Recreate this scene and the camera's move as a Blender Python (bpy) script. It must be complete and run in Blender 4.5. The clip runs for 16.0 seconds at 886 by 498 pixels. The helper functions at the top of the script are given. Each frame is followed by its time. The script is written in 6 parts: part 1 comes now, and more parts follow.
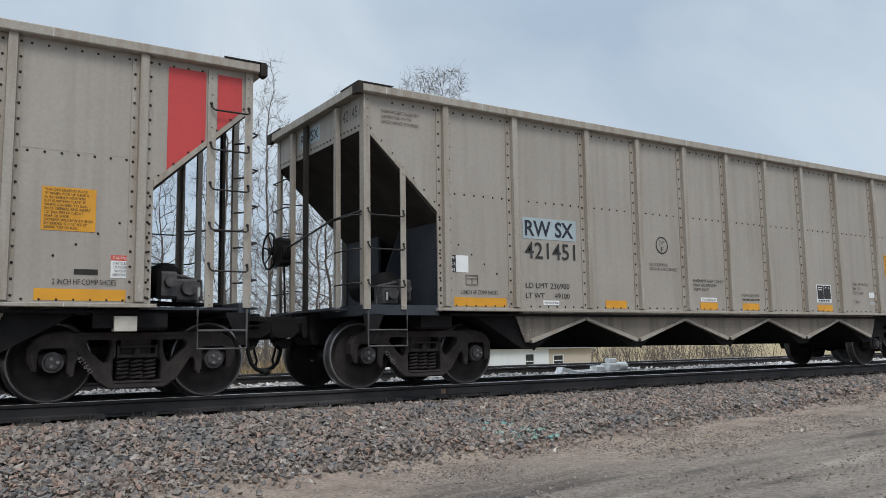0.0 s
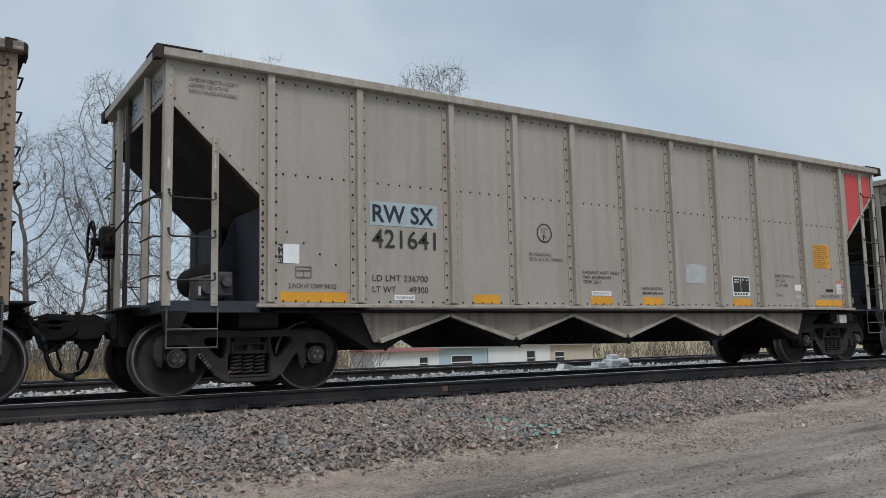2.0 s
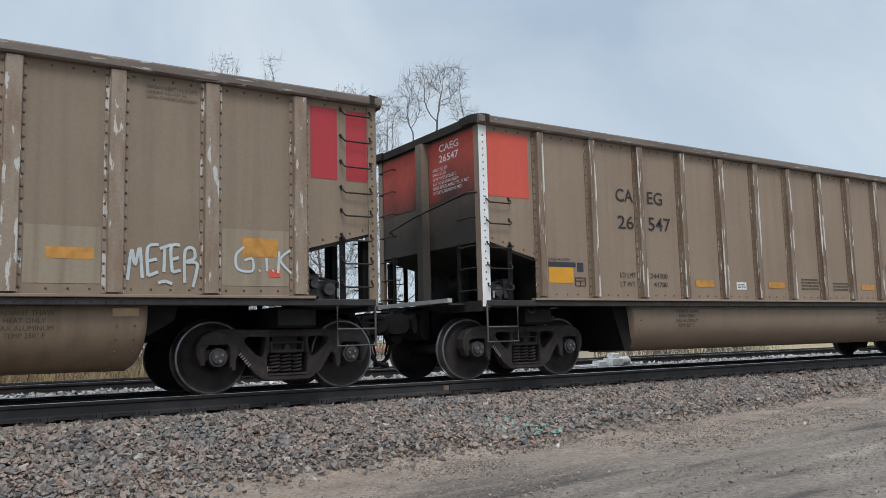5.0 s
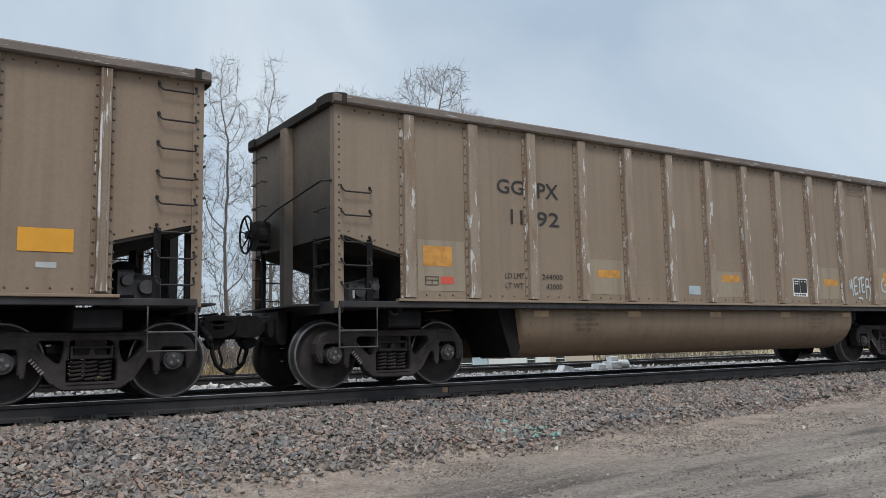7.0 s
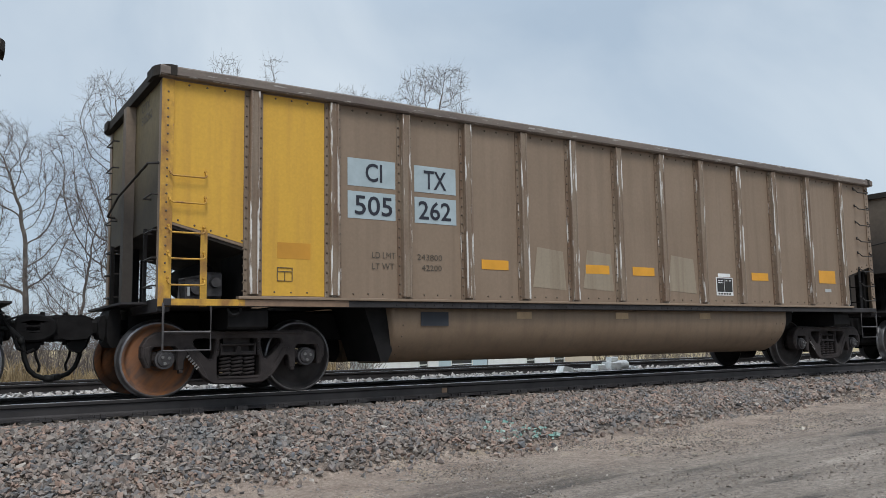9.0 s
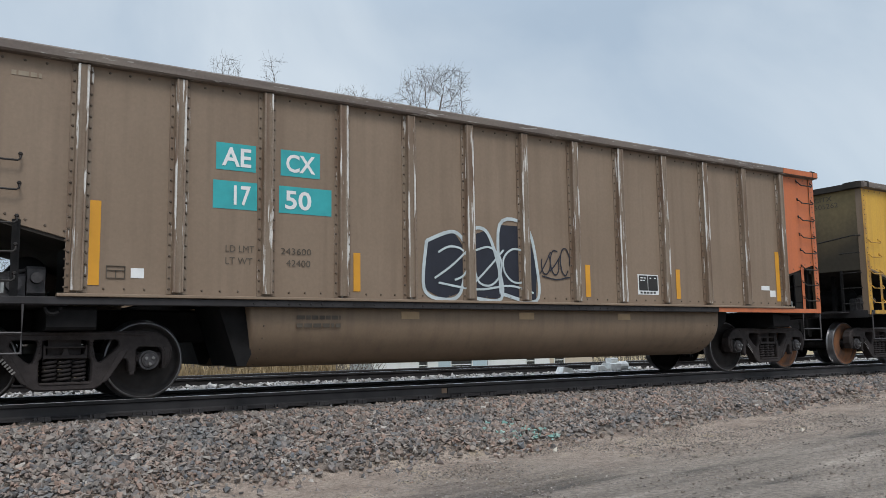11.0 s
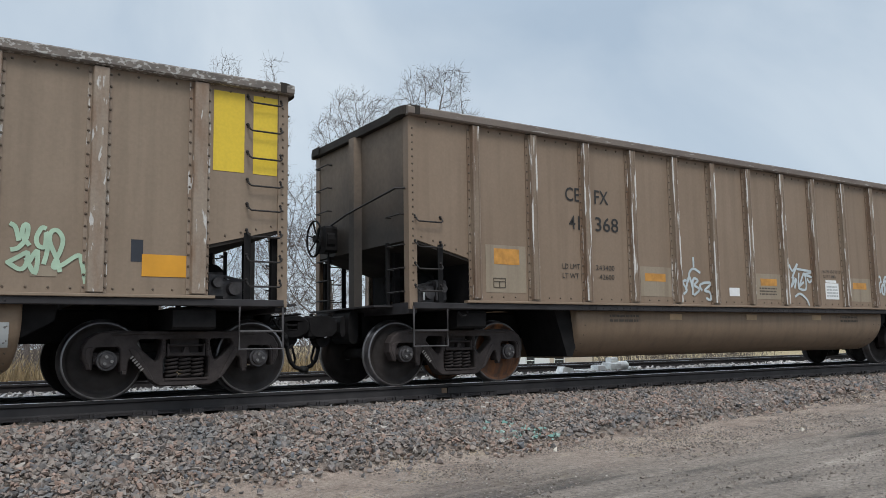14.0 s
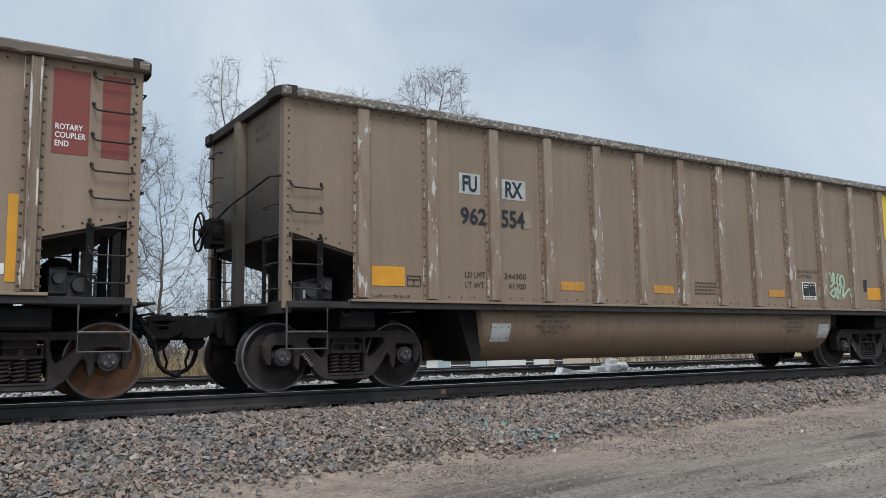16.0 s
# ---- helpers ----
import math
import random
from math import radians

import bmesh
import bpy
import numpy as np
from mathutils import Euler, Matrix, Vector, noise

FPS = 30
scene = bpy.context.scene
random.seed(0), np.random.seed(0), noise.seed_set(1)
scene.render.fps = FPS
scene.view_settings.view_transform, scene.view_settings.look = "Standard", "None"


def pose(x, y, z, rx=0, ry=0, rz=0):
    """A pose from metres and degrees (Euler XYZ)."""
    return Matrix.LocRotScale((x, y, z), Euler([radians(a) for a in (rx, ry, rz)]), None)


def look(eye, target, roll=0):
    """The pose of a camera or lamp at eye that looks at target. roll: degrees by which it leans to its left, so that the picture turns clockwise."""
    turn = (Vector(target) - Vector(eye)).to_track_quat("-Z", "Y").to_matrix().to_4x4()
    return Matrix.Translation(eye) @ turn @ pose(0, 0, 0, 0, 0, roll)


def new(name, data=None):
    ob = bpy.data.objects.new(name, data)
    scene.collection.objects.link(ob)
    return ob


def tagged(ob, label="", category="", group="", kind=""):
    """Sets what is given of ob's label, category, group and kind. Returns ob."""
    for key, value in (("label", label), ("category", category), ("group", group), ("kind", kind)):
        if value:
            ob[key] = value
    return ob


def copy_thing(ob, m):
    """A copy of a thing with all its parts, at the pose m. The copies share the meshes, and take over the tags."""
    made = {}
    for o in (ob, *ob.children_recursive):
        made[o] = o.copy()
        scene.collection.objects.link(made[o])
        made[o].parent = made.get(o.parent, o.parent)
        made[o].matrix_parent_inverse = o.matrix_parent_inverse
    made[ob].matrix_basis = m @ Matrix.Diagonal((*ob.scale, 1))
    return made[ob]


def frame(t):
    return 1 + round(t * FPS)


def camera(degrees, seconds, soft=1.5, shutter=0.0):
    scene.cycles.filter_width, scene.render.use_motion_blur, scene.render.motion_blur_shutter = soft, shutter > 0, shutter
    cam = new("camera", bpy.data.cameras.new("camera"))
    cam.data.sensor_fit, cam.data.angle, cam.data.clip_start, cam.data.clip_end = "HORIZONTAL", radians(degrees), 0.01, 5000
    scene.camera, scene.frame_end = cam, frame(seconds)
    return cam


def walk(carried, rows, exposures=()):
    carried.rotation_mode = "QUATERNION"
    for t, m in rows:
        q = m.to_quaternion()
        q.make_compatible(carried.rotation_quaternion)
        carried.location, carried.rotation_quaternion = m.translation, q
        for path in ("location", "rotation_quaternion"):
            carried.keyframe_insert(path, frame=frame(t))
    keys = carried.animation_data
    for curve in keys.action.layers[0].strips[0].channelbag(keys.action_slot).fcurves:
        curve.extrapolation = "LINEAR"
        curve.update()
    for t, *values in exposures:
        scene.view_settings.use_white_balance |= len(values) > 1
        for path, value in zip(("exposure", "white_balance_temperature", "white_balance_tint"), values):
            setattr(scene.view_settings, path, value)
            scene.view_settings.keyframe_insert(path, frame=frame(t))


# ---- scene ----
from mathutils import geometry

# The camera stands by the road; only the grip of the hand sways. Track along x, rail top at z = 0.
YC = 10.965          # middle of the near track
EYE = (0.0, 0.0, 0.602)
cam = camera(57.09, 16.0, 0.7)
SWAY = [  # seconds, heading from +y towards +x, pitch, roll
    (0, 32.811, 6.612, -0.861),
    (0.5, 32.811, 6.612, -0.861),
    (1, 32.783, 6.497, -1.061),
    (1.5, 32.755, 6.430, -1.182),
    (2, 32.756, 6.419, -1.200),
    (2.5, 32.761, 6.418, -1.236),
    (3, 32.740, 6.418, -1.300),
    (3.5, 32.740, 6.418, -1.300),
    (4, 32.734, 6.417, -1.315),
    (4.5, 32.684, 6.405, -1.290),
    (5, 32.707, 6.369, -1.415),
    (7.5, 32.737, 6.531, -1.059),
    (8, 32.737, 6.531, -1.059),
    (8.5, 32.737, 6.531, -1.059),
    (9, 32.754, 6.540, -0.986),
    (9.5, 32.757, 6.608, -0.864),
    (12, 32.755, 6.568, -0.863),
    (12.5, 32.755, 6.568, -0.863),
    (13, 32.755, 6.568, -0.863),
    (13.5, 32.755, 6.565, -0.871),
    (14, 32.755, 6.565, -0.871),
    (14.5, 32.757, 6.608, -0.864),
    (15, 32.779, 6.622, -0.759),
    (15.5, 32.785, 6.622, -0.743),
    (16, 32.785, 6.622, -0.743),
]


def gaze(heading, pitch):
    a, p = radians(heading), radians(pitch)
    return (EYE[0] + math.sin(a) * math.cos(p), EYE[1] + math.cos(a) * math.cos(p), EYE[2] + math.sin(p))


walk(cam, [(t, look(EYE, gaze(h, p), r)) for t, h, p, r in SWAY], [(0, 0.02), (0.5, 0.02), (1, -0.05), (2, -0.1), (3, 0.02), (5, 0.05), (8, 0.06), (12, 0.03), (16, 0.05)])

# how far the train has come, seconds and metres
RUN = [
    (0, 0.000), (0.5, 3.419), (1, 6.838), (1.5, 10.251), (2, 13.656), (2.5, 17.052),
    (3, 20.443), (3.5, 23.838), (4, 27.245), (4.5, 30.670), (5, 34.117), (5.5, 37.579),
    (6, 41.049), (6.5, 44.528), (7, 48.014), (7.5, 51.509), (8, 55.011), (8.5, 58.523),
    (9, 62.044), (9.5, 65.593), (10, 69.178), (10.5, 72.756), (11, 76.323), (11.5, 79.879),
    (12, 83.427), (12.5, 86.982), (13, 90.551), (13.5, 94.132), (14, 97.727), (14.5, 101.333),
    (15, 104.949), (15.5, 108.568), (16, 112.183)
]
CENTRES = [12.20, -4.02, -20.15, -36.34, -52.54, -68.77, -84.95, -101.20, -117.41]   # middle of each car at 0 s

# ---- world, sun ----
world = bpy.data.worlds.new("overcast_sky")
scene.world = world
world.use_nodes = True
wn, wl = world.node_tree.nodes, world.node_tree.links
wn.clear()
w_out = wn.new("ShaderNodeOutputWorld")
w_bg = wn.new("ShaderNodeBackground")
w_bg.inputs["Strength"].default_value = 0.12
w_sky = wn.new("ShaderNodeTexSky")
w_sky.sky_type = "NISHITA"
w_sky.sun_disc = False
SUN_UP, SUN_ROUND = 54.0, 200.0
w_sky.sun_elevation, w_sky.sun_rotation = radians(SUN_UP), radians(SUN_ROUND)
w_noise = wn.new("ShaderNodeTexNoise")
w_noise.inputs["Scale"].default_value = 2.2
w_noise.inputs["Detail"].default_value = 6.0
w_noise.inputs["Roughness"].default_value = 0.5
w_noise.inputs["Distortion"].default_value = 0.6
w_ramp = wn.new("ShaderNodeValToRGB")
w_ramp.color_ramp.elements[0].position, w_ramp.color_ramp.elements[0].color = 0.36, (3.65, 4.5, 5.45, 1)
w_ramp.color_ramp.elements[1].position, w_ramp.color_ramp.elements[1].color = 0.64, (5.8, 6.45, 7.0, 1)
w_mix = wn.new("ShaderNodeMix")
w_mix.data_type = "RGBA"
w_mix.inputs[0].default_value = 0.88
wl.new(w_noise.outputs["Fac"], w_ramp.inputs["Fac"])
wl.new(w_sky.outputs["Color"], w_mix.inputs[6])
wl.new(w_ramp.outputs["Color"], w_mix.inputs[7])
# an overcast sky is brightest overhead
w_co, w_sep, w_up, w_mul = (wn.new("ShaderNode" + k) for k in ("TexCoord", "SeparateXYZ", "MapRange", "VectorMath"))
w_up.inputs["From Min"].default_value, w_up.inputs["From Max"].default_value = 0.38, 1.0
w_up.inputs["To Min"].default_value, w_up.inputs["To Max"].default_value = 1.0, 2.0
w_mul.operation = "SCALE"
wl.new(w_co.outputs["Generated"], w_sep.inputs[0])
wl.new(w_sep.outputs["Z"], w_up.inputs["Value"])
wl.new(w_mix.outputs[2], w_mul.inputs[0])
wl.new(w_up.outputs["Result"], w_mul.inputs["Scale"])
wl.new(w_mul.outputs["Vector"], w_bg.inputs["Color"])
wl.new(w_bg.outputs["Background"], w_out.inputs["Surface"])

sun = new("sun", bpy.data.lights.new("sun", "SUN"))
sun.data.energy, sun.data.angle, sun.data.color = 1.75, radians(20), (1.0, 0.955, 0.9)
_e, _r = radians(SUN_UP), radians(SUN_ROUND)
sun.matrix_world = look((0, 0, 60), (-math.sin(_r) * math.cos(_e), -math.cos(_r) * math.cos(_e), 60 - math.sin(_e)))


# ---- materials ----
def material(name, rough=0.7, metal=0.0):
    m = bpy.data.materials.new(name)
    m.use_nodes = True
    b = m.node_tree.nodes["Principled BSDF"]
    b.inputs["Roughness"].default_value, b.inputs["Metallic"].default_value = rough, metal
    return m, m.node_tree.nodes, m.node_tree.links, b


def noise_at(ns, ls, scale, detail=3.0, stretch=None, shift=False, rough=0.55):
    """A noise in object space, stretched by the three factors; shift moves it from object to object."""
    co = ns.new("ShaderNodeTexCoord")
    mp = ns.new("ShaderNodeMapping")
    if stretch:
        mp.inputs["Scale"].default_value = stretch
    ls.new(co.outputs["Object"], mp.inputs["Vector"])
    if shift:
        oi, mul = ns.new("ShaderNodeObjectInfo"), ns.new("ShaderNodeMath")
        mul.operation = "MULTIPLY"
        mul.inputs[1].default_value = 97.0
        ls.new(oi.outputs["Random"], mul.inputs[0])
        ls.new(mul.outputs[0], mp.inputs["Location"])
    n = ns.new("ShaderNodeTexNoise")
    n.inputs["Scale"].default_value, n.inputs["Detail"].default_value, n.inputs["Roughness"].default_value = scale, detail, rough
    ls.new(mp.outputs["Vector"], n.inputs["Vector"])
    return n.outputs["Fac"]


def ramp(ns, ls, fac, stops):
    r = ns.new("ShaderNodeValToRGB")
    while len(r.color_ramp.elements) < len(stops):
        r.color_ramp.elements.new(0.5)
    for e, (p, c) in zip(r.color_ramp.elements, stops):
        e.position, e.color = p, (*c, 1) if len(c) == 3 else c
    ls.new(fac, r.inputs["Fac"])
    return r.outputs["Color"]


def mixed(ns, ls, fac, a, b, mode="MIX"):
    m = ns.new("ShaderNodeMix")
    m.data_type, m.blend_type = "RGBA", mode
    for sock, v in ((m.inputs[0], fac), (m.inputs[6], a), (m.inputs[7], b)):
        if isinstance(v, (int, float)):
            sock.default_value = v
        elif isinstance(v, tuple):
            sock.default_value = (*v, 1)
        else:
            ls.new(v, sock)
    return m.outputs[2]


def bumped(ns, ls, b, fac, strength, distance):
    bp = ns.new("ShaderNodeBump")
    bp.inputs["Strength"].default_value, bp.inputs["Distance"].default_value = strength, distance
    ls.new(fac, bp.inputs["Height"])
    ls.new(bp.outputs["Normal"], b.inputs["Normal"])


def grey(v):
    return (v, v, v)


def weathered(name, base, dirt, rough=0.62, streak=0.5, fade=0.25, metal=0.0, shift=False):
    """Paint or bare metal with rain streaks, broad fading and fine grime."""
    m, ns, ls, b = material(name, rough, metal)
    broad = ramp(ns, ls, noise_at(ns, ls, 0.7, 4, shift=shift), [(0.35, grey(0)), (0.7, grey(fade))])
    run = ramp(ns, ls, noise_at(ns, ls, 1.0, 4, (7, 7, 0.35), shift=shift), [(0.45, grey(0)), (0.75, grey(streak))])
    fine = ramp(ns, ls, noise_at(ns, ls, 28, 5, shift=shift), [(0.3, grey(0.93)), (0.75, grey(1.05))])
    c = mixed(ns, ls, broad, base, tuple(min(1, v * 1.35 + 0.03) for v in base))
    c = mixed(ns, ls, run, c, dirt)
    c = mixed(ns, ls, 1.0, c, fine, "MULTIPLY")
    ls.new(c, b.inputs["Base Color"])
    bumped(ns, ls, b, noise_at(ns, ls, 9, 4, shift=shift), 0.12, 0.01)
    return m


def worn_post(name, base, rust, bare, bare_from=0.62, flakes=(26, 26, 1.7), runs=(9, 9, 0.8)):
    """Paint on the posts, chipped to bare metal and brown rust in long upright flakes."""
    m, ns, ls, b = material(name, 0.6)
    flake = ramp(ns, ls, noise_at(ns, ls, 1.0, 5, flakes, shift=True), [(bare_from, grey(0)), (bare_from + 0.03, grey(1))])
    rusty = ramp(ns, ls, noise_at(ns, ls, 1.0, 4, runs, shift=True), [(0.42, grey(0)), (0.66, grey(0.8))])
    c = mixed(ns, ls, rusty, base, rust)
    c = mixed(ns, ls, flake, c, bare)
    fine = ramp(ns, ls, noise_at(ns, ls, 30, 4), [(0.3, grey(0.85)), (0.75, grey(1.08))])
    ls.new(mixed(ns, ls, 1.0, c, fine, "MULTIPLY"), b.inputs["Base Color"])
    bumped(ns, ls, b, noise_at(ns, ls, 12, 4), 0.15, 0.01)
    return m


def plain(name, base, rough=0.6, metal=0.0, vary=0.25, scale=6.0, bump=0.15, gloss=0.5):
    m, ns, ls, b = material(name, rough, metal)
    b.inputs["Specular IOR Level"].default_value = gloss
    f = ramp(ns, ls, noise_at(ns, ls, scale, 5, shift=True), [(0.3, grey(1 - vary)), (0.72, grey(1 + vary))])
    ls.new(mixed(ns, ls, 1.0, base, f, "MULTIPLY"), b.inputs["Base Color"])
    bumped(ns, ls, b, noise_at(ns, ls, scale * 6, 4), bump, 0.01)
    return m


def per_island(name, stops, rough=0.85, grain=40.0, patch_tone=None):
    m, ns, ls, b = material(name, rough)
    g = ns.new("ShaderNodeNewGeometry")
    c = ramp(ns, ls, g.outputs["Random Per Island"], stops)
    if patch_tone:
        there = ramp(ns, ls, noise_at(ns, ls, 1.6, 4), [(0.52, grey(0)), (0.7, grey(0.6))])
        c = mixed(ns, ls, there, c, patch_tone)
    f = ramp(ns, ls, noise_at(ns, ls, grain, 4), [(0.3, grey(0.75)), (0.75, grey(1.2))])
    ls.new(mixed(ns, ls, 1.0, c, f, "MULTIPLY"), b.inputs["Base Color"])
    b.inputs["Specular IOR Level"].default_value = 0.25
    return m


def graded(name, base, low=3.0, high=4.35, least=0.12):
    """Paint that goes to near black towards the bottom, the change made ragged by noise."""
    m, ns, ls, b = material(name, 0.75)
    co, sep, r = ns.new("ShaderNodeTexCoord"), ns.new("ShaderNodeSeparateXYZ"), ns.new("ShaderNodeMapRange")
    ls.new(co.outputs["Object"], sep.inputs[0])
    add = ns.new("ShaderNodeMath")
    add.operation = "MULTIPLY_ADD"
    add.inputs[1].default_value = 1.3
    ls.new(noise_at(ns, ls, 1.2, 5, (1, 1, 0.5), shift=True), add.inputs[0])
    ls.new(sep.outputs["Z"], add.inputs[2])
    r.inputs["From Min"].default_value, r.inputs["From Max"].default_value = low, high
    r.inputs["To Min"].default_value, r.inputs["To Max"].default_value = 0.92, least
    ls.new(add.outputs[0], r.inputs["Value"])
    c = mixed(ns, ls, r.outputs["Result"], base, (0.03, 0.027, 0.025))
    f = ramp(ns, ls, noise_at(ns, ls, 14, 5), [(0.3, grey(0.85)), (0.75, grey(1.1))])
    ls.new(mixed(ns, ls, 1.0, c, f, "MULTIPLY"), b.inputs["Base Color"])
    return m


M = {}
M["alu"] = weathered("dull_aluminium", (0.335, 0.305, 0.27), (0.235, 0.208, 0.175), 0.55, 0.45, 0.25, 0.15)
M["alu_post"] = worn_post("aluminium_post", (0.355, 0.325, 0.285), (0.27, 0.225, 0.175), (0.58, 0.56, 0.53), 0.68)
M["tan"] = weathered("taupe_paint", (0.210, 0.151, 0.104), (0.147, 0.100, 0.068), 0.6, 0.45, 0.3)
M["tan_warm"] = weathered("golden_taupe_paint", (0.244, 0.180, 0.130), (0.172, 0.124, 0.09), 0.6, 0.4, 0.3)
M["tan_grey"] = weathered("grey_taupe_paint", (0.218, 0.163, 0.115), (0.152, 0.110, 0.077), 0.6, 0.45, 0.3)
M["tan_post"] = worn_post("chipped_post_paint", (0.215, 0.165, 0.12), (0.13, 0.075, 0.045), (0.6, 0.58, 0.55), 0.635)
M["post_chipped"] = worn_post("heavily_chipped_post", (0.27, 0.215, 0.165), (0.2, 0.125, 0.08), (0.5, 0.485, 0.46), 0.6, (14, 14, 3.2), (7, 7, 1.6))
M["chord_chipped"] = worn_post("heavily_chipped_chord", (0.17, 0.145, 0.125), (0.08, 0.068, 0.06), (0.37, 0.355, 0.335), 0.55, (17, 25, 26), (4, 6, 9))
M["post_edge"] = worn_post("worn_post_edge", (0.24, 0.185, 0.14), (0.17, 0.11, 0.075), (0.62, 0.6, 0.57), 0.53, (12, 12, 1.3))
M["alu_dirty"] = weathered("grimy_aluminium", (0.2, 0.17, 0.14), (0.08, 0.066, 0.054), 0.6, 0.8, 0.3)
M["chord"] = worn_post("worn_top_chord", (0.17, 0.138, 0.115), (0.105, 0.08, 0.07), (0.33, 0.305, 0.28), 0.62, (3.5, 14, 30), (1.1, 6, 6))
M["end_graded"] = graded("graded_end_paint", (0.2, 0.152, 0.112), 2.85, 4.4, 0.0)
M["red_graded"] = graded("graded_red_paint", (0.5, 0.075, 0.05), 3.25, 4.0, 0.05)
M["yellow_graded"] = graded("graded_yellow_paint", (0.36, 0.27, 0.12), 3.0, 4.6, 0.3)
M["yellow_worn"] = worn_post("rust_stained_yellow", (0.55, 0.31, 0.04), (0.2, 0.09, 0.035), (0.36, 0.19, 0.06), 0.66, (9, 9, 5), (6, 6, 3))
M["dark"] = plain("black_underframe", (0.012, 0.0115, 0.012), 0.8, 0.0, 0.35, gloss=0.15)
# near-black tone shared by slope sheets, end chords, gussets and brake mast
M["slope"] = plain("dark_slope_sheet", (0.04, 0.035, 0.031), 0.85, 0.0, 0.35, 2.0, gloss=0.15)
M["steel"] = plain("dusty_cast_steel", (0.038, 0.031, 0.03), 0.75, 0.0, 0.4, 7.0, 0.4, 0.3)
M["wheel"] = plain("sooty_wheel_steel", (0.03, 0.026, 0.025), 0.7, 0.0, 0.4, 5.0, gloss=0.25)
M["wheel_rust"] = weathered("rusty_wheel_steel", (0.085, 0.043, 0.026), (0.36, 0.13, 0.035), 0.8, 0.9, 0.9, 0.0, True)
M["tread"] = plain("polished_tread", (0.2, 0.195, 0.2), 0.35, 0.8, 0.3)
M["cap"] = plain("grey_bearing_cap", (0.075, 0.07, 0.072), 0.6, 0.3, 0.4, 12.0)
M["bolt"] = plain("bright_bolt", (0.2, 0.195, 0.19), 0.5, 0.3)
M["rivet"] = plain("dark_rivet", (0.02, 0.017, 0.015), 0.6, 0.0, gloss=0.35)
M["grab"] = plain("blackened_grab_iron", (0.022, 0.019, 0.018), 0.6, 0.0, gloss=0.35)
M["hose"] = plain("black_rubber", (0.012, 0.012, 0.012), 0.65, gloss=0.3)
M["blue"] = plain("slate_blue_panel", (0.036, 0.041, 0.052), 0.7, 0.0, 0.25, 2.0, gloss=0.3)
M["yellow_tape"] = plain("amber_reflector", (0.62, 0.29, 0.02), 0.45, 0, 0.12, 3.0)
M["yellow"] = weathered("yellow_paint", (0.58, 0.33, 0.035), (0.36, 0.18, 0.04), 0.55, 0.45, 0.12)
M["orange"] = weathered("orange_paint", (0.5, 0.135, 0.045), (0.28, 0.08, 0.035), 0.55, 0.4, 0.15)
M["red"] = weathered("red_paint", (0.56, 0.08, 0.05), (0.4, 0.065, 0.045), 0.5, 0.3, 0.12)
M["crimson"] = weathered("crimson_paint", (0.38, 0.025, 0.035), (0.26, 0.025, 0.03), 0.5, 0.3, 0.12)
M["oxide"] = weathered("faded_oxide_red", (0.2, 0.045, 0.035), (0.14, 0.04, 0.03), 0.6, 0.3, 0.15)
M["lemon"] = weathered("lemon_paint", (0.66, 0.47, 0.03), (0.5, 0.33, 0.03), 0.5, 0.25, 0.12)
M["navy"] = plain("navy_lettering", (0.012, 0.014, 0.025), 0.6, 0, 0.2)
M["black"] = plain("black_lettering", (0.022, 0.021, 0.02), 0.6, 0, 0.3)
M["faint"] = plain("faded_lettering", (0.075, 0.06, 0.045), 0.65, 0, 0.3)
M["white"] = plain("white_vinyl", (0.72, 0.73, 0.73), 0.5, 0, 0.08)
M["pale_blue"] = plain("pale_blue_vinyl", (0.34, 0.41, 0.44), 0.5, 0, 0.1)
M["pale_grey"] = plain("pale_grey_vinyl", (0.38, 0.4, 0.4), 0.5, 0, 0.15)
M["stencil"] = plain("dusty_stencil_paint", (0.2, 0.19, 0.18), 0.7, 0, 0.3)
M["teal"] = plain("teal_vinyl", (0.03, 0.34, 0.36), 0.5, 0, 0.1)
M["cream"] = weathered("cream_touch_up_paint", (0.27, 0.222, 0.162), (0.19, 0.145, 0.1), 0.6, 0.8, 0.2)
M["spray"] = plain("white_spray_paint", (0.45, 0.51, 0.53), 0.55, 0, 0.15)
M["mint"] = plain("mint_spray_paint", (0.36, 0.5, 0.37), 0.55, 0, 0.15)
M["rail"] = plain("dark_rail_steel", (0.036, 0.033, 0.034), 0.65, 0.0, 0.35, 3.0, gloss=0.35)
M["railhead"] = plain("polished_rail_head", (0.72, 0.72, 0.74), 0.2, 1.0, 0.05, bump=0.02)
M["tie"] = plain("old_timber_tie", (0.07, 0.058, 0.048), 0.9, 0, 0.4, 5.0)
M["bark"] = plain("grey_bark", (0.12, 0.103, 0.092), 0.9, 0, 0.35, 2.5, 0.6)
M["twig"] = plain("bare_twigs", (0.11, 0.092, 0.084), 0.9, 0, 0.3, 1.0)
M["galv"] = plain("galvanised_metal", (0.8, 0.81, 0.8), 0.6, 0.0, 0.25)
M["stone"] = per_island("ballast_stone", [(0.0, (0.10, 0.095, 0.095)), (0.15, (0.25, 0.215, 0.19)), (0.3, (0.15, 0.155, 0.165)), (0.45, (0.31, 0.235, 0.195)), (0.58, (0.275, 0.245, 0.22)), (0.7, (0.185, 0.155, 0.135)), (0.84, (0.33, 0.23, 0.185)), (0.95, (0.285, 0.26, 0.235)), (1.0, (0.46, 0.42, 0.38))], 0.9, 25.0, (0.15, 0.165, 0.175))
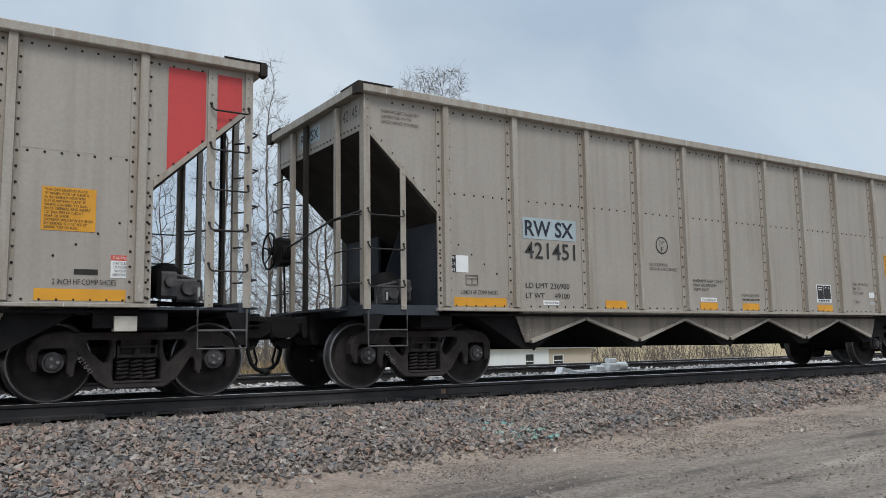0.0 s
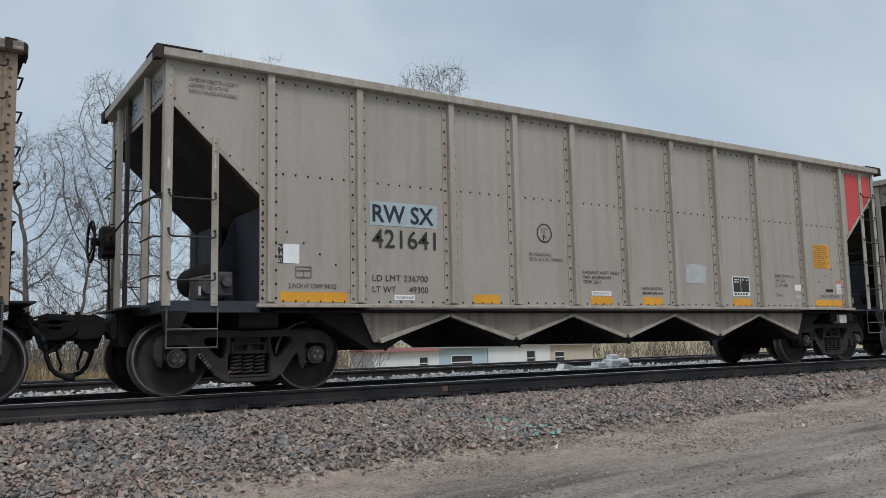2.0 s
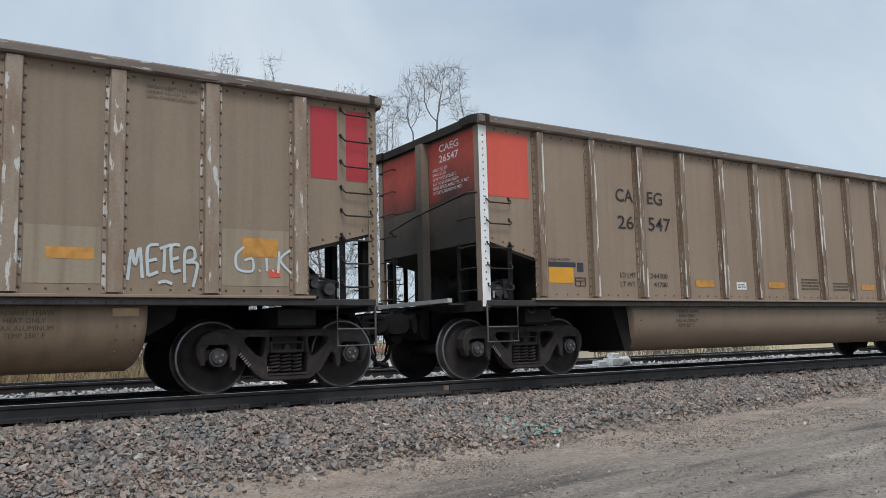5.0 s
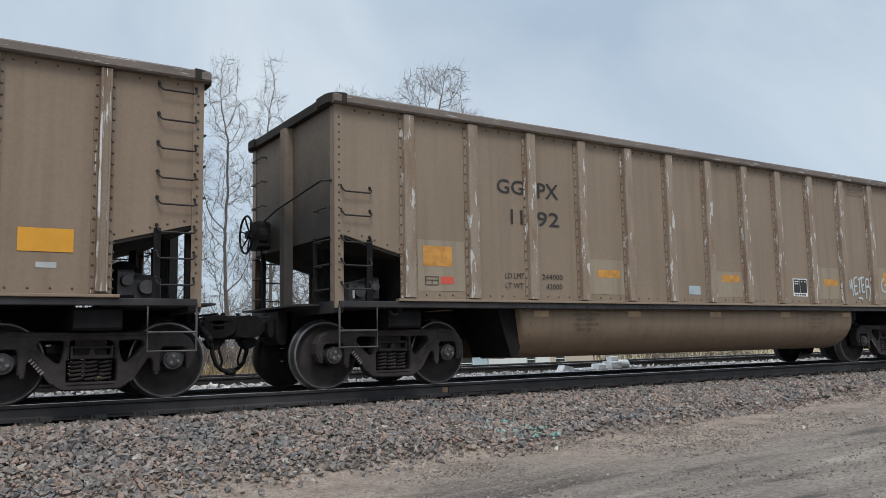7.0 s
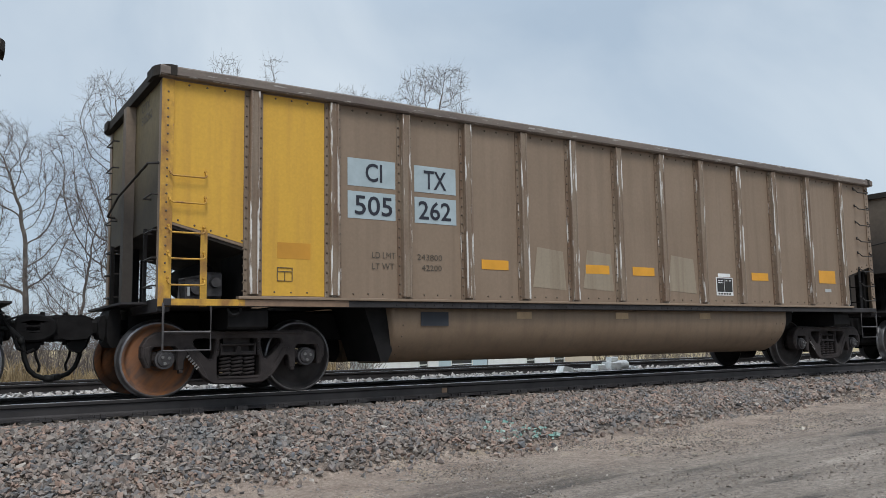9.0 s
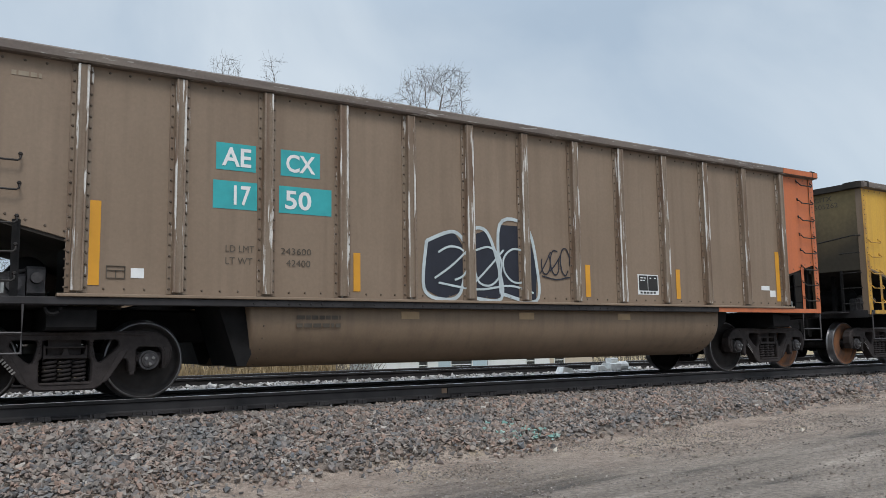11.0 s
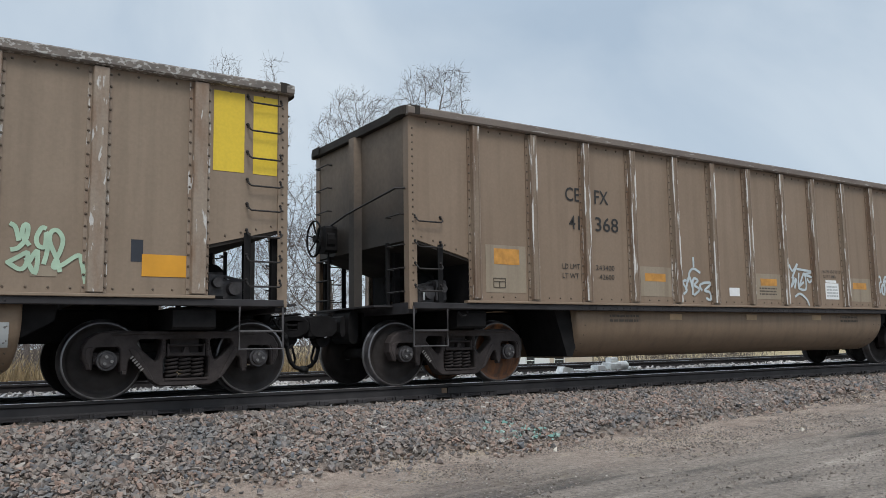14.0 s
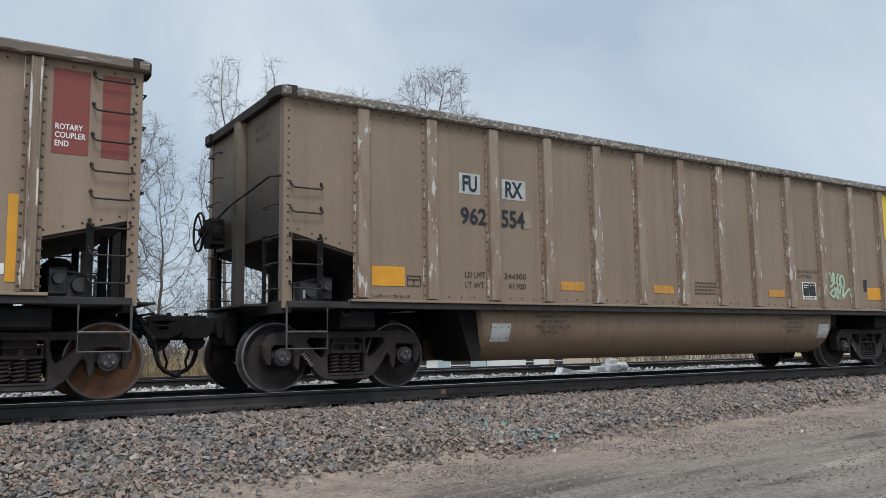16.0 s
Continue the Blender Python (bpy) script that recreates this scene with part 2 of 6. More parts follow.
M["stone_pale"] = per_island("pale_ballast_stone", [(0.0, (0.3, 0.285, 0.275)), (0.4, (0.48, 0.45, 0.43)), (0.8, (0.6, 0.57, 0.55)), (1.0, (0.74, 0.72, 0.7))])
M["stone_green"] = per_island("green_painted_stone", [(0.0, (0.16, 0.3, 0.27)), (1.0, (0.3, 0.4, 0.36))], 0.9, 25.0)
M["pale_stone"] = plain("pale_stone", (0.6, 0.55, 0.48), 0.9)
M["rust_spot"] = plain("worn_brown_metal", (0.2, 0.13, 0.085), 0.6)
M["deck"] = plain("dark_grey_deck", (0.034, 0.032, 0.034), 0.75, 0, 0.35, 3.0, gloss=0.3)
M["red_corner"] = weathered("red_corner_paint", (0.5, 0.045, 0.045), (0.36, 0.04, 0.04), 0.5, 0.3, 0.12)
M["amber_faded"] = plain("faded_amber_tape", (0.47, 0.225, 0.045), 0.55, 0, 0.25, 9.0)
M["belly"] = weathered("sooty_brown_belly", (0.195, 0.137, 0.09), (0.11, 0.073, 0.048), 0.62, 0.5, 0.25)
M["amber_dark"] = plain("aged_amber_tape", (0.5, 0.235, 0.02), 0.5, 0, 0.12, 3.0)
# darker stone tones for the bed between the near rails
M["stone_dark"] = per_island("dark_ballast_stone", [(0.0, (0.05, 0.047, 0.045)), (0.5, (0.1, 0.092, 0.085)), (1.0, (0.17, 0.155, 0.14))])
M["rivet_tan"] = plain("brown_rivet", (0.105, 0.078, 0.056), 0.6, 0.0, 0.35, 30.0)
M["pebble"] = per_island("road_pebble", [(0.0, (0.14, 0.12, 0.105)), (0.4, (0.29, 0.245, 0.21)), (0.7, (0.23, 0.21, 0.195)), (0.95, (0.34, 0.3, 0.265)), (1.0, (0.46, 0.42, 0.38))])
M["grass"] = per_island("dry_grass", [(0.0, (0.24, 0.18, 0.10)), (0.5, (0.36, 0.28, 0.165)), (1.0, (0.2, 0.145, 0.085))], 0.9, 4.0)
M["wall_white"] = weathered("white_siding", (0.62, 0.66, 0.68), (0.5, 0.52, 0.52), 0.7, 0.3, 0.1)
M["wall_blue"] = weathered("pale_blue_siding", (0.36, 0.47, 0.54), (0.3, 0.38, 0.42), 0.7, 0.3, 0.1)
M["wall_tan"] = weathered("tan_siding", (0.45, 0.4, 0.33), (0.36, 0.32, 0.27), 0.7, 0.3, 0.1)
M["roof"] = plain("grey_roofing", (0.12, 0.115, 0.11), 0.85, 0, 0.3, 3.0)
M["bright_metal"] = plain("dull_bright_metal", (0.5, 0.46, 0.4), 0.45, 0.5, 0.3, 3.0)
M["worn_bar"] = plain("worn_steel_bar", (0.085, 0.08, 0.082), 0.5, 0.2, 0.5, 4.0)
M["tape_tan"] = plain("dusty_tan_tape", (0.36, 0.25, 0.14), 0.55, 0, 0.2)
M["pane"] = plain("dark_window_glass", (0.03, 0.035, 0.04), 0.1, 0, 0.1)


def ground_material():
    """Earth by region: worn road grey, pinkish dirt verge, gravel bed, dry field beyond the tracks."""
    m, ns, ls, b = material("bare_ground", 0.95)
    co, sep = ns.new("ShaderNodeTexCoord"), ns.new("ShaderNodeSeparateXYZ")
    ls.new(co.outputs["Object"], sep.inputs[0])
    wob = ns.new("ShaderNodeMath")
    wob.operation = "MULTIPLY_ADD"
    wob.inputs[1].default_value = 2.6
    ls.new(noise_at(ns, ls, 0.45, 5), wob.inputs[0])
    ls.new(sep.outputs["Y"], wob.inputs[2])

    def step(lo, hi):
        r = ns.new("ShaderNodeMapRange")
        r.inputs["From Min"].default_value, r.inputs["From Max"].default_value = lo, hi
        ls.new(wob.outputs[0], r.inputs["Value"])
        return r.outputs["Result"]

    n1 = noise_at(ns, ls, 85, 6, rough=0.75)
    n2 = noise_at(ns, ls, 1.5, 7, (0.22, 1.5, 1), rough=0.6)
    n3 = noise_at(ns, ls, 20, 4, rough=0.6)
    road = ramp(ns, ls, n2, [(0.36, (0.115, 0.1, 0.09)), (0.44, (0.23, 0.197, 0.168)), (0.58, (0.3, 0.255, 0.217)), (0.67, (0.42, 0.36, 0.31))])
    verge = ramp(ns, ls, noise_at(ns, ls, 2.2, 6), [(0.3, (0.25, 0.195, 0.16)), (0.46, (0.36, 0.285, 0.235)), (0.6, (0.42, 0.34, 0.28)), (0.72, (0.38, 0.30, 0.2)), (0.85, (0.3, 0.255, 0.21))])
    bed = (0.06, 0.055, 0.05)
    field = ramp(ns, ls, noise_at(ns, ls, 1.5, 5), [(0.3, (0.25, 0.19, 0.10)), (0.7, (0.40, 0.32, 0.18))])
    c = mixed(ns, ls, step(7.3, 8.9), road, verge)
    c = mixed(ns, ls, step(9.6, 10.1), c, bed)
    c = mixed(ns, ls, step(20.5, 21.5), c, field)
    f = ramp(ns, ls, n1, [(0.25, grey(0.45)), (0.5, grey(1.0)), (0.75, grey(1.55))])
    g = ramp(ns, ls, n3, [(0.32, grey(0.66)), (0.5, grey(1.0)), (0.7, grey(1.28))])
    c = mixed(ns, ls, 1.0, c, g, "MULTIPLY")
    ls.new(mixed(ns, ls, 1.0, c, f, "MULTIPLY"), b.inputs["Base Color"])
    bumped(ns, ls, b, n1, 0.8, 0.04)
    return m


M["ground"] = ground_material()


# ---- mesh helpers ----
class Shape:
    """Gathers vertices and faces of one mesh."""

    def __init__(self):
        self.v, self.f, self.mi, self.slot = [], [], [], 0

    def add(self, verts, faces):
        n = len(self.v)
        self.v += [tuple(p) for p in verts]
        self.f += [tuple(n + i for i in f) for f in faces]
        self.mi += [self.slot] * len(faces)
        return self

    def prism(self, profile, axis, a, b):
        """A closed outline swept from a to b: (y, z) along x, (x, z) along y, (x, y) along z."""
        area = sum(p[0] * q[1] - q[0] * p[1] for p, q in zip(profile, profile[1:] + profile[:1]))
        if area < 0:
            profile = profile[::-1]
        n = len(profile)

        def at(p, d):
            return {"x": (d, p[0], p[1]), "y": (p[0], d, p[1]), "z": (p[0], p[1], d)}[axis]

        verts = [at(p, a) for p in profile] + [at(p, b) for p in profile]
        sides = [(i, (i + 1) % n, n + (i + 1) % n, n + i) for i in range(n)]
        caps = [tuple(range(n))[::-1], tuple(range(n, 2 * n))]
        faces = sides + caps
        if (axis == "y") != (b < a):
            faces = [f[::-1] for f in faces]
        return self.add(verts, faces)

    def slab(self, outer, holes, y0, y1, e=0.012):
        """A cast plate from an outline (x, z) with holes, its front edge at y0 chamfered."""
        def turned(loop, ccw):
            area = sum(p[0] * q[1] - q[0] * p[1] for p, q in zip(loop, loop[1:] + loop[:1]))
            return loop if (area > 0) == ccw else loop[::-1]

        loops = [turned(list(outer), True)] + [turned(list(h), False) for h in holes]
        inner = []
        for loop in loops:
            n, ring = len(loop), []
            for i, p in enumerate(loop):
                a, b = Vector(loop[i - 1]), Vector(loop[(i + 1) % n])
                d = (b - a).normalized()
                ring.append((p[0] - d.y * e, p[1] + d.x * e))
            inner.append(ring)
        verts = [(x, y0, z) for r in inner for x, z in r] + [(x, y0 + e, z) for r in loops for x, z in r] + [(x, y1, z) for r in loops for x, z in r]
        total = sum(len(r) for r in loops)
        faces, start = [], 0
        for r in loops:
            n = len(r)
            for i in range(n):
                a, b = start + i, start + (i + 1) % n
                faces += [(a, total + a, total + b, b), (total + a, 2 * total + a, 2 * total + b, total + b)]
            start += n
        flat = [p for r in loops for p in r]
        for t in geometry.tessellate_polygon([[Vector((x, z, 0)) for x, z in r] for r in loops]):
            p, q, r = (flat[i] for i in t)
            if (q[0] - p[0]) * (r[1] - p[1]) - (r[0] - p[0]) * (q[1] - p[1]) < 0:
                t = t[::-1]
            faces += [tuple(t), tuple(2 * total + i for i in t[::-1])]
        return self.add(verts, faces)

    def box(self, x0, x1, y0, y1, z0, z1, bevel=0.0):
        if bevel:
            e = bevel
            return self.prism([(y0 + e, z0), (y1 - e, z0), (y1, z0 + e), (y1, z1 - e), (y1 - e, z1), (y0 + e, z1), (y0, z1 - e), (y0, z0 + e)], "x", x0, x1)
        return self.prism([(y0, z0), (y1, z0), (y1, z1), (y0, z1)], "x", x0, x1)

    def tube(self, points, r, n=6, closed=False):
        """A round bar along the points."""
        pts = [Vector(p) for p in points]
        k, verts, faces = len(pts), [], []
        for i, p in enumerate(pts):
            a = pts[i - 1] if i or closed else p
            b = pts[(i + 1) % k] if i < k - 1 or closed else p
            d = (b - a).normalized()
            up = Vector((0, 0, 1)) if abs(d.z) < 0.9 else Vector((1, 0, 0))
            s = d.cross(up).normalized()
            t = s.cross(d)
            verts += [p + r * (math.cos(2 * math.pi * j / n) * s + math.sin(2 * math.pi * j / n) * t) for j in range(n)]
        for i in range(k if closed else k - 1):
            j0, j1 = i * n, ((i + 1) % k) * n
            faces += [(j0 + j, j0 + (j + 1) % n, j1 + (j + 1) % n, j1 + j) for j in range(n)]
        if not closed:
            faces += [tuple(range(n))[::-1], tuple(range((k - 1) * n, k * n))]
        return self.add(verts, faces)

    def lathe(self, profile, axis="y", n=32, centre=(0, 0, 0)):
        """(along, radius) pairs turned round an axis."""
        verts, faces, k = [], [], len(profile)
        for i in range(n):
            c, s = math.cos(2 * math.pi * i / n), math.sin(2 * math.pi * i / n)
            for a, r in profile:
                p = {"y": (r * c, a, r * s), "x": (a, r * c, r * s), "z": (r * c, r * s, a)}[axis]
                verts.append((p[0] + centre[0], p[1] + centre[1], p[2] + centre[2]))
        for i in range(n):
            for j in range(k - 1):
                a, b = i * k + j, ((i + 1) % n) * k + j
                faces.append((a, b, b + 1, a + 1))
        return self.add(verts, faces)

    def rivet(self, x, y, z, r=0.016, out=(0, -1, 0)):
        """A low six-sided dome on a face that looks along out."""
        o = Vector(out)
        s = o.cross(Vector((0, 0, 1))).normalized()
        t = s.cross(o)
        p = Vector((x, y, z))
        ring = [p + r * (math.cos(j * math.pi / 3) * s + math.sin(j * math.pi / 3) * t) for j in range(6)]
        top = [p + o * r * 0.8 + 0.55 * r * (math.cos(j * math.pi / 3) * s + math.sin(j * math.pi / 3) * t) for j in range(6)]
        faces = [(j, (j + 1) % 6, 6 + (j + 1) % 6, 6 + j) for j in range(6)] + [tuple(range(6, 12))]
        return self.add(ring + top, faces)

    def mesh(self, name, *mats):
        me = bpy.data.meshes.new(name)
        me.from_pydata(self.v, [], self.f)
        for m in mats:
            me.materials.append(M[m])
        if len(mats) > 1:
            me.polygons.foreach_set("material_index", self.mi)
        me.update()
        return me


def soften(pts, k=0.22):
    """Cut the corners of an outline once."""
    out = []
    for p, q in zip(pts, pts[1:] + pts[:1]):
        out += [(p[0] + (q[0] - p[0]) * k, p[1] + (q[1] - p[1]) * k), (q[0] + (p[0] - q[0]) * k, q[1] + (p[1] - q[1]) * k)]
    return out


def smooth(me):
    me.polygons.foreach_set("use_smooth", [True] * len(me.polygons))
    return me


def part(name, shape, mats, parent, label="", at=None):
    me = shape if isinstance(shape, bpy.types.Mesh) else shape.mesh(name, *((mats,) if isinstance(mats, str) else mats))
    ob = new(name, me)
    ob.parent = parent
    if at is not None:
        ob.matrix_basis = at
    return tagged(ob, label)


def thing(name, label, category, group="", kind=""):
    return tagged(new(name), label, category, group, kind)


TURN = pose(0, 0, 0, 0, 0, 180)
MIRROR = Matrix.Diagonal((-1, 1, 1, 1))


# ---- the ground and the tracks ----
def lift(x):
    """The dirt road climbs gently along the track."""
    return -0.86 + 0.034 * max(-12.0, min(x - 2.7, 13.0))


def toe(x):
    return 7.95 + 0.03 * max(-5.0, min(x - 2.7, 12.0))


def ground_z(x, y):
    base = lift(x)
    if y <= toe(x):
        return base
    if y <= 9.45:
        k = (y - toe(x)) / (9.45 - toe(x))
        return base + k * (-0.268 - base)
    if y <= 19.2:
        return -0.268 + 0.066 * max(0.0, min(1.0, (y - 12.8) / 1.2))
    k = min(1.0, (y - 19.2) / 16.0)
    return -0.202 - 1.85 * k * k * (3 - 2 * k)


def build_ground():
    xs = [-3000, -900, -300, -120, -60, -30, -16] + [-10 + 0.5 * i for i in range(101)] + [44, 52, 64, 90, 150, 300, 900, 3000]
    ys = [-3000, -800, -200, -60, -20, -8, -3] + [0.4 * i for i in range(18)] + [7.3 + 0.1 * i for i in range(24)] + [9.8, 10.5, 11.5, 12.7, 12.9, 13.5, 14.1, 14.3, 15, 16, 17, 18, 19.2] + [20 + i for i in range(17)] + [40, 48, 60, 90, 150, 300, 900, 3000]
    verts = []
    for y in ys:
        for x in xs:
            z = ground_z(x, y)
            if -12 < x < 45 and -3 < y < 9:
                z += 0.025 * noise.noise((x * 0.7, y * 1.1, 0)) + 0.012 * noise.noise((x * 2.3, y * 3.1, 4))
            verts.append((x, y, z))
    n = len(xs)
    faces = [(j * n + i, j * n + i + 1, (j + 1) * n + i + 1, (j + 1) * n + i) for j in range(len(ys) - 1) for i in range(n - 1)]
    s = Shape().add(verts, faces)
    tagged(new("ground", smooth(s.mesh("ground", "ground"))), "bare dirt road, gravel bed and dry field beyond the tracks", "ground", kind="structure")


build_ground()

RAIL_PROFILE = [(-0.075, -0.186), (0.075, -0.186), (0.075, -0.174), (0.022, -0.155), (0.009, -0.135), (0.009, -0.052), (0.034, -0.036), (0.037, -0.008), (0.030, -0.0015), (-0.030, -0.0015), (-0.037, -0.008), (-0.034, -0.036), (-0.009, -0.052), (-0.009, -0.135), (-0.022, -0.155), (-0.075, -0.174)]


def build_track(name, yc, label, x0, x1, near):
    """Two rails with a polished running band, timber ties, tie plates and rail anchors."""
    track = thing(name, label, "railway track", kind="structure")
    for side in (-1, 1):
        y = yc + side * 0.755
        rail = part("rail", Shape().prism([(y + p[0], p[1]) for p in RAIL_PROFILE], "x", x0, x1), "rail", track)
        part("running_band", Shape().box(x0, x1, y - 0.033, y + 0.033, -0.0014, 0.0022), "railhead", rail, "polished rail head")
        if near and side < 0:
            for bx in (7.05, 40.0):
                if bx < 10:
                    part("rust_spot", Shape().box(bx - 0.55, bx - 0.46, y - 0.0125, y - 0.0095, -0.13, -0.06), "rust_spot", rail, "bright brown worn spot on the web")
                part("joint_bar", Shape().box(bx - 0.45, bx + 0.45, y - 0.03, y - 0.0095, -0.15, -0.055, 0.01), "rail", rail)
    tie_me = Shape().box(-0.115, 0.115, -1.3, 1.3, -0.36, -0.197, 0.012).mesh("tie", "tie")
    fit = Shape()
    for side in (-0.755, 0.755):
        fit.box(-0.1, 0.1, side - 0.19, side + 0.19, -0.1965, -0.187)
        for dx in (-0.06, 0.06):
            for dy in (-0.095, 0.095):
                fit.box(dx - 0.014, dx + 0.014, side + dy - 0.018, side + dy + 0.018, -0.187, -0.150)
        for dx in (0.12, 0.185):
            fit.box(dx - 0.022, dx + 0.022, side - 0.098, side + 0.098, -0.225, -0.166, 0.008)
            fit.box(dx - 0.03, dx + 0.03, side - 0.115, side - 0.08, -0.205, -0.145, 0.008)
    fit_me = fit.mesh("tie_plate", "rail")
    k = 0
    x = -9.0
    while x < 75:
        tie = part("tie", tie_me, "tie", track, at=pose(x, yc, 0, 0, 0, 1.5 * math.sin(k * 7.3)))
        part("tie_plate", fit_me, "rail", tie, "dark steel plates and anchors")
        x += 0.56 + 0.015 * math.sin(k * 3.1)
        k += 1


build_track("near_track", YC, "dark steel rails on timber ties in crushed-stone ballast", -120, 400, True)
build_track("far_track", 16.65, "second railway track with dark rails in pale ballast", -120, 400, False)


def stones(name, label, mat, spots, size_lo, size_hi, flat=0.7, seed=3):
    """Many broken stones in one mesh: sharp-edged lumps of eight facets."""
    rng = np.random.default_rng(seed)
    base = np.array([(1, 0, 0), (-1, 0, 0), (0, 1, 0), (0, -1, 0), (0, 0, 1), (0, 0, -1)], float)
    tri = np.array([(0, 2, 4), (2, 1, 4), (1, 3, 4), (3, 0, 4), (2, 0, 5), (1, 2, 5), (3, 1, 5), (0, 3, 5)])
    n = len(spots)
    v = base[None] + rng.uniform(-0.45, 0.45, (n, 6, 3))
    v = v * rng.uniform(0.62, 1.4, (n, 1, 3))
    q = rng.normal(size=(n, 4))
    q /= np.linalg.norm(q, axis=1, keepdims=True)
    w, x, y, z = q.T
    rot = np.stack([1 - 2 * (y * y + z * z), 2 * (x * y - z * w), 2 * (x * z + y * w), 2 * (x * y + z * w), 1 - 2 * (x * x + z * z), 2 * (y * z - x * w), 2 * (x * z - y * w), 2 * (y * z + x * w), 1 - 2 * (x * x + y * y)], 1).reshape(n, 3, 3)
    v = np.einsum("nij,nkj->nki", rot, v)
    s = rng.uniform(size_lo, size_hi, (n, 1, 1))
    v = v * s * np.array([1, 1, flat]) + spots[:, None, :]
    faces = (tri[None] + 6 * np.arange(n)[:, None, None]).reshape(-1, 3)
    me = bpy.data.meshes.new(name)
    me.vertices.add(n * 6)
    me.vertices.foreach_set("co", v.astype(np.float32).ravel())
    me.loops.add(len(faces) * 3)
    me.loops.foreach_set("vertex_index", faces.astype(np.int32).ravel())
    me.polygons.add(len(faces))
    me.polygons.foreach_set("loop_start", np.arange(0, len(faces) * 3, 3, dtype=np.int32))
    me.polygons.foreach_set("use_smooth", np.zeros(len(faces), bool))
    me.update(calc_edges=True)
    me.materials.append(M[mat])
    return tagged(new(name, me), label, "gravel", kind="stuff")


def scatter(n, x0, x1, y0, y1, keep=None, up=0.0, seed=1):
    rng = np.random.default_rng(seed)
    pts = []
    for x, y, u in zip(rng.uniform(x0, x1, n), rng.uniform(y0, y1, n), rng.uniform(0, 1, n)):
        if keep is None or u < keep(x, y):
            pts.append((x, y, ground_z(x, y) + up * rng.uniform(0, 1) * (0.75 if 9.85 < y < 10.2 else 1.0)))
    return np.array(pts)


def shoulder(x, y):
    edge = 8.24 + 0.02 * x + 0.3 * noise.noise((x * 0.9, 3.0, 0)) + 0.12 * noise.noise((x * 3.1, 7.0, 0))
    return 1.0 if y > edge + 0.1 else max(0.0, min(1.0, (y - edge + 0.7) / 0.9)) ** 3 * 0.75


stones("ballast_stones", "crushed grey and pink stone ballast beside the rail", "stone", scatter(60000, -2, 13, 7.2, 10.1, shoulder, 0.055, 1), 0.017, 0.043, 0.85, 11)
stones("ballast_stones", "crushed grey and pink stone ballast along the track", "stone", scatter(34000, 13, 45, 7.5, 10.1, shoulder, 0.05, 2), 0.022, 0.052, 0.85, 12)
stones("ballast_stones", "dark stone ballast between the rails", "stone_dark", scatter(9000, -4, 40, 10.25, 12.5, None, 0.05, 3), 0.03, 0.06, 0.85, 13)
stones("ballast_stones", "pale stone ballast of the second track", "stone_pale", scatter(21000, -2, 60, 12.4, 19.4, None, 0.055, 4), 0.035, 0.07, 0.85, 14)
stones("road_gravel", "loose small gravel on the dirt road", "pebble", scatter(60000, 0, 20, 3.6, 8.7, lambda x, y: 0.32 + 0.68 * max(0, min(1, (y - 6.0) / 1.7)), 0.004, 5), 0.0045, 0.017, 0.7, 15)
stones("road_gravel", "stray ballast stones on the dirt verge", "stone", scatter(700, 0, 24, 4.5, 8.3, lambda x, y: max(0.04, (y - 5) / 3.3) ** 2, 0.004, 6), 0.014, 0.032, 0.7, 16)

_rng = np.random.default_rng(9)
_spots = [(6.75 + _rng.normal(0, 0.3), 8.42 + _rng.normal(0, 0.16)) for _ in range(45)]
stones("painted_stones", "ballast stones with greenish paint on them", "stone_green", np.array([(x, y, ground_z(x, y) + 0.045) for x, y in _spots]), 0.02, 0.045, 0.8, 17)
_spots = [(6.55, 7.75), (9.8, 6.62), (5.9, 8.0)]
stones("pale_stones", "pale stray stones on the dirt", "pale_stone", np.array([(x, y, ground_z(x, y) + 0.02) for x, y in _spots]), 0.03, 0.036, 0.8, 18)


# ---- beyond the tracks ----
def limb_mesh(name, segs, mat, sides):
    """Tapered bars (start, end, radii) joined into one mesh."""
    a = np.array([s[0] for s in segs]); b = np.array([s[1] for s in segs])
    ra = np.array([s[2] for s in segs]); rb = np.array([s[3] for s in segs])
    d = b - a
    d /= np.linalg.norm(d, axis=1, keepdims=True) + 1e-9
    up = np.where(np.abs(d[:, 2:3]) < 0.9, np.array([[0, 0, 1.0]]), np.array([[1.0, 0, 0]]))
    s = np.cross(d, up)
    s /= np.linalg.norm(s, axis=1, keepdims=True)
    t = np.cross(s, d)
    ang = 2 * np.pi * np.arange(sides) / sides
    ring = np.cos(ang)[None, :, None] * s[:, None] + np.sin(ang)[None, :, None] * t[:, None]
    v = np.concatenate([a[:, None] + ring * ra[:, None, None], b[:, None] + ring * rb[:, None, None]], 1).reshape(-1, 3)
    j = np.arange(sides)
    quad = np.stack([j, (j + 1) % sides, sides + (j + 1) % sides, sides + j], 1)
    f = (quad[None] + 2 * sides * np.arange(len(segs))[:, None, None]).reshape(-1, 4)
    me = bpy.data.meshes.new(name)
    me.from_pydata(v.tolist(), [], f.tolist())
    me.materials.append(M[mat])
    return me


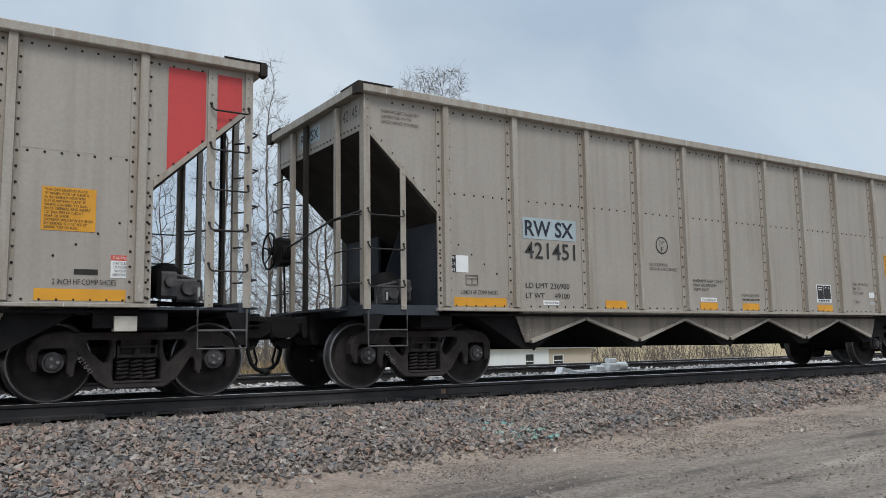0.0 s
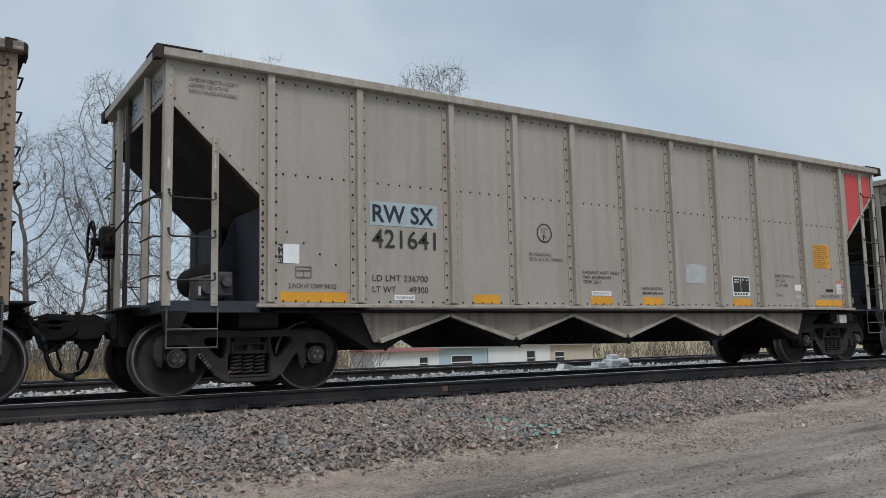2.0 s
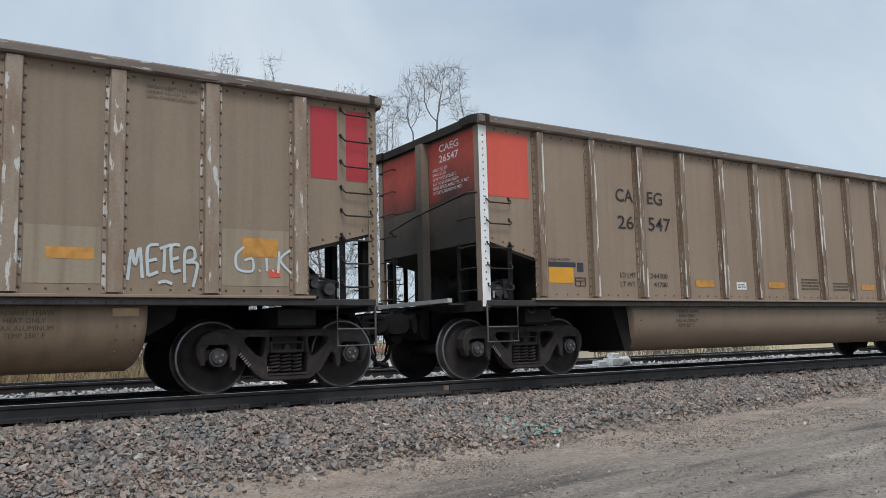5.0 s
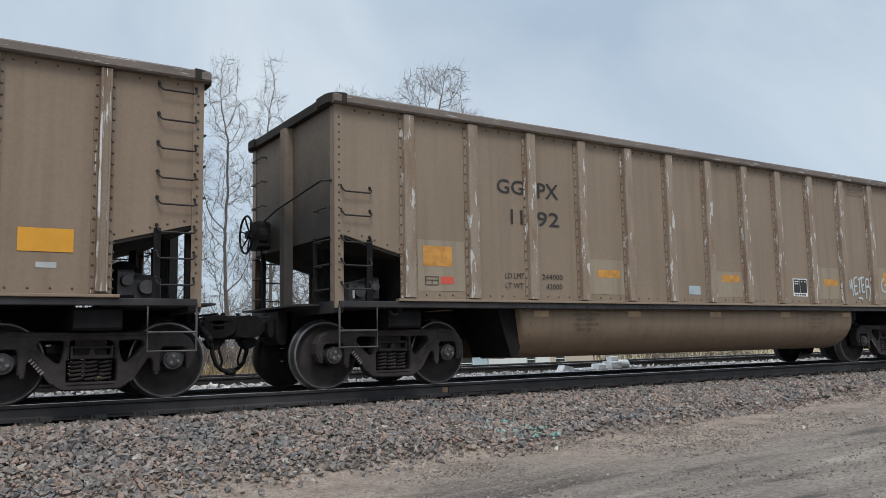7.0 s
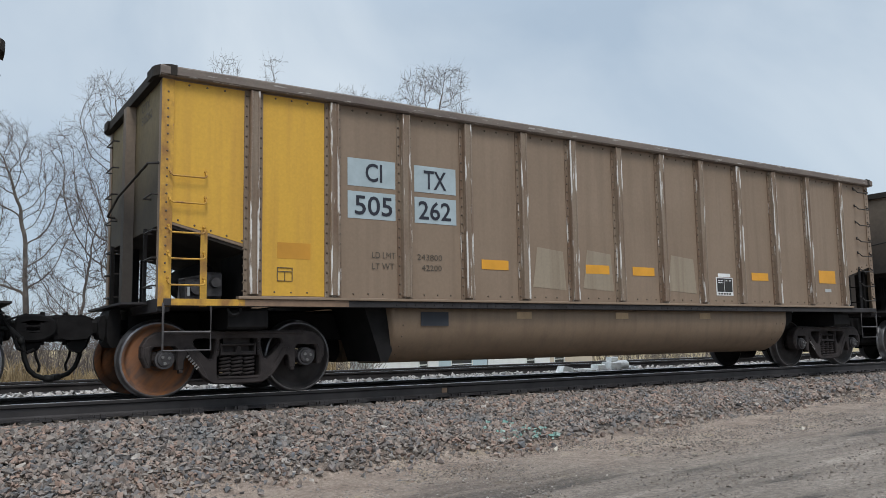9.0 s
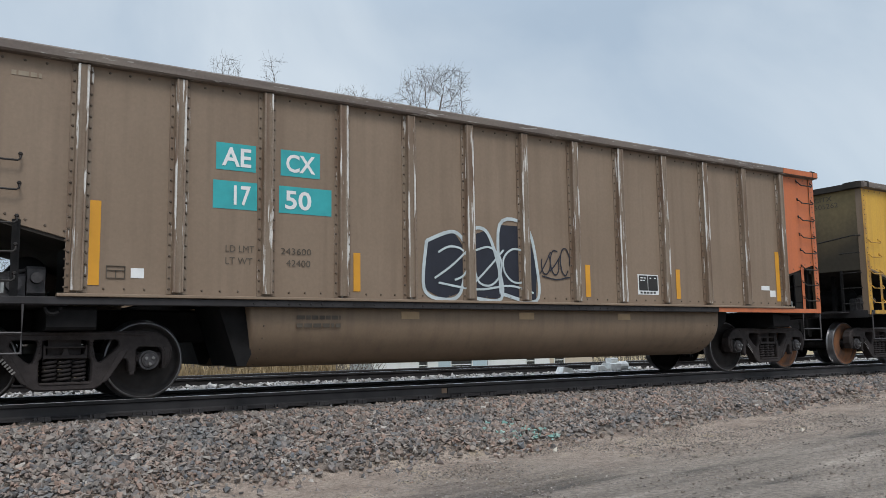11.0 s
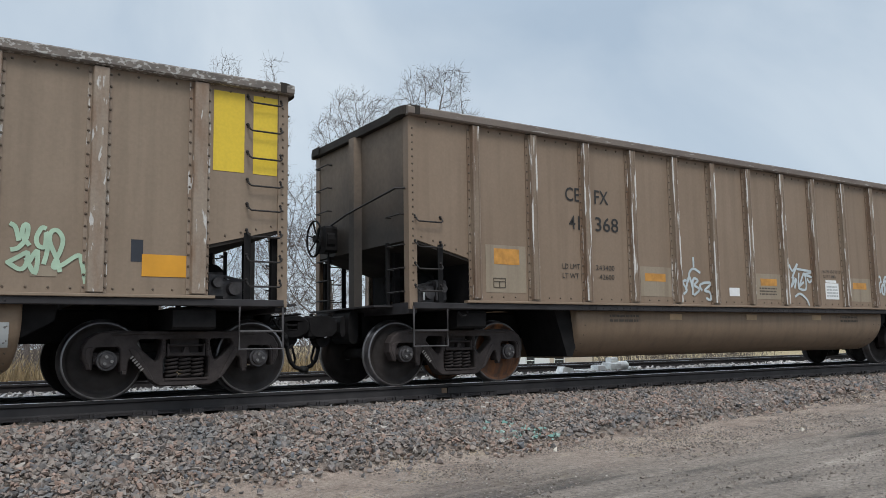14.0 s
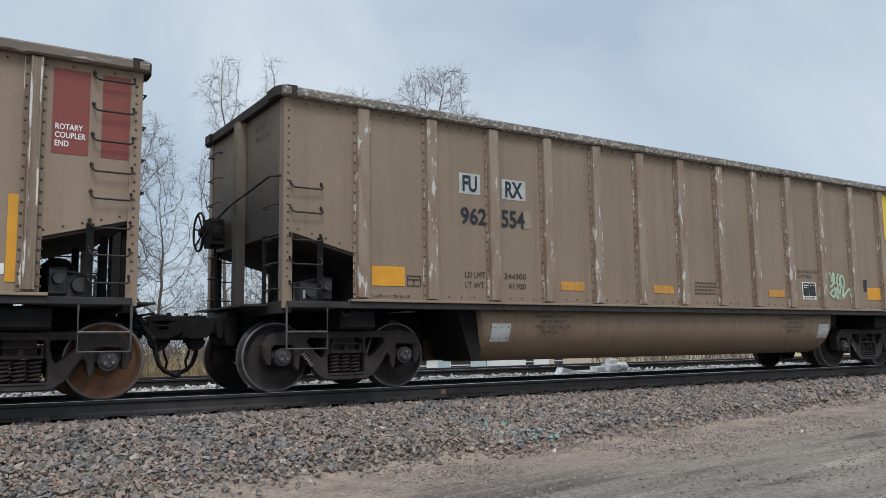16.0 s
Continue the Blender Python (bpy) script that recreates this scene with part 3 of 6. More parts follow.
def grow(rng, height, lean, crowns, count):
    """Limbs of a bare tree that reach for points strewn in its crown; returns thick and fine bars."""
    share = np.array([c[2] ** 2 * c[3] for c in crowns]) ** 0.45
    aims = []
    for (cx, cz, rx, rz), k in zip(crowns, share / share.sum()):
        u = rng.normal(size=(int(count * k) + 1, 3))
        u *= (rng.uniform(0.15, 1, (len(u), 1)) ** 0.4) / np.linalg.norm(u, axis=1, keepdims=True)
        aims.append(u * (rx, rx, rz) + (cx, 0, cz))
    aims = np.concatenate(aims)
    nodes, above = [np.zeros(3)], [-1]
    low = min(c[1] - 0.9 * c[3] for c in crowns)
    sway = rng.uniform(0, 6, 2)
    for i in range(1, int(low / 0.35) + 1):
        z = i * 0.35
        nodes.append(np.array((lean * z + 0.25 * math.sin(z * 0.55 + sway[0]) * z / height, 0.3 * math.sin(z * 0.4 + sway[1]) * z / height, z)))
        above.append(i - 1)
    step = 0.27
    best = np.full(len(aims), 1e9)
    near = np.zeros(len(aims), int)
    fresh = range(len(nodes))
    for _ in range(150):
        for i in fresh:
            d = np.linalg.norm(aims - nodes[i], axis=1)
            m = d < best
            best[m], near[m] = d[m], i
        keep = best > 0.34
        aims, best, near = aims[keep], best[keep], near[keep]
        if not len(aims):
            break
        born = []
        for i in np.unique(near):
            d = aims[near == i] - nodes[i]
            d = (d / np.linalg.norm(d, axis=1, keepdims=True)).mean(0) + rng.normal(0, 0.13, 3)
            if above[i] >= 0:
                d = d / (np.linalg.norm(d) + 1e-6) + 0.7 * (nodes[i] - nodes[above[i]]) / step
            nodes.append(nodes[i] + step * d / (np.linalg.norm(d) + 1e-6))
            above.append(int(i))
            born.append(len(nodes) - 1)
        fresh = born
    n = len(nodes)
    flow = np.zeros(n)
    for i in range(n - 1, 0, -1):
        flow[i] = max(flow[i], 1.0)
        flow[above[i]] += flow[i]
    radius = 0.0075 * flow ** 0.5
    thick, fine = [], []
    for i in range(1, n):
        p, q = nodes[above[i]], nodes[i]
        (thick if radius[i] > 0.03 else fine).append((tuple(p), tuple(q), min(radius[above[i]], radius[i] * 1.25), radius[i]))
        if radius[i] < 0.034:
            for _ in range(3 if radius[i] < 0.02 else 1):
                d = (q - p) / step + rng.normal(0, 0.5, 3)
                d /= np.linalg.norm(d)
                e = q + d * rng.uniform(0.15, 0.4)
                fine.append((tuple(q), tuple(e), 0.0065, 0.0045))
                d = d + rng.normal(0, 0.5, 3)
                fine.append((tuple(e), tuple(e + d * rng.uniform(0.12, 0.3)), 0.005, 0.003))
    return thick, fine


def tree(x, y, height, lean, width, seed, label, crowns=None, count=700):
    rng = np.random.default_rng(seed)
    if crowns is None:
        crowns = [(lean * height * 0.8 + rng.uniform(-0.5, 0.5), height * 0.82, width * 0.62, height * 0.18), (lean * height * 0.6 + 0.5 * width, height * 0.62, width * 0.6, height * 0.17),
                  (lean * height * 0.6 - 0.55 * width, height * 0.58, width * 0.65, height * 0.16), (lean * height * 0.5, height * 0.42, width * 0.9, height * 0.1)]
    thick, fine = grow(rng, height, lean, crowns, count)
    t = thing("bare_tree", label, "tree", "bare trees")
    t.matrix_basis = pose(x, y, ground_z(x, y) - 0.1)
    part("trunk", smooth(limb_mesh("trunk", thick, "bark", 7)), "bark", t)
    part("crown", limb_mesh("crown", fine, "twig", 3), "twig", t, "fine leafless twigs")
    return t


tree(8.2, 45, 17.3, 0.0, 2.8, 21, "tall leafless tree with several grey limbs", [(-0.2, 15.6, 1.5, 1.7), (-1.8, 13.4, 1.5, 1.0), (1.5, 13.2, 1.8, 2.2), (-0.6, 11.0, 2.4, 1.8), (0.6, 7.5, 2.4, 2.0)], 2000)
tree(6.6, 44, 11.5, 0.03, 2.6, 41, "leafless tree with a crooked grey trunk")
tree(4.6, 43, 14.2, -0.1, 3.0, 22, "leaning leafless tree with long side limbs", [(-2.2, 12.4, 2.0, 1.7), (-0.4, 11.4, 1.9, 1.6), (-3.2, 10.2, 1.6, 1.4), (0.9, 9.0, 1.6, 1.6), (-1.2, 6.2, 2.6, 0.9)], 1900)
tree(-0.2, 44, 14.2, 0.05, 3.2, 23, "broad leafless tree with crooked limbs", None, 1700)
tree(11.2, 46, 13.5, -0.03, 2.8, 24, "leafless tree with a forked grey trunk")
tree(14.3, 45, 19.4, 0.0, 1.6, 25, "slender tall leafless tree", [(-0.1, 18.3, 1.0, 1.1), (-0.7, 17.2, 1.0, 0.9), (0.3, 15.6, 1.3, 1.6), (-0.3, 12.0, 1.7, 2.0), (0.2, 8.0, 1.9, 2.0), (0.0, 5.0, 1.6, 1.2)], 1500)
tree(16.9, 45, 19.9, 0.0, 1.6, 26, "slender leafless tree with upright twigs", [(0.1, 19.0, 0.5, 1.1), (0.0, 17.3, 0.9, 1.0), (0.1, 15.2, 1.2, 1.5), (-0.1, 12.0, 1.5, 2.0), (0.3, 8.4, 1.8, 2.0), (0.0, 5.0, 1.6, 1.4)], 1500)
tree(20.5, 46, 13.5, -0.04, 2.8, 27, "leafless tree in the tree line")
tree(19.0, 49, 13.5, 0.05, 2.8, 51, "leafless tree in the tree line")
tree(22.6, 48, 15.0, -0.05, 2.8, 52, "leafless tree in the tree line")
tree(26.6, 48, 15.0, 0.05, 2.8, 53, "leafless tree in the tree line")
tree(23.8, 46, 19.0, 0.0, 2.2, 28, "rounded leafless tree in the tree line", [(-0.9, 17.6, 1.8, 1.4), (1.3, 17.5, 1.5, 1.3), (-2.3, 16.0, 1.4, 1.4), (0.2, 15.2, 2.2, 1.6), (0.0, 11.0, 2.4, 2.0)], 2200)
tree(29.0, 45, 21.4, -0.03, 3.0, 29, "wide-crowned leafless tree behind the tracks", [(-1.9, 19.3, 1.3, 1.3), (-0.9, 20.2, 1.1, 0.9), (0.6, 20.4, 1.4, 1.1), (0.9, 19.0, 1.0, 0.8), (2.0, 17.9, 1.1, 0.7), (-2.4, 17.6, 1.0, 0.9), (-0.2, 14.5, 2.4, 1.8), (0, 10, 2.4, 2.2)], 3200)


def thicket():
    """Scrub below the trees, thin upright stems."""
    rng = np.random.default_rng(5)
    segs = []
    for _ in range(6500):
        x, y = rng.uniform(-6, 70), rng.uniform(33, 54)
        if x > 18 and y < 49:
            continue
        z = ground_z(x, y)
        p, d = Vector((x, y, z)), Vector((rng.normal(0, 0.25), rng.normal(0, 0.25), 1)).normalized()
        h = rng.uniform(1.2, 4.6)
        for i in range(3):
            q = p + d * h / 3
            segs.append((tuple(p), tuple(q), 0.022 - 0.006 * i, 0.016 - 0.006 * i))
            for _ in range(2):
                e = (d + Vector(rng.normal(0, 0.55, 3))).normalized()
                segs.append((tuple(q), tuple(q + e * h * 0.3), 0.009, 0.005))
            d = (d + Vector(rng.normal(0, 0.2, 3))).normalized()
            p = q
    tagged(new("scrub", limb_mesh("scrub", segs, "twig", 3)), "leafless brown scrub below the trees", "shrub", kind="stuff")


thicket()


def grass():
    """Dry blades along the field's edge, two faces each."""
    rng = np.random.default_rng(8)
    n = 26000
    x, y = rng.uniform(-4, 18, n), 20.0 + 18 * rng.uniform(0, 1, n) ** 1.6
    h = rng.uniform(0.2, 0.75, n) * (0.6 + 0.5 * np.sin(x * 0.9) ** 2)
    bend, turn = rng.normal(0, 0.3, (n, 2)), rng.uniform(0, np.pi, n)
    verts, faces = [], []
    for i in range(n):
        if x[i] > 0.47 * y[i]:
            continue
        z = ground_z(x[i], y[i]) - 0.02
        dx, dy = 0.014 * math.cos(turn[i]), 0.014 * math.sin(turn[i])
        bx, by = bend[i] * h[i]
        k = len(verts)
        verts += [(x[i] - dx, y[i] - dy, z), (x[i] + dx, y[i] + dy, z), (x[i] + bx * 0.4 - dx * 0.7, y[i] + by * 0.4 - dy * 0.7, z + h[i] * 0.6), (x[i] + bx * 0.4 + dx * 0.7, y[i] + by * 0.4 + dy * 0.7, z + h[i] * 0.6), (x[i] + bx, y[i] + by, z + h[i])]
        faces += [(k, k + 1, k + 3, k + 2), (k + 2, k + 3, k + 4)]
    tagged(new("dry_grass", Shape().add(verts, faces).mesh("dry_grass", "grass")), "tall pale dry grass beyond the second track", "grass", kind="stuff")


grass()


def house(x0, x1, y, height, wall, label, windows, depth=6.0, roof="roof", rise=0.9):
    """A low building: four walls, a pitched roof with eaves, windows with frames."""
    z = ground_z(x0, y)
    b = thing("low_building", label, "building")
    b.matrix_basis = pose(x0, y, z - 0.05)
    w = x1 - x0
    front = Shape()
    edge = 0.0
    for wx, ww, wz, wh in sorted(windows):
        front.box(edge, wx, 0, 0.2, 0, height)
        front.box(wx, wx + ww, 0, 0.2, 0, wz)
        front.box(wx, wx + ww, 0, 0.2, wz + wh, height)
        edge = wx + ww
    front.box(edge, w, 0, 0.2, 0, height)
    part("wall", front, wall, b)
    part("wall", Shape().box(0, 0.2, 0.2, depth, 0, height), wall, b)
    part("wall", Shape().box(w - 0.2, w, 0.2, depth, 0, height), wall, b)
    part("wall", Shape().box(0.2, w - 0.2, depth - 0.2, depth, 0, height), wall, b)
    part("roof", Shape().prism([(-0.35, height), (depth + 0.35, height), (depth / 2, height + rise)], "x", -0.3, w + 0.3), roof, b)
    for wx, ww, wz, wh in windows:
        f = Shape()
        f.box(wx - 0.06, wx + ww + 0.06, -0.03, -0.004, wz + wh, wz + wh + 0.07).box(wx - 0.06, wx + ww + 0.06, -0.05, -0.004, wz - 0.07, wz)
        f.box(wx - 0.06, wx, -0.03, -0.004, wz, wz + wh).box(wx + ww, wx + ww + 0.06, -0.03, -0.004, wz, wz + wh).box(wx, wx + ww, 0.03, 0.07, wz + wh / 2 - 0.03, wz + wh / 2 + 0.03)
        win = part("window", f, "wall_white", b)
        part("pane", Shape().box(wx, wx + ww, 0.08, 0.1, wz, wz + wh), "pane", win, "dark glass")
    return b


house(32.4, 37.8, 45, 2.3, "wall_white", "low white house with small dark windows", [(3.3, 0.75, 0.9, 0.95)])
house(38.3, 42.8, 46, 2.2, "wall_tan", "low tan shed with a small window", [(0.8, 0.9, 1.0, 0.7)])
house(27.6, 31.6, 44, 2.2, "wall_blue", "pale blue trailer with a wide window", [(1.2, 1.6, 0.9, 0.8)], 3.0, "roof", 0.2)
house(22.6, 27.2, 43, 2.1, "wall_white", "long white trailer with a rust-red roof edge", [(3.2, 0.6, 1.0, 0.7)], 3.0, "oxide", 0.2)


def switch_machine(x, y):
    """Track switch gear beside the far track: motor case, gear case, rods and an electric head."""
    z = -0.2
    s = thing("switch_machine", "whitish metal track switch machine with rods and cases", "railway switch")
    s.matrix_basis = pose(x, y, z) @ Matrix.Diagonal((0.85, 0.85, 0.85, 1))
    part("base_plate", Shape().box(-0.9, 0.75, -0.22, 0.22, 0.0, 0.06, 0.01), "rail", s, "dark steel base plate")
    for dx, r in ((0.68, 0.07), (-0.36, 0.05), (0.88, 0.05)):
        part("rod_joint", Shape().lathe([(-0.1, 0.0), (-0.1, r), (0.1, r), (0.1, 0.0)], "y", 10, (dx, 0.02, 0.1)), "galv", s)
    part("gear_case", Shape().box(-0.28, 0.12, -0.2, 0.2, 0.06, 0.3, 0.04), "galv", s)
    part("motor_case", Shape().lathe([(0.14, 0.0), (0.14, 0.11), (0.2, 0.13), (0.5, 0.13), (0.56, 0.09), (0.56, 0.0)], "x", 14, (0, 0, 0.2)), "galv", s)
    part("control_head", Shape().box(-0.18, 0.08, -0.12, 0.12, 0.302, 0.44, 0.03), "galv", s)
    part("junction_box", Shape().box(-0.75, -0.45, -0.15, 0.15, 0.062, 0.24, 0.03), "galv", s)
    part("throw_rod", Shape().tube([(-1.9, 0.1, 0.1), (-0.3, 0.1, 0.12)], 0.025, 8), "galv", s)
    part("lock_rod", Shape().tube([(-1.5, -0.1, 0.08), (-0.3, -0.08, 0.11)], 0.02, 8), "galv", s)
    part("cable", Shape().tube([(0.5, 0.05, 0.2), (0.7, 0.1, 0.28), (0.85, 0.15, 0.1), (1.1, 0.2, 0.02)], 0.022, 6), "hose", s)


switch_machine(14.6, 14.95)
rod = thing("switch_point_cover", "small tilted white metal cover plate by the rail", "cover plate")
rod.matrix_basis = pose(13.0, 14.95, -0.19)
part("plate", Shape().prism([(-0.2, 0.0), (0.22, 0.0), (0.16, 0.14), (-0.1, 0.19)], "y", -0.12, 0.12), "galv", rod)


# ---- the train: running gear shared by all cars ----
BASE, HALF = 0.889, 6.172      # half wheelbase of a truck, half distance of the truck centres
RADIUS = 0.457


def wheel_mesh(mat):
    s = Shape()
    s.lathe([(0.0, 0.105), (0.0, 0.13), (-0.05, 0.15), (-0.075, 0.22), (-0.055, 0.33), (-0.03, 0.385), (-0.075, 0.395), (-0.078, 0.428)], "y", 40)
    s.slot = 1
    s.lathe([(-0.078, 0.428), (-0.078, 0.447), (-0.07, 0.4535), (0.03, 0.458), (0.045, 0.468), (0.052, 0.482), (0.062, 0.482), (0.068, 0.47)], "y", 40)
    s.slot = 0
    s.lathe([(0.068, 0.47), (0.068, 0.39), (0.02, 0.38), (0.0, 0.3), (0.04, 0.2), (0.06, 0.105)], "y", 40)
    return smooth(s.mesh("wheel", mat, "tread"))


WHEEL, WHEEL_RUST = wheel_mesh("wheel"), wheel_mesh("wheel_rust")
_s = Shape().lathe([(-1.135, 0.0), (-1.135, 0.066), (-1.125, 0.084), (-1.1, 0.09), (-1.1, 0.112), (-1.0, 0.116), (-0.99, 0.09), (-0.9, 0.085)], "y", 20)
CAP = _s.mesh("bearing_cap", "cap")
BOLT = Shape().lathe([(-1.16, 0.0), (-1.16, 0.019), (-1.134, 0.019)], "y", 6).mesh("cap_bolt", "bolt")
AXLE = smooth(Shape().lathe([(-0.9, 0.0), (-0.9, 0.075), (-0.75, 0.09), (-0.6, 0.088), (0, 0.078), (0.6, 0.088), (0.75, 0.09), (0.9, 0.075), (0.9, 0.0)], "y", 16).mesh("axle", "wheel"))


def frame_mesh():
    """Cast truck side frame: one plate with jaws round the bearings, two three-cornered windows and the spring window."""
    half = [(0.0, 0.79), (0.52, 0.79), (0.80, 0.80), (0.98, 0.775), (1.09, 0.71), (1.15, 0.61), (1.15, 0.48), (1.09, 0.36), (1.045, 0.36), (1.035, 0.56),
            (1.0, 0.61), (0.78, 0.61), (0.75, 0.58), (0.745, 0.33), (0.665, 0.33), (0.66, 0.43), (0.635, 0.475), (0.585, 0.475), (0.545, 0.44), (0.38, 0.19), (0.30, 0.145), (0.0, 0.14)]
    outer = half + [(-x, z) for x, z in half[::-1][1:-1]]
    tri = soften([(0.56, 0.66), (0.52, 0.705), (0.30, 0.70), (0.275, 0.66), (0.32, 0.455), (0.37, 0.44), (0.555, 0.62)])
    well = soften([(-0.235, 0.705), (0.235, 0.705), (0.235, 0.50), (0.265, 0.47), (0.265, 0.25), (0.235, 0.215), (-0.235, 0.215), (-0.265, 0.25), (-0.265, 0.47), (-0.235, 0.50)], 0.12)
    s = Shape().slab(outer, [tri, [(-x, z) for x, z in tri], well], -1.10, -0.94, 0.016)
    # raised ribs along the top member and round the wells
    s.slab(soften([(-0.86, 0.765), (-0.60, 0.782), (0.60, 0.782), (0.86, 0.765), (0.84, 0.735), (0.56, 0.748), (-0.56, 0.748), (-0.84, 0.735)], 0.15), [], -1.116, -1.099, 0.008)
    for e in (-1, 1):
        s.slab(soften([(e * 0.36, 0.205), (e * 0.44, 0.235), (e * 0.66, 0.575), (e * 0.62, 0.595), (e * 0.56, 0.57)], 0.15), [], -1.112, -1.099, 0.008)
        s.slab(soften([(e * 1.03, 0.62), (e * 1.12, 0.60), (e * 1.125, 0.50), (e * 1.08, 0.39), (e * 1.06, 0.39), (e * 1.065, 0.55)], 0.15), [], -1.112, -1.099, 0.008)
    s.box(-0.25, 0.25, -1.112, -0.95, 0.205, 0.235, 0.008)
    for e in (-1, 1):
        s.rivet(e * 0.255, -1.10, 0.56, 0.016).rivet(e * 0.255, -1.10, 0.64, 0.016)
        s.box(e * 0.70 - 0.022, e * 0.70 + 0.022, -1.106, -1.02, 0.29, 0.335, 0.01)
    return s.mesh("side_frame", "steel")


FRAME = frame_mesh()
_pts = [(0.062 * math.cos(0.5236 * i), 0.062 * math.sin(0.5236 * i), 0.237 + 0.25 * i / 66) for i in range(67)]
SPRING = smooth(Shape().tube(_pts, 0.017, 6).mesh("spring", "steel"))
_s = Shape().slab([(-0.225, 0.49), (0.225, 0.49), (0.225, 0.64), (0.205, 0.64), (0.19, 0.535), (0.04, 0.535), (0.02, 0.60), (-0.02, 0.60), (-0.04, 0.535), (-0.19, 0.535), (-0.205, 0.64), (-0.225, 0.64)], [], -1.095, 1.09, 0.008)
_s.box(-0.2, 0.2, -1.08, 1.08, 0.605, 0.63, 0.008).box(-0.17, 0.17, -1.0, 1.0, 0.5, 0.76, 0.02)
BOLSTER = _s.mesh("truck_bolster", "steel")
BEARING = Shape().box(-0.14, 0.14, -1.06, -0.94, 0.42, 0.545, 0.03).mesh("bearing_adapter", "steel")
_s = Shape()
for _x in (-0.36, 0.36):
    _s.box(_x - 0.05, _x + 0.05, -0.75, 0.75, 0.33, 0.42, 0.02)
    for _y in (-0.75, 0.75):
        _s.box(_x - 0.09, _x + 0.09, _y - 0.05, _y + 0.05, 0.28, 0.55, 0.02)
BRAKE = _s.mesh("brake_beam", "dark")


def running_gear(car, rust_at=()):
    """Two trucks: side frames with springs and bearings, bolster, brake beams; four wheelsets that turn."""
    for end in (-1, 1):
        for k in (0, 1):
            m = pose(end * HALF, 0, 0, 0, 0, 180 * k)
            f = part("side_frame", FRAME, "steel", car, "dusty dark cast-steel side frame", at=m)
            for dx in (-0.15, 0.0, 0.15):
                part("spring", SPRING, "steel", f, at=pose(dx, -1.02, 0))
            for dx in (-BASE, BASE):
                part("bearing_adapter", BEARING, "steel", f, at=pose(dx, 0, 0))
        part("truck_bolster", BOLSTER, "steel", car, at=pose(end * HALF, 0, 0))
        part("brake_beam", BRAKE, "dark", car, at=pose(end * HALF, 0, 0))
    for i, x in enumerate((-HALF - BASE, -HALF + BASE, HALF - BASE, HALF + BASE)):
        w = part("wheelset", AXLE, "wheel", car, "steel wheelset with polished treads", at=pose(x, 0, RADIUS, 0, 0, 0))
        for k in (0, 1):
            rusty = i in rust_at
            part("wheel", WHEEL_RUST if rusty else WHEEL, "wheel", w, "orange-rusted wheel" if rusty else "", at=pose(0, 0.75 if k else -0.75, 0, 0, 0, 180 * k))
            c = part("bearing_cap", CAP, "cap", w, at=pose(0, 0, 0, 0, 0, 180 * k))
            if k == 0:
                for j in range(3):
                    part("cap_bolt", BOLT, "bolt", c, at=pose(0.045 * math.cos(2.094 * j), 0, 0.045 * math.sin(2.094 * j)))


COUPLER_END = 8.1


def coupler_mesh():
    """Knuckle coupler: striker with a bell mouth, shank, cast head with slots, knuckle and guard arm."""
    s = Shape()
    s.box(6.9, 7.8, -0.09, 0.09, 0.76, 0.95, 0.035)
    s.slab(soften([(7.40, 0.62), (7.50, 0.60), (7.56, 0.68), (7.55, 1.04), (7.48, 1.10), (7.40, 1.10)]), [], -0.30, 0.30, 0.03)
    s.slab(soften([(7.56, 0.70), (7.64, 0.72), (7.64, 0.98), (7.56, 1.02)]), [], -0.2, 0.2, 0.03)
    slots = [soften([(7.80, z), (7.93, z), (7.93, z + 0.03), (7.80, z + 0.03)], 0.3) for z in (0.82, 0.89)]
    s.slab(soften([(7.66, 0.78), (7.73, 0.70), (7.80, 0.69), (7.95, 0.69), (8.1, 0.76), (8.135, 0.84), (8.1, 0.96), (7.95, 1.02), (7.74, 1.02), (7.67, 0.95)]), slots, -0.235, -0.16, 0.022)
    s.slab(soften([(7.70, 0.73), (7.98, 0.70), (8.1, 0.76), (8.12, 0.94), (8.04, 1.01), (7.72, 1.0)]), [], -0.165, 0.2, 0.03)
    s.lathe([(0.69, 0.0), (0.69, 0.07), (0.72, 0.095), (0.98, 0.095), (1.01, 0.07), (1.01, 0.0)], "z", 14, (8.07, 0.1, 0))
    s.lathe([(0.65, 0.0), (0.65, 0.03), (1.05, 0.03), (1.05, 0.0)], "z", 10, (7.98, -0.05, 0))
    s.slab(soften([(7.74, 0.70), (7.98, 0.70), (7.95, 0.60), (7.86, 0.55), (7.78, 0.60)]), [], -0.14, 0.1, 0.025)
    s.tube([(7.9, -0.12, 0.60), (7.92, -0.13, 0.5), (7.96, -0.1, 0.41), (7.95, -0.08, 0.33)], 0.017, 6)
    s.tube([(7.55, -0.32, 0.95), (7.64, -0.36, 0.78), (7.70, -0.34, 0.62), (7.80, -0.26, 0.56), (7.88, -0.2, 0.6)], 0.02, 6)
    return s.mesh("coupler", "dark")


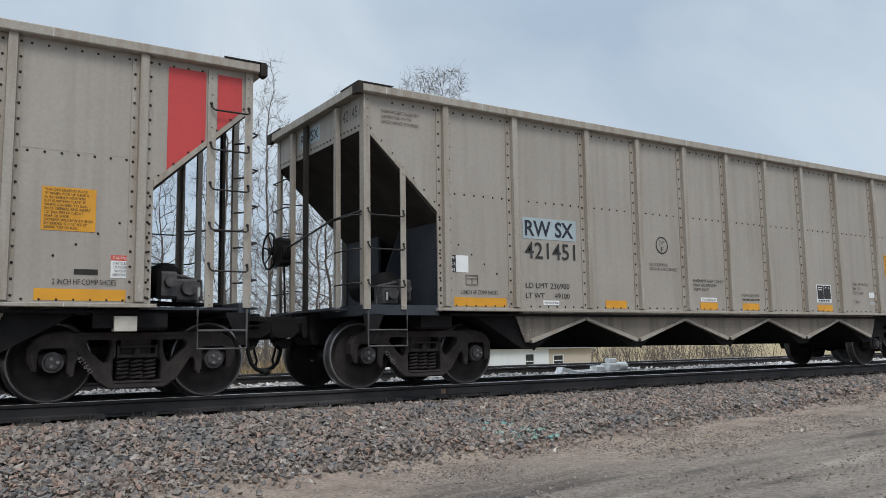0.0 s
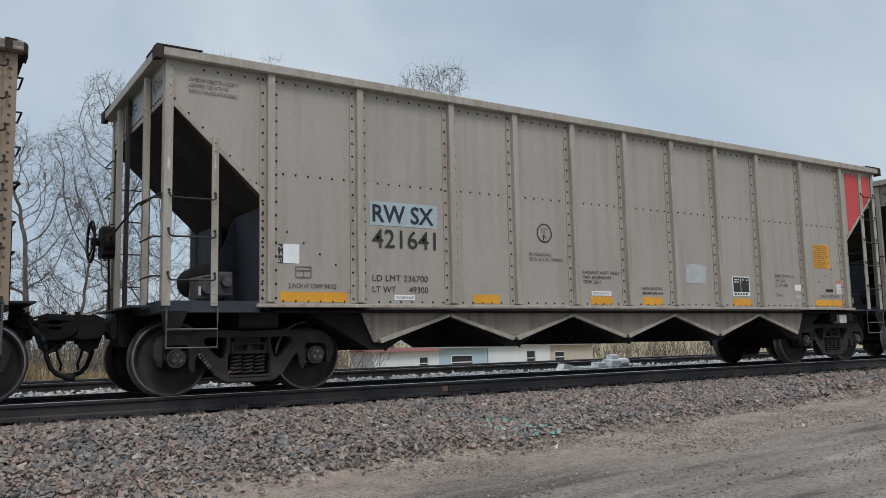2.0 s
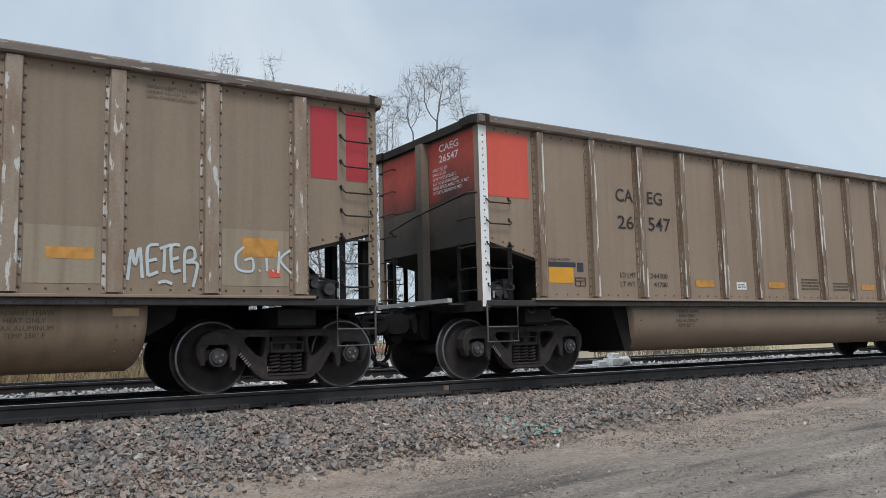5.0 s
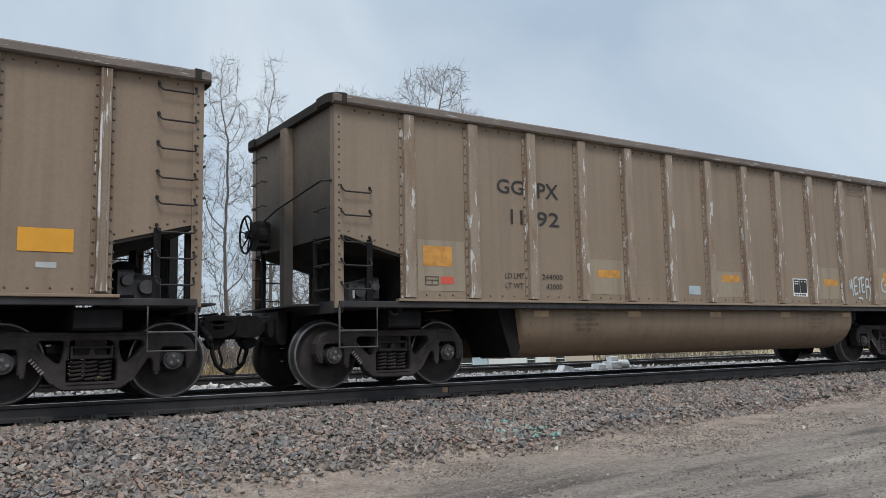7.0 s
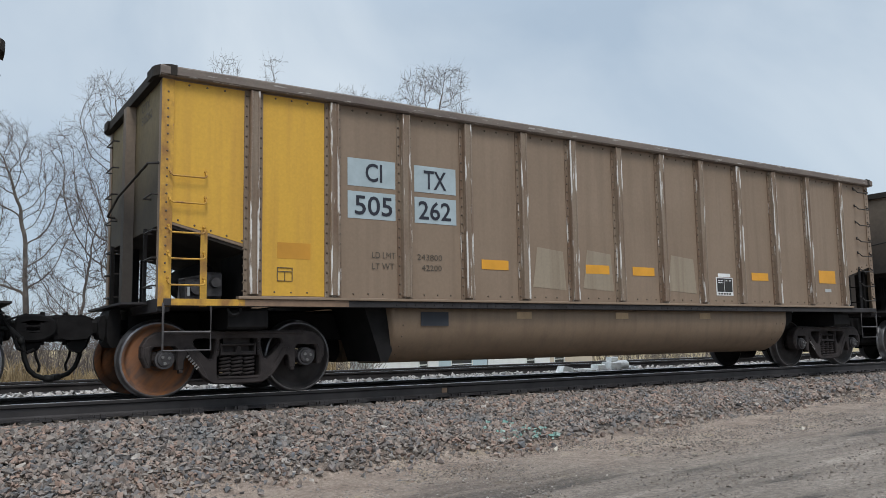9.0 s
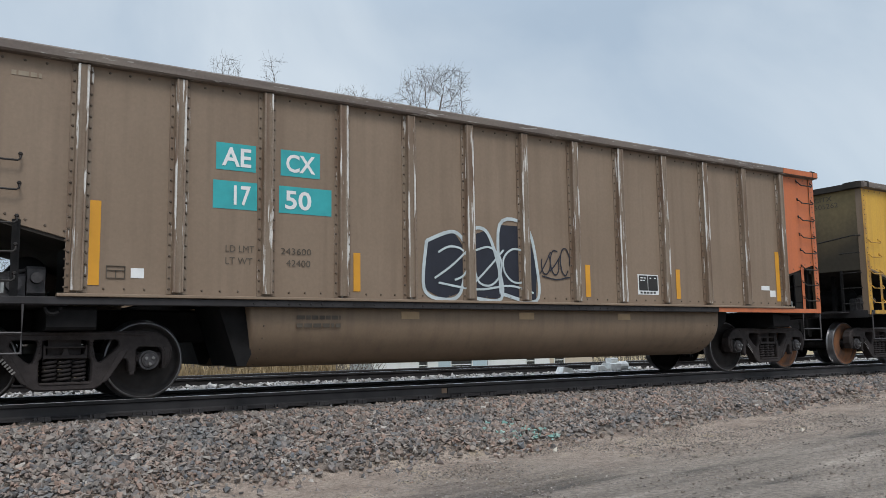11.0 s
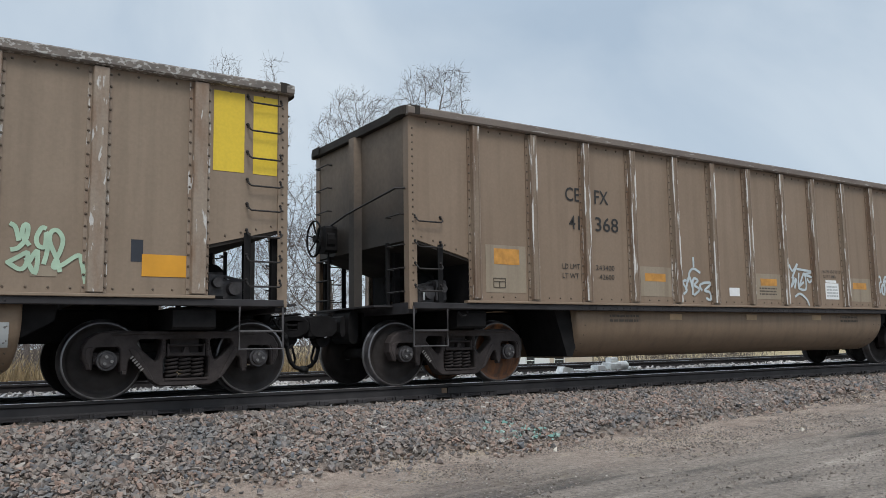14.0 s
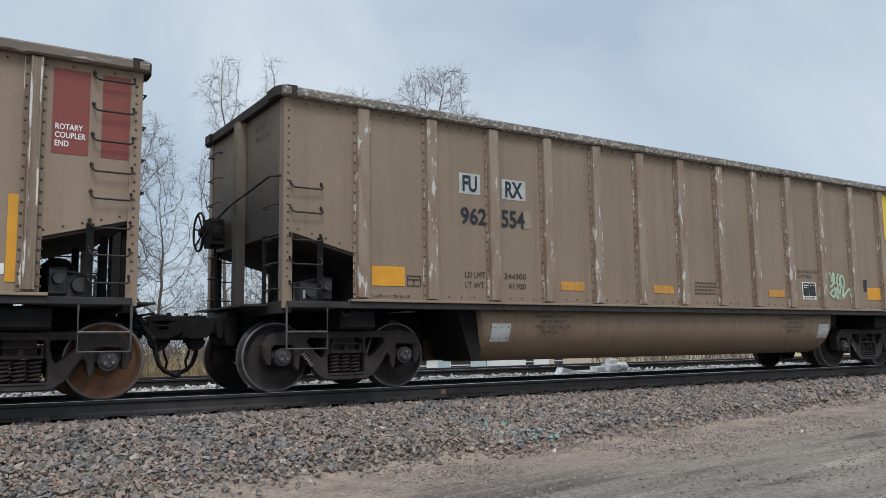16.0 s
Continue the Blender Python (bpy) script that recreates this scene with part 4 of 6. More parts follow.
COUPLER = coupler_mesh()
_h = [(7.45, -0.3, 0.86), (7.62, -0.3, 0.84), (7.74, -0.29, 0.72), (7.78, -0.27, 0.50), (7.83, -0.25, 0.37), (7.90, -0.23, 0.30), (8.0, -0.21, 0.26), (8.09, -0.2, 0.25)]
HOSE = smooth(Shape().tube(_h, 0.03, 8).tube([(8.0, -0.21, 0.26), (8.1, -0.2, 0.25)], 0.042, 8).tube([(7.72, -0.29, 0.74), (7.75, -0.285, 0.66)], 0.04, 8).mesh("air_hose", "hose"))
_s = Shape().tube([(7.45, -1.5, 0.98), (7.45, -0.5, 0.98), (7.5, -0.3, 0.92), (7.8, -0.12, 1.02)], 0.014, 6)
LEVER = _s.mesh("uncoupling_lever", "dark")


def grab(points, r=0.0115):
    return Shape().tube(points, r, 6)


def rung_x(car, x0, x1, y, z, out=-0.07):
    """A grab iron along the side, its feet bolted to the sheet."""
    s = grab([(x0, y, z + 0.055), (x0, y + out * 0.6, z + 0.055), (x0 + 0.005, y + out, z + 0.02), (x0 + 0.03, y + out - 0.005, z), (x1 - 0.03, y + out - 0.005, z), (x1 - 0.005, y + out, z + 0.02), (x1, y + out * 0.6, z + 0.055), (x1, y, z + 0.055)])
    for x in (x0, x1):
        s.rivet(x, y - 0.002, z + 0.085, 0.024)
    return part("grab_iron", s, "grab", car)


def sill_step(car, x0, x1, y, z0, z1, k):
    s = grab([(x0, y, z1), (x0, y, z0), (x1, y, z0), (x1, y, z1)], 0.015)
    s.tube([(x0, y, z0 + 0.21), (x1, y, z0 + 0.21)], 0.013, 6)
    for m in (Matrix(), MIRROR):
        part("sill_step", s, "worn_bar", car, "hanging bar step of worn steel", at=(TURN if k else Matrix()) @ m)


def brake_wheel(car, x, y, z, out):
    s = Shape()
    ring = [(x + out * 0.32, y + 0.28 * math.cos(a * math.pi / 12), z + 0.28 * math.sin(a * math.pi / 12)) for a in range(24)]
    s.tube(ring, 0.017, 6, True)
    for a in range(6):
        c, d = math.cos(a * math.pi / 3 + 0.3), math.sin(a * math.pi / 3 + 0.3)
        s.tube([(x + out * 0.27, y + 0.05 * c, z + 0.05 * d), (x + out * 0.32, y + 0.28 * c, z + 0.28 * d)], 0.012, 6)
    s.lathe([(0.0, 0.0), (0.0, 0.06), (out * 0.1, 0.06), (out * 0.1, 0.0)], "x", 12, (x + out * 0.22, y, z))
    w = part("brake_wheel", s, "dark", car, "black hand-brake wheel")
    b = Shape().box(min(x, x + out * 0.2), max(x, x + out * 0.2), y - 0.17, y + 0.17, z - 0.22, z + 0.2, 0.04)
    b.lathe([(0.0, 0.0), (0.0, 0.19), (out * 0.13, 0.19), (out * 0.15, 0.0)], "x", 16, (x + out * 0.05, y - 0.02, z - 0.02))
    part("gear_housing", b, "dark", w)
    part("brake_chain", Shape().tube([(x + out * 0.1, y - 0.05, z - 0.2), (x + out * 0.08, y - 0.05, 1.1)], 0.016, 5), "dark", w)


def air_gear(car, end):
    """Brake reservoir, control valve and pipes on the end platform."""
    s = Shape().lathe([(-0.55, 0.0), (-0.53, 0.1), (-0.45, 0.2), (0.45, 0.2), (0.53, 0.1), (0.55, 0.0)], "y", 20, (end * 6.55, -0.3, 1.44))
    part("air_reservoir", smooth(s.mesh("air_reservoir", "dark")), "dark", car, "black air reservoir tank")
    v = Shape().box(end * 6.72 - 0.12, end * 6.72 + 0.12, -1.1, -0.86, 1.14, 1.42, 0.03).box(end * 6.5 - 0.09, end * 6.5 + 0.09, -1.14, -0.9, 1.18, 1.5, 0.03)
    v.lathe([(-1.2, 0.0), (-1.2, 0.08), (-1.08, 0.09)], "y", 14, (end * 6.72, 0, 1.3))
    v.lathe([(-1.22, 0.0), (-1.22, 0.06), (-1.1, 0.07)], "y", 14, (end * 6.5, 0, 1.37))
    v.tube([(end * 6.9, -1.05, 1.16), (end * 6.9, -1.05, 1.4), (end * 6.6, -1.05, 1.46)], 0.022, 6)
    part("control_valve", v, "cap", car, "dusty brake control valve")
    part("valve_tag", Shape().box(end * 6.83 - 0.015, end * 6.83 + 0.015, -1.215, -1.205, 1.2, 1.31), "pale_grey", car, "pale metal tag")
    p = Shape().tube([(end * 7.2, -0.9, 1.12), (end * 6.2, -0.9, 1.12)], 0.03, 6).tube([(end * 7.1, -0.5, 1.13), (end * 6.3, -0.45, 1.18), (end * 6.2, 0.3, 1.3)], 0.02, 6)
    part("brake_pipe", p, "dark", car)


def coupler_set(car):
    for k in (0, 1):
        at = TURN if k else None
        c = part("coupler", COUPLER, "dark", car, "black knuckle coupler", at=at)
        part("air_hose", HOSE, "hose", c, "black rubber air hose")
        part("uncoupling_lever", LEVER, "dark", car, at=at)


# ---- round-bellied coal gondola ----
TOP = 3.84
POSTS = (-6.16, -5.10, -4.04, -3.02, -2.01, -1.04, -0.05, 0.95, 1.93, 2.95, 3.99, 5.05, 6.16)
GON_SIDE = [(-7.23, 3.74), (-7.23, 2.03), (-6.24, 1.775), (-6.24, 1.17), (6.24, 1.17), (6.24, 1.775), (7.23, 2.03), (7.23, 3.74)]


def post_mesh(z0, z1, mat, twin, rivets="rivet"):
    """Riveted hat-section post on the near side, its foot at x = 0; twin: with two raised edges, or "wide" with a broad face."""
    s = Shape()
    if twin == "wide":
        s.box(-0.13, 0.125, -1.533, -1.522, z0, z1)
        s.prism([(-0.092, -1.531), (-0.082, -1.59), (-0.074, -1.597), (0.074, -1.597), (0.082, -1.59), (0.092, -1.531)], "z", z0 + 0.01, z1 + 0.002)
        rows = ((-0.112, 19), (0.108, 19))
    elif twin:
        s.box(-0.115, 0.115, -1.533, -1.522, z0, z1)
        s.prism([(-0.066, -1.531), (-0.052, -1.594), (0.052, -1.594), (0.066, -1.531)], "z", z0 + 0.02, z1 + 0.002)
        s.slot = 2
        for e in (-0.047, 0.047):
            s.prism([(e - 0.014, -1.5935), (e - 0.008, -1.606), (e + 0.008, -1.606), (e + 0.014, -1.5935)], "z", z0 + 0.02, z1 + 0.001)
        rows = ((-0.09, 20), (0.09, 20))
    else:
        s.box(-0.125, 0.105, -1.533, -1.522, z0, z1)
        s.prism([(-0.05, -1.531), (-0.045, -1.60), (0.045, -1.60), (0.06, -1.531)], "z", z0 + 0.01, z1 + 0.002)
        rows = ((-0.092, 17), (0.083, 17))
    s.slot = 1
    for x, n in rows:
        for i in range(n):
            s.rivet(x, -1.533, z0 + 0.06 + (z1 - z0 - 0.12) * i / (n - 1), 0.0165)
    return s.mesh("side_post", mat, rivets, "post_edge")


GON_POST = post_mesh(1.195, 3.70, "tan_post", True, "rivet_tan")
GON_POST_WIDE = post_mesh(1.195, 3.70, "post_chipped", "wide", "rivet_tan")


def gondola(paint):
    car = thing("coal_gondola", "taupe steel coal gondola with a rounded belly on rails", "railway car", "cars of the coal train")
    out = Shape().prism(GON_SIDE, "y", -1.52, -1.50)
    out_me = out.mesh("side_sheet", paint)
    r = Shape()
    for i in range(66):
        x = -6.95 + 13.9 * i / 65
        if min(abs(x - p) for p in POSTS) > 0.16:
            r.rivet(x, -1.52, 3.665, 0.017)
            if abs(x) < 6.0:
                r.rivet(x, -1.52, 1.245, 0.015)
    for end in (-1, 1):
        for i in range(24):
            if i > 1:
                r.rivet(end * 7.19, -1.533, 1.25 + 0.1 * i, 0.018)
        for i in range(5):
            r.rivet(end * (7.05 - 0.19 * i), -1.52, 2.05 - 0.049 * i, 0.016)
        for i in range(6):
            r.rivet(end * 6.28, -1.533, 1.25 + 0.1 * i, 0.014)
    riv_me = r.mesh("side_rivets", "rivet_tan")
    c = Shape().box(-7.3, 7.3, -1.635, -1.49, 3.715, TOP, 0.02)
    chord_me = c.mesh("top_chord", "chord")
    ledge = Shape().box(-6.35, 6.35, -1.60, -1.50, 1.15, 1.185, 0.006)
    ledge_me = ledge.mesh("side_sill", paint)
    girder = Shape().box(-7.2, 7.2, -1.57, -1.47, 1.065, 1.148, 0.008)
    for i in range(58):
        x = -4.2 + 8.4 * i / 57
        girder.rivet(x, -1.57, 1.105, 0.014)
    girder_me = girder.mesh("side_girder", "deck")
    corner = Shape().box(-7.255, -7.13, -1.535, -1.522, 1.06, 3.72).box(-7.255, -7.243, -1.522, -1.40, 1.06, 3.72)
    corner_me = corner.mesh("corner_post", paint)
    for k in (0, 1):
        at = TURN if k else None
        side = part("side_sheet", out_me, paint, car, "weathered taupe side sheet", at=at)
        tagged(part("side_rivets", riv_me, "rivet", side), kind="stuff")
        part("top_chord", chord_me, "chord", car, "worn top chord with chipped paint", at=at)
        part("side_sill", ledge_me, paint, car, at=at)
        part("side_girder", girder_me, "dark", car, at=at)
        for x in POSTS:
            part("side_post", GON_POST, "tan_post", car, "riveted post with chipped paint", at=pose(-x if k else x, 0, 0, 0, 0, 180 * k))
    for e in (0, 1):
        at = TURN if e else None
        part("end_sheet", Shape().box(-7.24, -7.22, -1.495, 1.495, 2.0, 3.76), "end_graded", car, "end sheet, darker towards the bottom", at=at)
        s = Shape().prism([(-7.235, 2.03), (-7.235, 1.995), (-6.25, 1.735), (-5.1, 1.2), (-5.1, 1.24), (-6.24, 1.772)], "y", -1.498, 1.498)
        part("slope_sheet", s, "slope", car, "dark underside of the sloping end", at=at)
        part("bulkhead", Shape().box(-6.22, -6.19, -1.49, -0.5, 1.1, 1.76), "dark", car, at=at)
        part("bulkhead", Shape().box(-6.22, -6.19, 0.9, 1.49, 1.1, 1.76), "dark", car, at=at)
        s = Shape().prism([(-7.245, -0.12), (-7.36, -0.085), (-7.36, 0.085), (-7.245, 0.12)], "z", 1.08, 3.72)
        part("end_post", s, "end_graded", car, "central end post, darker towards the bottom", at=at)
        s = Shape().box(-7.33, -7.18, -1.55, 1.55, 3.715, TOP - 0.005, 0.02)
        chord = part("end_chord", s, "slope", car, "dark end chord", at=at)
        for y in (-1, 1):
            g = [(-7.36 + 0.2 - 0.2 * math.cos(a), y * (1.44 + 0.2 * math.sin(a))) for a in (0.0, 0.3, 0.6, 0.9, 1.2, 1.5)] + [(-7.12, y * 1.642), (-7.12, y * 1.5), (-7.36, y * 1.2)]
            s = Shape().prism(g, "z", TOP - 0.115, TOP + 0.006)
            s.prism([(-7.16 + (p[0] + 7.16) * 0.86, y * 1.44 + (p[1] - y * 1.44) * 0.86) for p in g], "z", TOP + 0.006, TOP + 0.018)
            part("corner_gusset", s, "slope", chord)
        s = Shape().box(-7.26, -7.12, -1.5, 1.5, 1.0, 1.15, 0.015).box(-7.12, -6.2, -1.44, 1.44, 1.06, 1.09).box(-7.56, -7.27, -1.1, 1.1, 1.1, 1.125)
        part("end_sill", s, "deck", car, "dark end platform", at=at)
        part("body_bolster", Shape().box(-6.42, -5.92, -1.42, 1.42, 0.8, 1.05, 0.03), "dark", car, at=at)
        for flip in (False, True):
            m = (at or Matrix()) @ (Matrix.Diagonal((1, -1, 1, 1)) if flip else Matrix())
            part("corner_post", corner_me, paint, car, at=m)
        s = Shape().box(-6.79, -6.71, -1.53, -1.515, 1.06, 1.95)
        for m in (Matrix(), MIRROR):
            part("ladder_post", s, "dark", car, at=(at or Matrix()) @ m)
        for x, y in ((-7.15, 1.35), (-7.06, 0.58), (-6.92, -0.58)):
            part("platform_post", Shape().box(x - 0.04, x + 0.04, y - 0.04, y + 0.04, 1.1, 1.93), "dark", car, at=at)
        for y0, y1, z in ((0.95, 1.4, 3.5), (0.95, 1.4, 3.12), (0.95, 1.4, 2.74), (0.95, 1.4, 2.36), (-1.4, -1.0, 2.36)):
            part("grab_iron", grab([(-7.24, y0, z), (-7.32, y0, z), (-7.32, y1, z), (-7.24, y1, z)]), "grab", car, at=at)
        s = grab([(-7.24, -1.45, 2.72), (-7.36, -1.35, 2.72), (-7.4, 0.1, 2.55), (-7.36, 1.0, 2.42), (-7.24, 1.1, 2.42)], 0.016)
        part("handrail", s, "grab", car, "black bent handrail", at=at)
        for z in (1.3, 1.62, 1.94):
            for y0, y1 in ((0.95, 1.4), (-1.42, -1.0)):
                part("grab_iron", grab([(-7.2, y0, z), (-7.3, y0, z), (-7.3, y1, z), (-7.2, y1, z)]), "grab", car, at=at)
        for y in (-0.995, 0.955):
            part("ladder_post", Shape().box(-7.31, -7.27, y - 0.025, y + 0.025, 1.1, 2.0), "dark", car, at=at)
        sill_step(car, -7.2, -6.66, -1.55, 0.56, 1.1, e)
        s = Shape().tube([(-6.62 + 0.075 * math.cos(a * math.pi / 8), -1.5, 0.98 + 0.075 * math.sin(a * math.pi / 8)) for a in range(8, 17)], 0.02, 6)
        part("tow_loop", s, "dark", car, at=pose(0.25, 0, 0.06) if not e else TURN @ pose(0.25, 0, 0.06))
        air_gear(car, -1 if not e else 1)
    # grab irons on both sides: two at one corner, a full ladder at the other
    for k in (0, 1):
        y = -1.52
        for z in (2.56, 2.25):
            g = rung_x(car, -7.16, -6.74, y, z)
            g.matrix_basis = TURN if k else Matrix()
        for z in (1.9, 1.6, 1.3):
            g = rung_x(car, -7.16, -6.75, y - 0.01, z)
            g.matrix_basis = TURN if k else Matrix()
        for z in (3.55, 3.2, 2.86, 2.52, 2.22, 1.9, 1.6, 1.3):
            g = rung_x(car, 6.74, 7.16, y - 0.005, z)
            g.matrix_basis = TURN if k else Matrix()
    # belly: two long rounded tubs
    prof = [(-1.43, 1.14), (-1.43, 0.92)] + [(-0.83 - 0.6 * math.cos(a * math.pi / 20), 0.93 - 0.6 * math.sin(a * math.pi / 20)) for a in range(1, 11)] + [(-0.26, 0.33), (-0.26, 1.14)]
    tub = Shape()
    rings = [(-4.22, 1.0), (-4.12, 1.0), (-4.05, 0.995), (4.25, 0.995), (4.33, 0.985), (4.38, 0.95)]
    n = len(prof)
    verts = []
    for x, k in rings:
        for y, z in prof:
            verts.append((x + (0.12 * (1.14 - z) if x < -4.2 else -0.15 * (1.14 - z) ** 3 if x > 4.3 else 0), -0.83 + (y + 0.83) * k, 1.14 + (z - 1.14) * k))
    faces = [(i * n + j, i * n + (j + 1) % n, (i + 1) * n + (j + 1) % n, (i + 1) * n + j) for i in range(len(rings) - 1) for j in range(n)]
    faces += [tuple(range(n))[::-1], tuple(range((len(rings) - 1) * n, len(rings) * n))]
    tub.add(verts, faces)
    tub_me = smooth(tub.mesh("belly_tub", "belly"))
    for k in (0, 1):
        part("belly_tub", tub_me, "belly", car, "rounded sooty brown belly tub", at=Matrix.Diagonal((1, -1, 1, 1)) if k else None)
        r = Shape()
        for x in (-4.02, 4.05, 4.24):
            for i in range(5):
                a = 0.15 + 0.26 * i
                r.rivet(x, -0.83 - 0.598 * math.cos(a), 0.93 - 0.598 * math.sin(a), 0.013, (0, -math.cos(a), -math.sin(a)))
        tagged(part("tub_rivets", r, "rivet_tan", car, at=Matrix.Diagonal((1, -1, 1, 1)) if k else None), kind="stuff")
        s = Shape().prism([(-4.55, 1.1), (-4.225, 1.1), (-4.13, 0.5), (-4.2, 0.36), (-4.3, 0.36)], "y", -1.3, -0.3)
        part("tub_end", s, "dark", car, at=Matrix.Diagonal((1, -1, 1, 1)) if k else None)
        s = Shape().prism([(4.4, 1.12), (4.75, 1.12), (4.7, 0.9), (4.35, 0.7)], "y", -1.3, -0.3)
        part("tub_end", s, "dark", car, at=Matrix.Diagonal((1, -1, 1, 1)) if k else None)
    s = Shape().box(-7.3, 7.3, -0.22, 0.22, 0.66, 1.06, 0.02)
    part("centre_sill", s, "dark", car)
    part("floor", Shape().box(-5.1, 5.1, -1.49, 1.49, 1.15, 1.17), "dark", car, "dark floor plates")
    brake_wheel(car, -7.3, 0.78, 2.25, -1)
    coupler_set(car)
    return car


# ---- slope-ended hopper ----
HOP_TOP = 4.05
HOP_POSTS = (-6.08, -4.86, -3.42, -2.29, -1.16, -0.03, 1.08, 2.21, 3.37, 4.72, 6.06)
HOP_SIDE = [(-7.33, 3.94), (-7.33, 3.47), (-6.2, 2.42), (-6.2, 1.09), (6.2, 1.09), (6.2, 2.42), (7.33, 3.47), (7.33, 3.94)]
HOP_POST = post_mesh(1.10, 3.93, "alu_post", False)


def hopper():
    car = thing("coal_hopper", "pale grey aluminium coal hopper with sloping ends on rails", "railway car", "cars of the coal train")
    out_me = Shape().prism(HOP_SIDE, "y", -1.52, -1.50).mesh("side_sheet", "alu")
    r = Shape()
    for i in range(84):
        x = -6.9 + 13.8 * i / 83
        if min(abs(x - p) for p in HOP_POSTS) > 0.15:
            r.rivet(x, -1.52, 3.87, 0.0155)
            if abs(x) < 6.0:
                r.rivet(x, -1.52, 2.70, 0.0155)
                r.rivet(x, -1.52, 1.125, 0.0155)
    for end in (-1, 1):
        for i in range(7):
            r.rivet(end * (7.24 - 0.165 * i), -1.533, 3.475 - 0.153 * i, 0.0135)
        for i in range(4):
            r.rivet(end * (5.85 - 0.22 * i), -1.52, 1.98 - 0.13 * i, 0.0155)
            r.rivet(end * 7.29, -1.533, 3.5 + 0.12 * i, 0.0155)
        for i in range(12):
            r.rivet(end * 6.165, -1.533, 1.15 + 0.105 * i, 0.0155)
    r.slot = 1
    r.box(-6.0, 6.0, -1.5215, -1.5205, 2.725, 2.735)
    for end in (-1, 1):
        # flange strip along the slanting edge
        p = [(end * 7.33, 3.53), (end * 7.33, 3.465), (end * 6.2, 2.415), (end * 6.2, 2.50)]
        r.prism(p, "y", -1.532, -1.5205)
    riv_me = r.mesh("side_rivets", "rivet", "alu_post")
    chord_me = Shape().box(-7.4, 7.4, -1.64, -1.49, 3.935, HOP_TOP, 0.012).mesh("top_chord", "alu_post")
    ledge_me = Shape().box(-6.25, 6.25, -1.60, -1.49, 1.045, 1.088, 0.006).mesh("side_sill", "alu_post")
    corner_me = Shape().prism([(-7.35, -1.545), (-7.255, -1.545), (-7.255, -1.535), (-7.335, -1.535), (-7.335, -1.42), (-7.35, -1.42)], "z", 1.06, 3.935).mesh("corner_post", "alu_post")
    hop = Shape()
    hop.slot = 0
    tips, peaks = (-2.27, 0.0, 2.27), (-3.4, -1.135, 1.135, 3.4)
    for t in tips:
        hop.prism([(t - 1.13, 0.955), (t + 1.13, 0.955), (t + 0.07, 0.6), (t - 0.07, 0.6)], "y", -1.40, -1.38)
    for e in (-1, 1):
        hop.prism([(e * 3.42, 0.955), (e * 4.75, 0.955), (e * 4.72, 0.86), (e * 4.6, 0.6), (e * 4.5, 0.6)], "y", -1.40, -1.38)
    hop.box(-4.76, 4.76, -1.40, -1.37, 0.953, 1.045)
    hop.slot = 1
    for t in tips:
        for d in (-1, 1):
            hop.prism([(t + d * 0.05, 0.585), (t + d * 1.13, 0.93), (t + d * 1.13, 0.972), (t + d * 0.02, 0.64)], "y", -1.445, -1.385)
    for e in (-1, 1):
        hop.prism([(e * 4.5, 0.585), (e * 3.42, 0.93), (e * 3.42, 0.972), (e * 4.53, 0.64)], "y", -1.445, -1.385)
        for i in range(3):
            hop.rivet(e * 4.68 - e * 0.02 * i, -1.40, 0.9 - 0.09 * i, 0.012)
    for t in tips + (-4.55, 4.55):
        hop.rivet(t, -1.40, 0.7, 0.012)
        hop.rivet(t * 0.99, -1.40, 0.78, 0.012)
    hop_me = hop.mesh("hopper_skirt", "alu_dirty", "alu_post")
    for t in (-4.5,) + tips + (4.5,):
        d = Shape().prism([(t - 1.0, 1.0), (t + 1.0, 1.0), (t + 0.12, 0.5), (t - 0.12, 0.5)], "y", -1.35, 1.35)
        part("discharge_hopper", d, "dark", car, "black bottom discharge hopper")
    for p in peaks:
        d = Shape().tube([(p - 0.98, -1.3, 0.5), (p - 0.9, -1.3, 0.56), (p - 0.86, -1.3, 0.9)], 0.03, 6)
        part("door_lever", d, "dark", car)
    for k in (0, 1):
        at = TURN if k else None
        side = part("side_sheet", out_me, "alu", car, "weathered pale aluminium side sheet", at=at)
        tagged(part("side_rivets", riv_me, "rivet", side), kind="stuff")
        part("top_chord", chord_me, "alu_post", car, at=at)
        part("side_sill", ledge_me, "alu_post", car, at=at)
        part("train_pipe", Shape().tube([(-6.0, -1.47, 1.0), (6.0, -1.47, 1.0)], 0.022, 6), "dark", car, at=at)
        part("hopper_skirt", hop_me, "alu", car, "saw-toothed aluminium hopper skirt", at=at)
        for x in HOP_POSTS:
            part("side_post", HOP_POST, "alu_post", car, at=pose(-x if k else x, 0, 0, 0, 0, 180 * k))
    for e in (0, 1):
        at = TURN if e else None
        part("end_sheet", Shape().box(-7.34, -7.32, -1.5, 1.5, 3.46, 3.94), "alu", car, "pale upper end sheet", at=at)
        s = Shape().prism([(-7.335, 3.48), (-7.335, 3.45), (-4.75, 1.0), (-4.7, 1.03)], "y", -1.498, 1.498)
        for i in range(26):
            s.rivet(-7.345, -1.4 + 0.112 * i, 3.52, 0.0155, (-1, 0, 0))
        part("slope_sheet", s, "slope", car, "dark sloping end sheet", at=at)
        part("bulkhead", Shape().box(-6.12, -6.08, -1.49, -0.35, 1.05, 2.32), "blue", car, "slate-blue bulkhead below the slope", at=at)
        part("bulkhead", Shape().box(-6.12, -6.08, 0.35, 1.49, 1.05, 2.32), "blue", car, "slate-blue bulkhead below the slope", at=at)
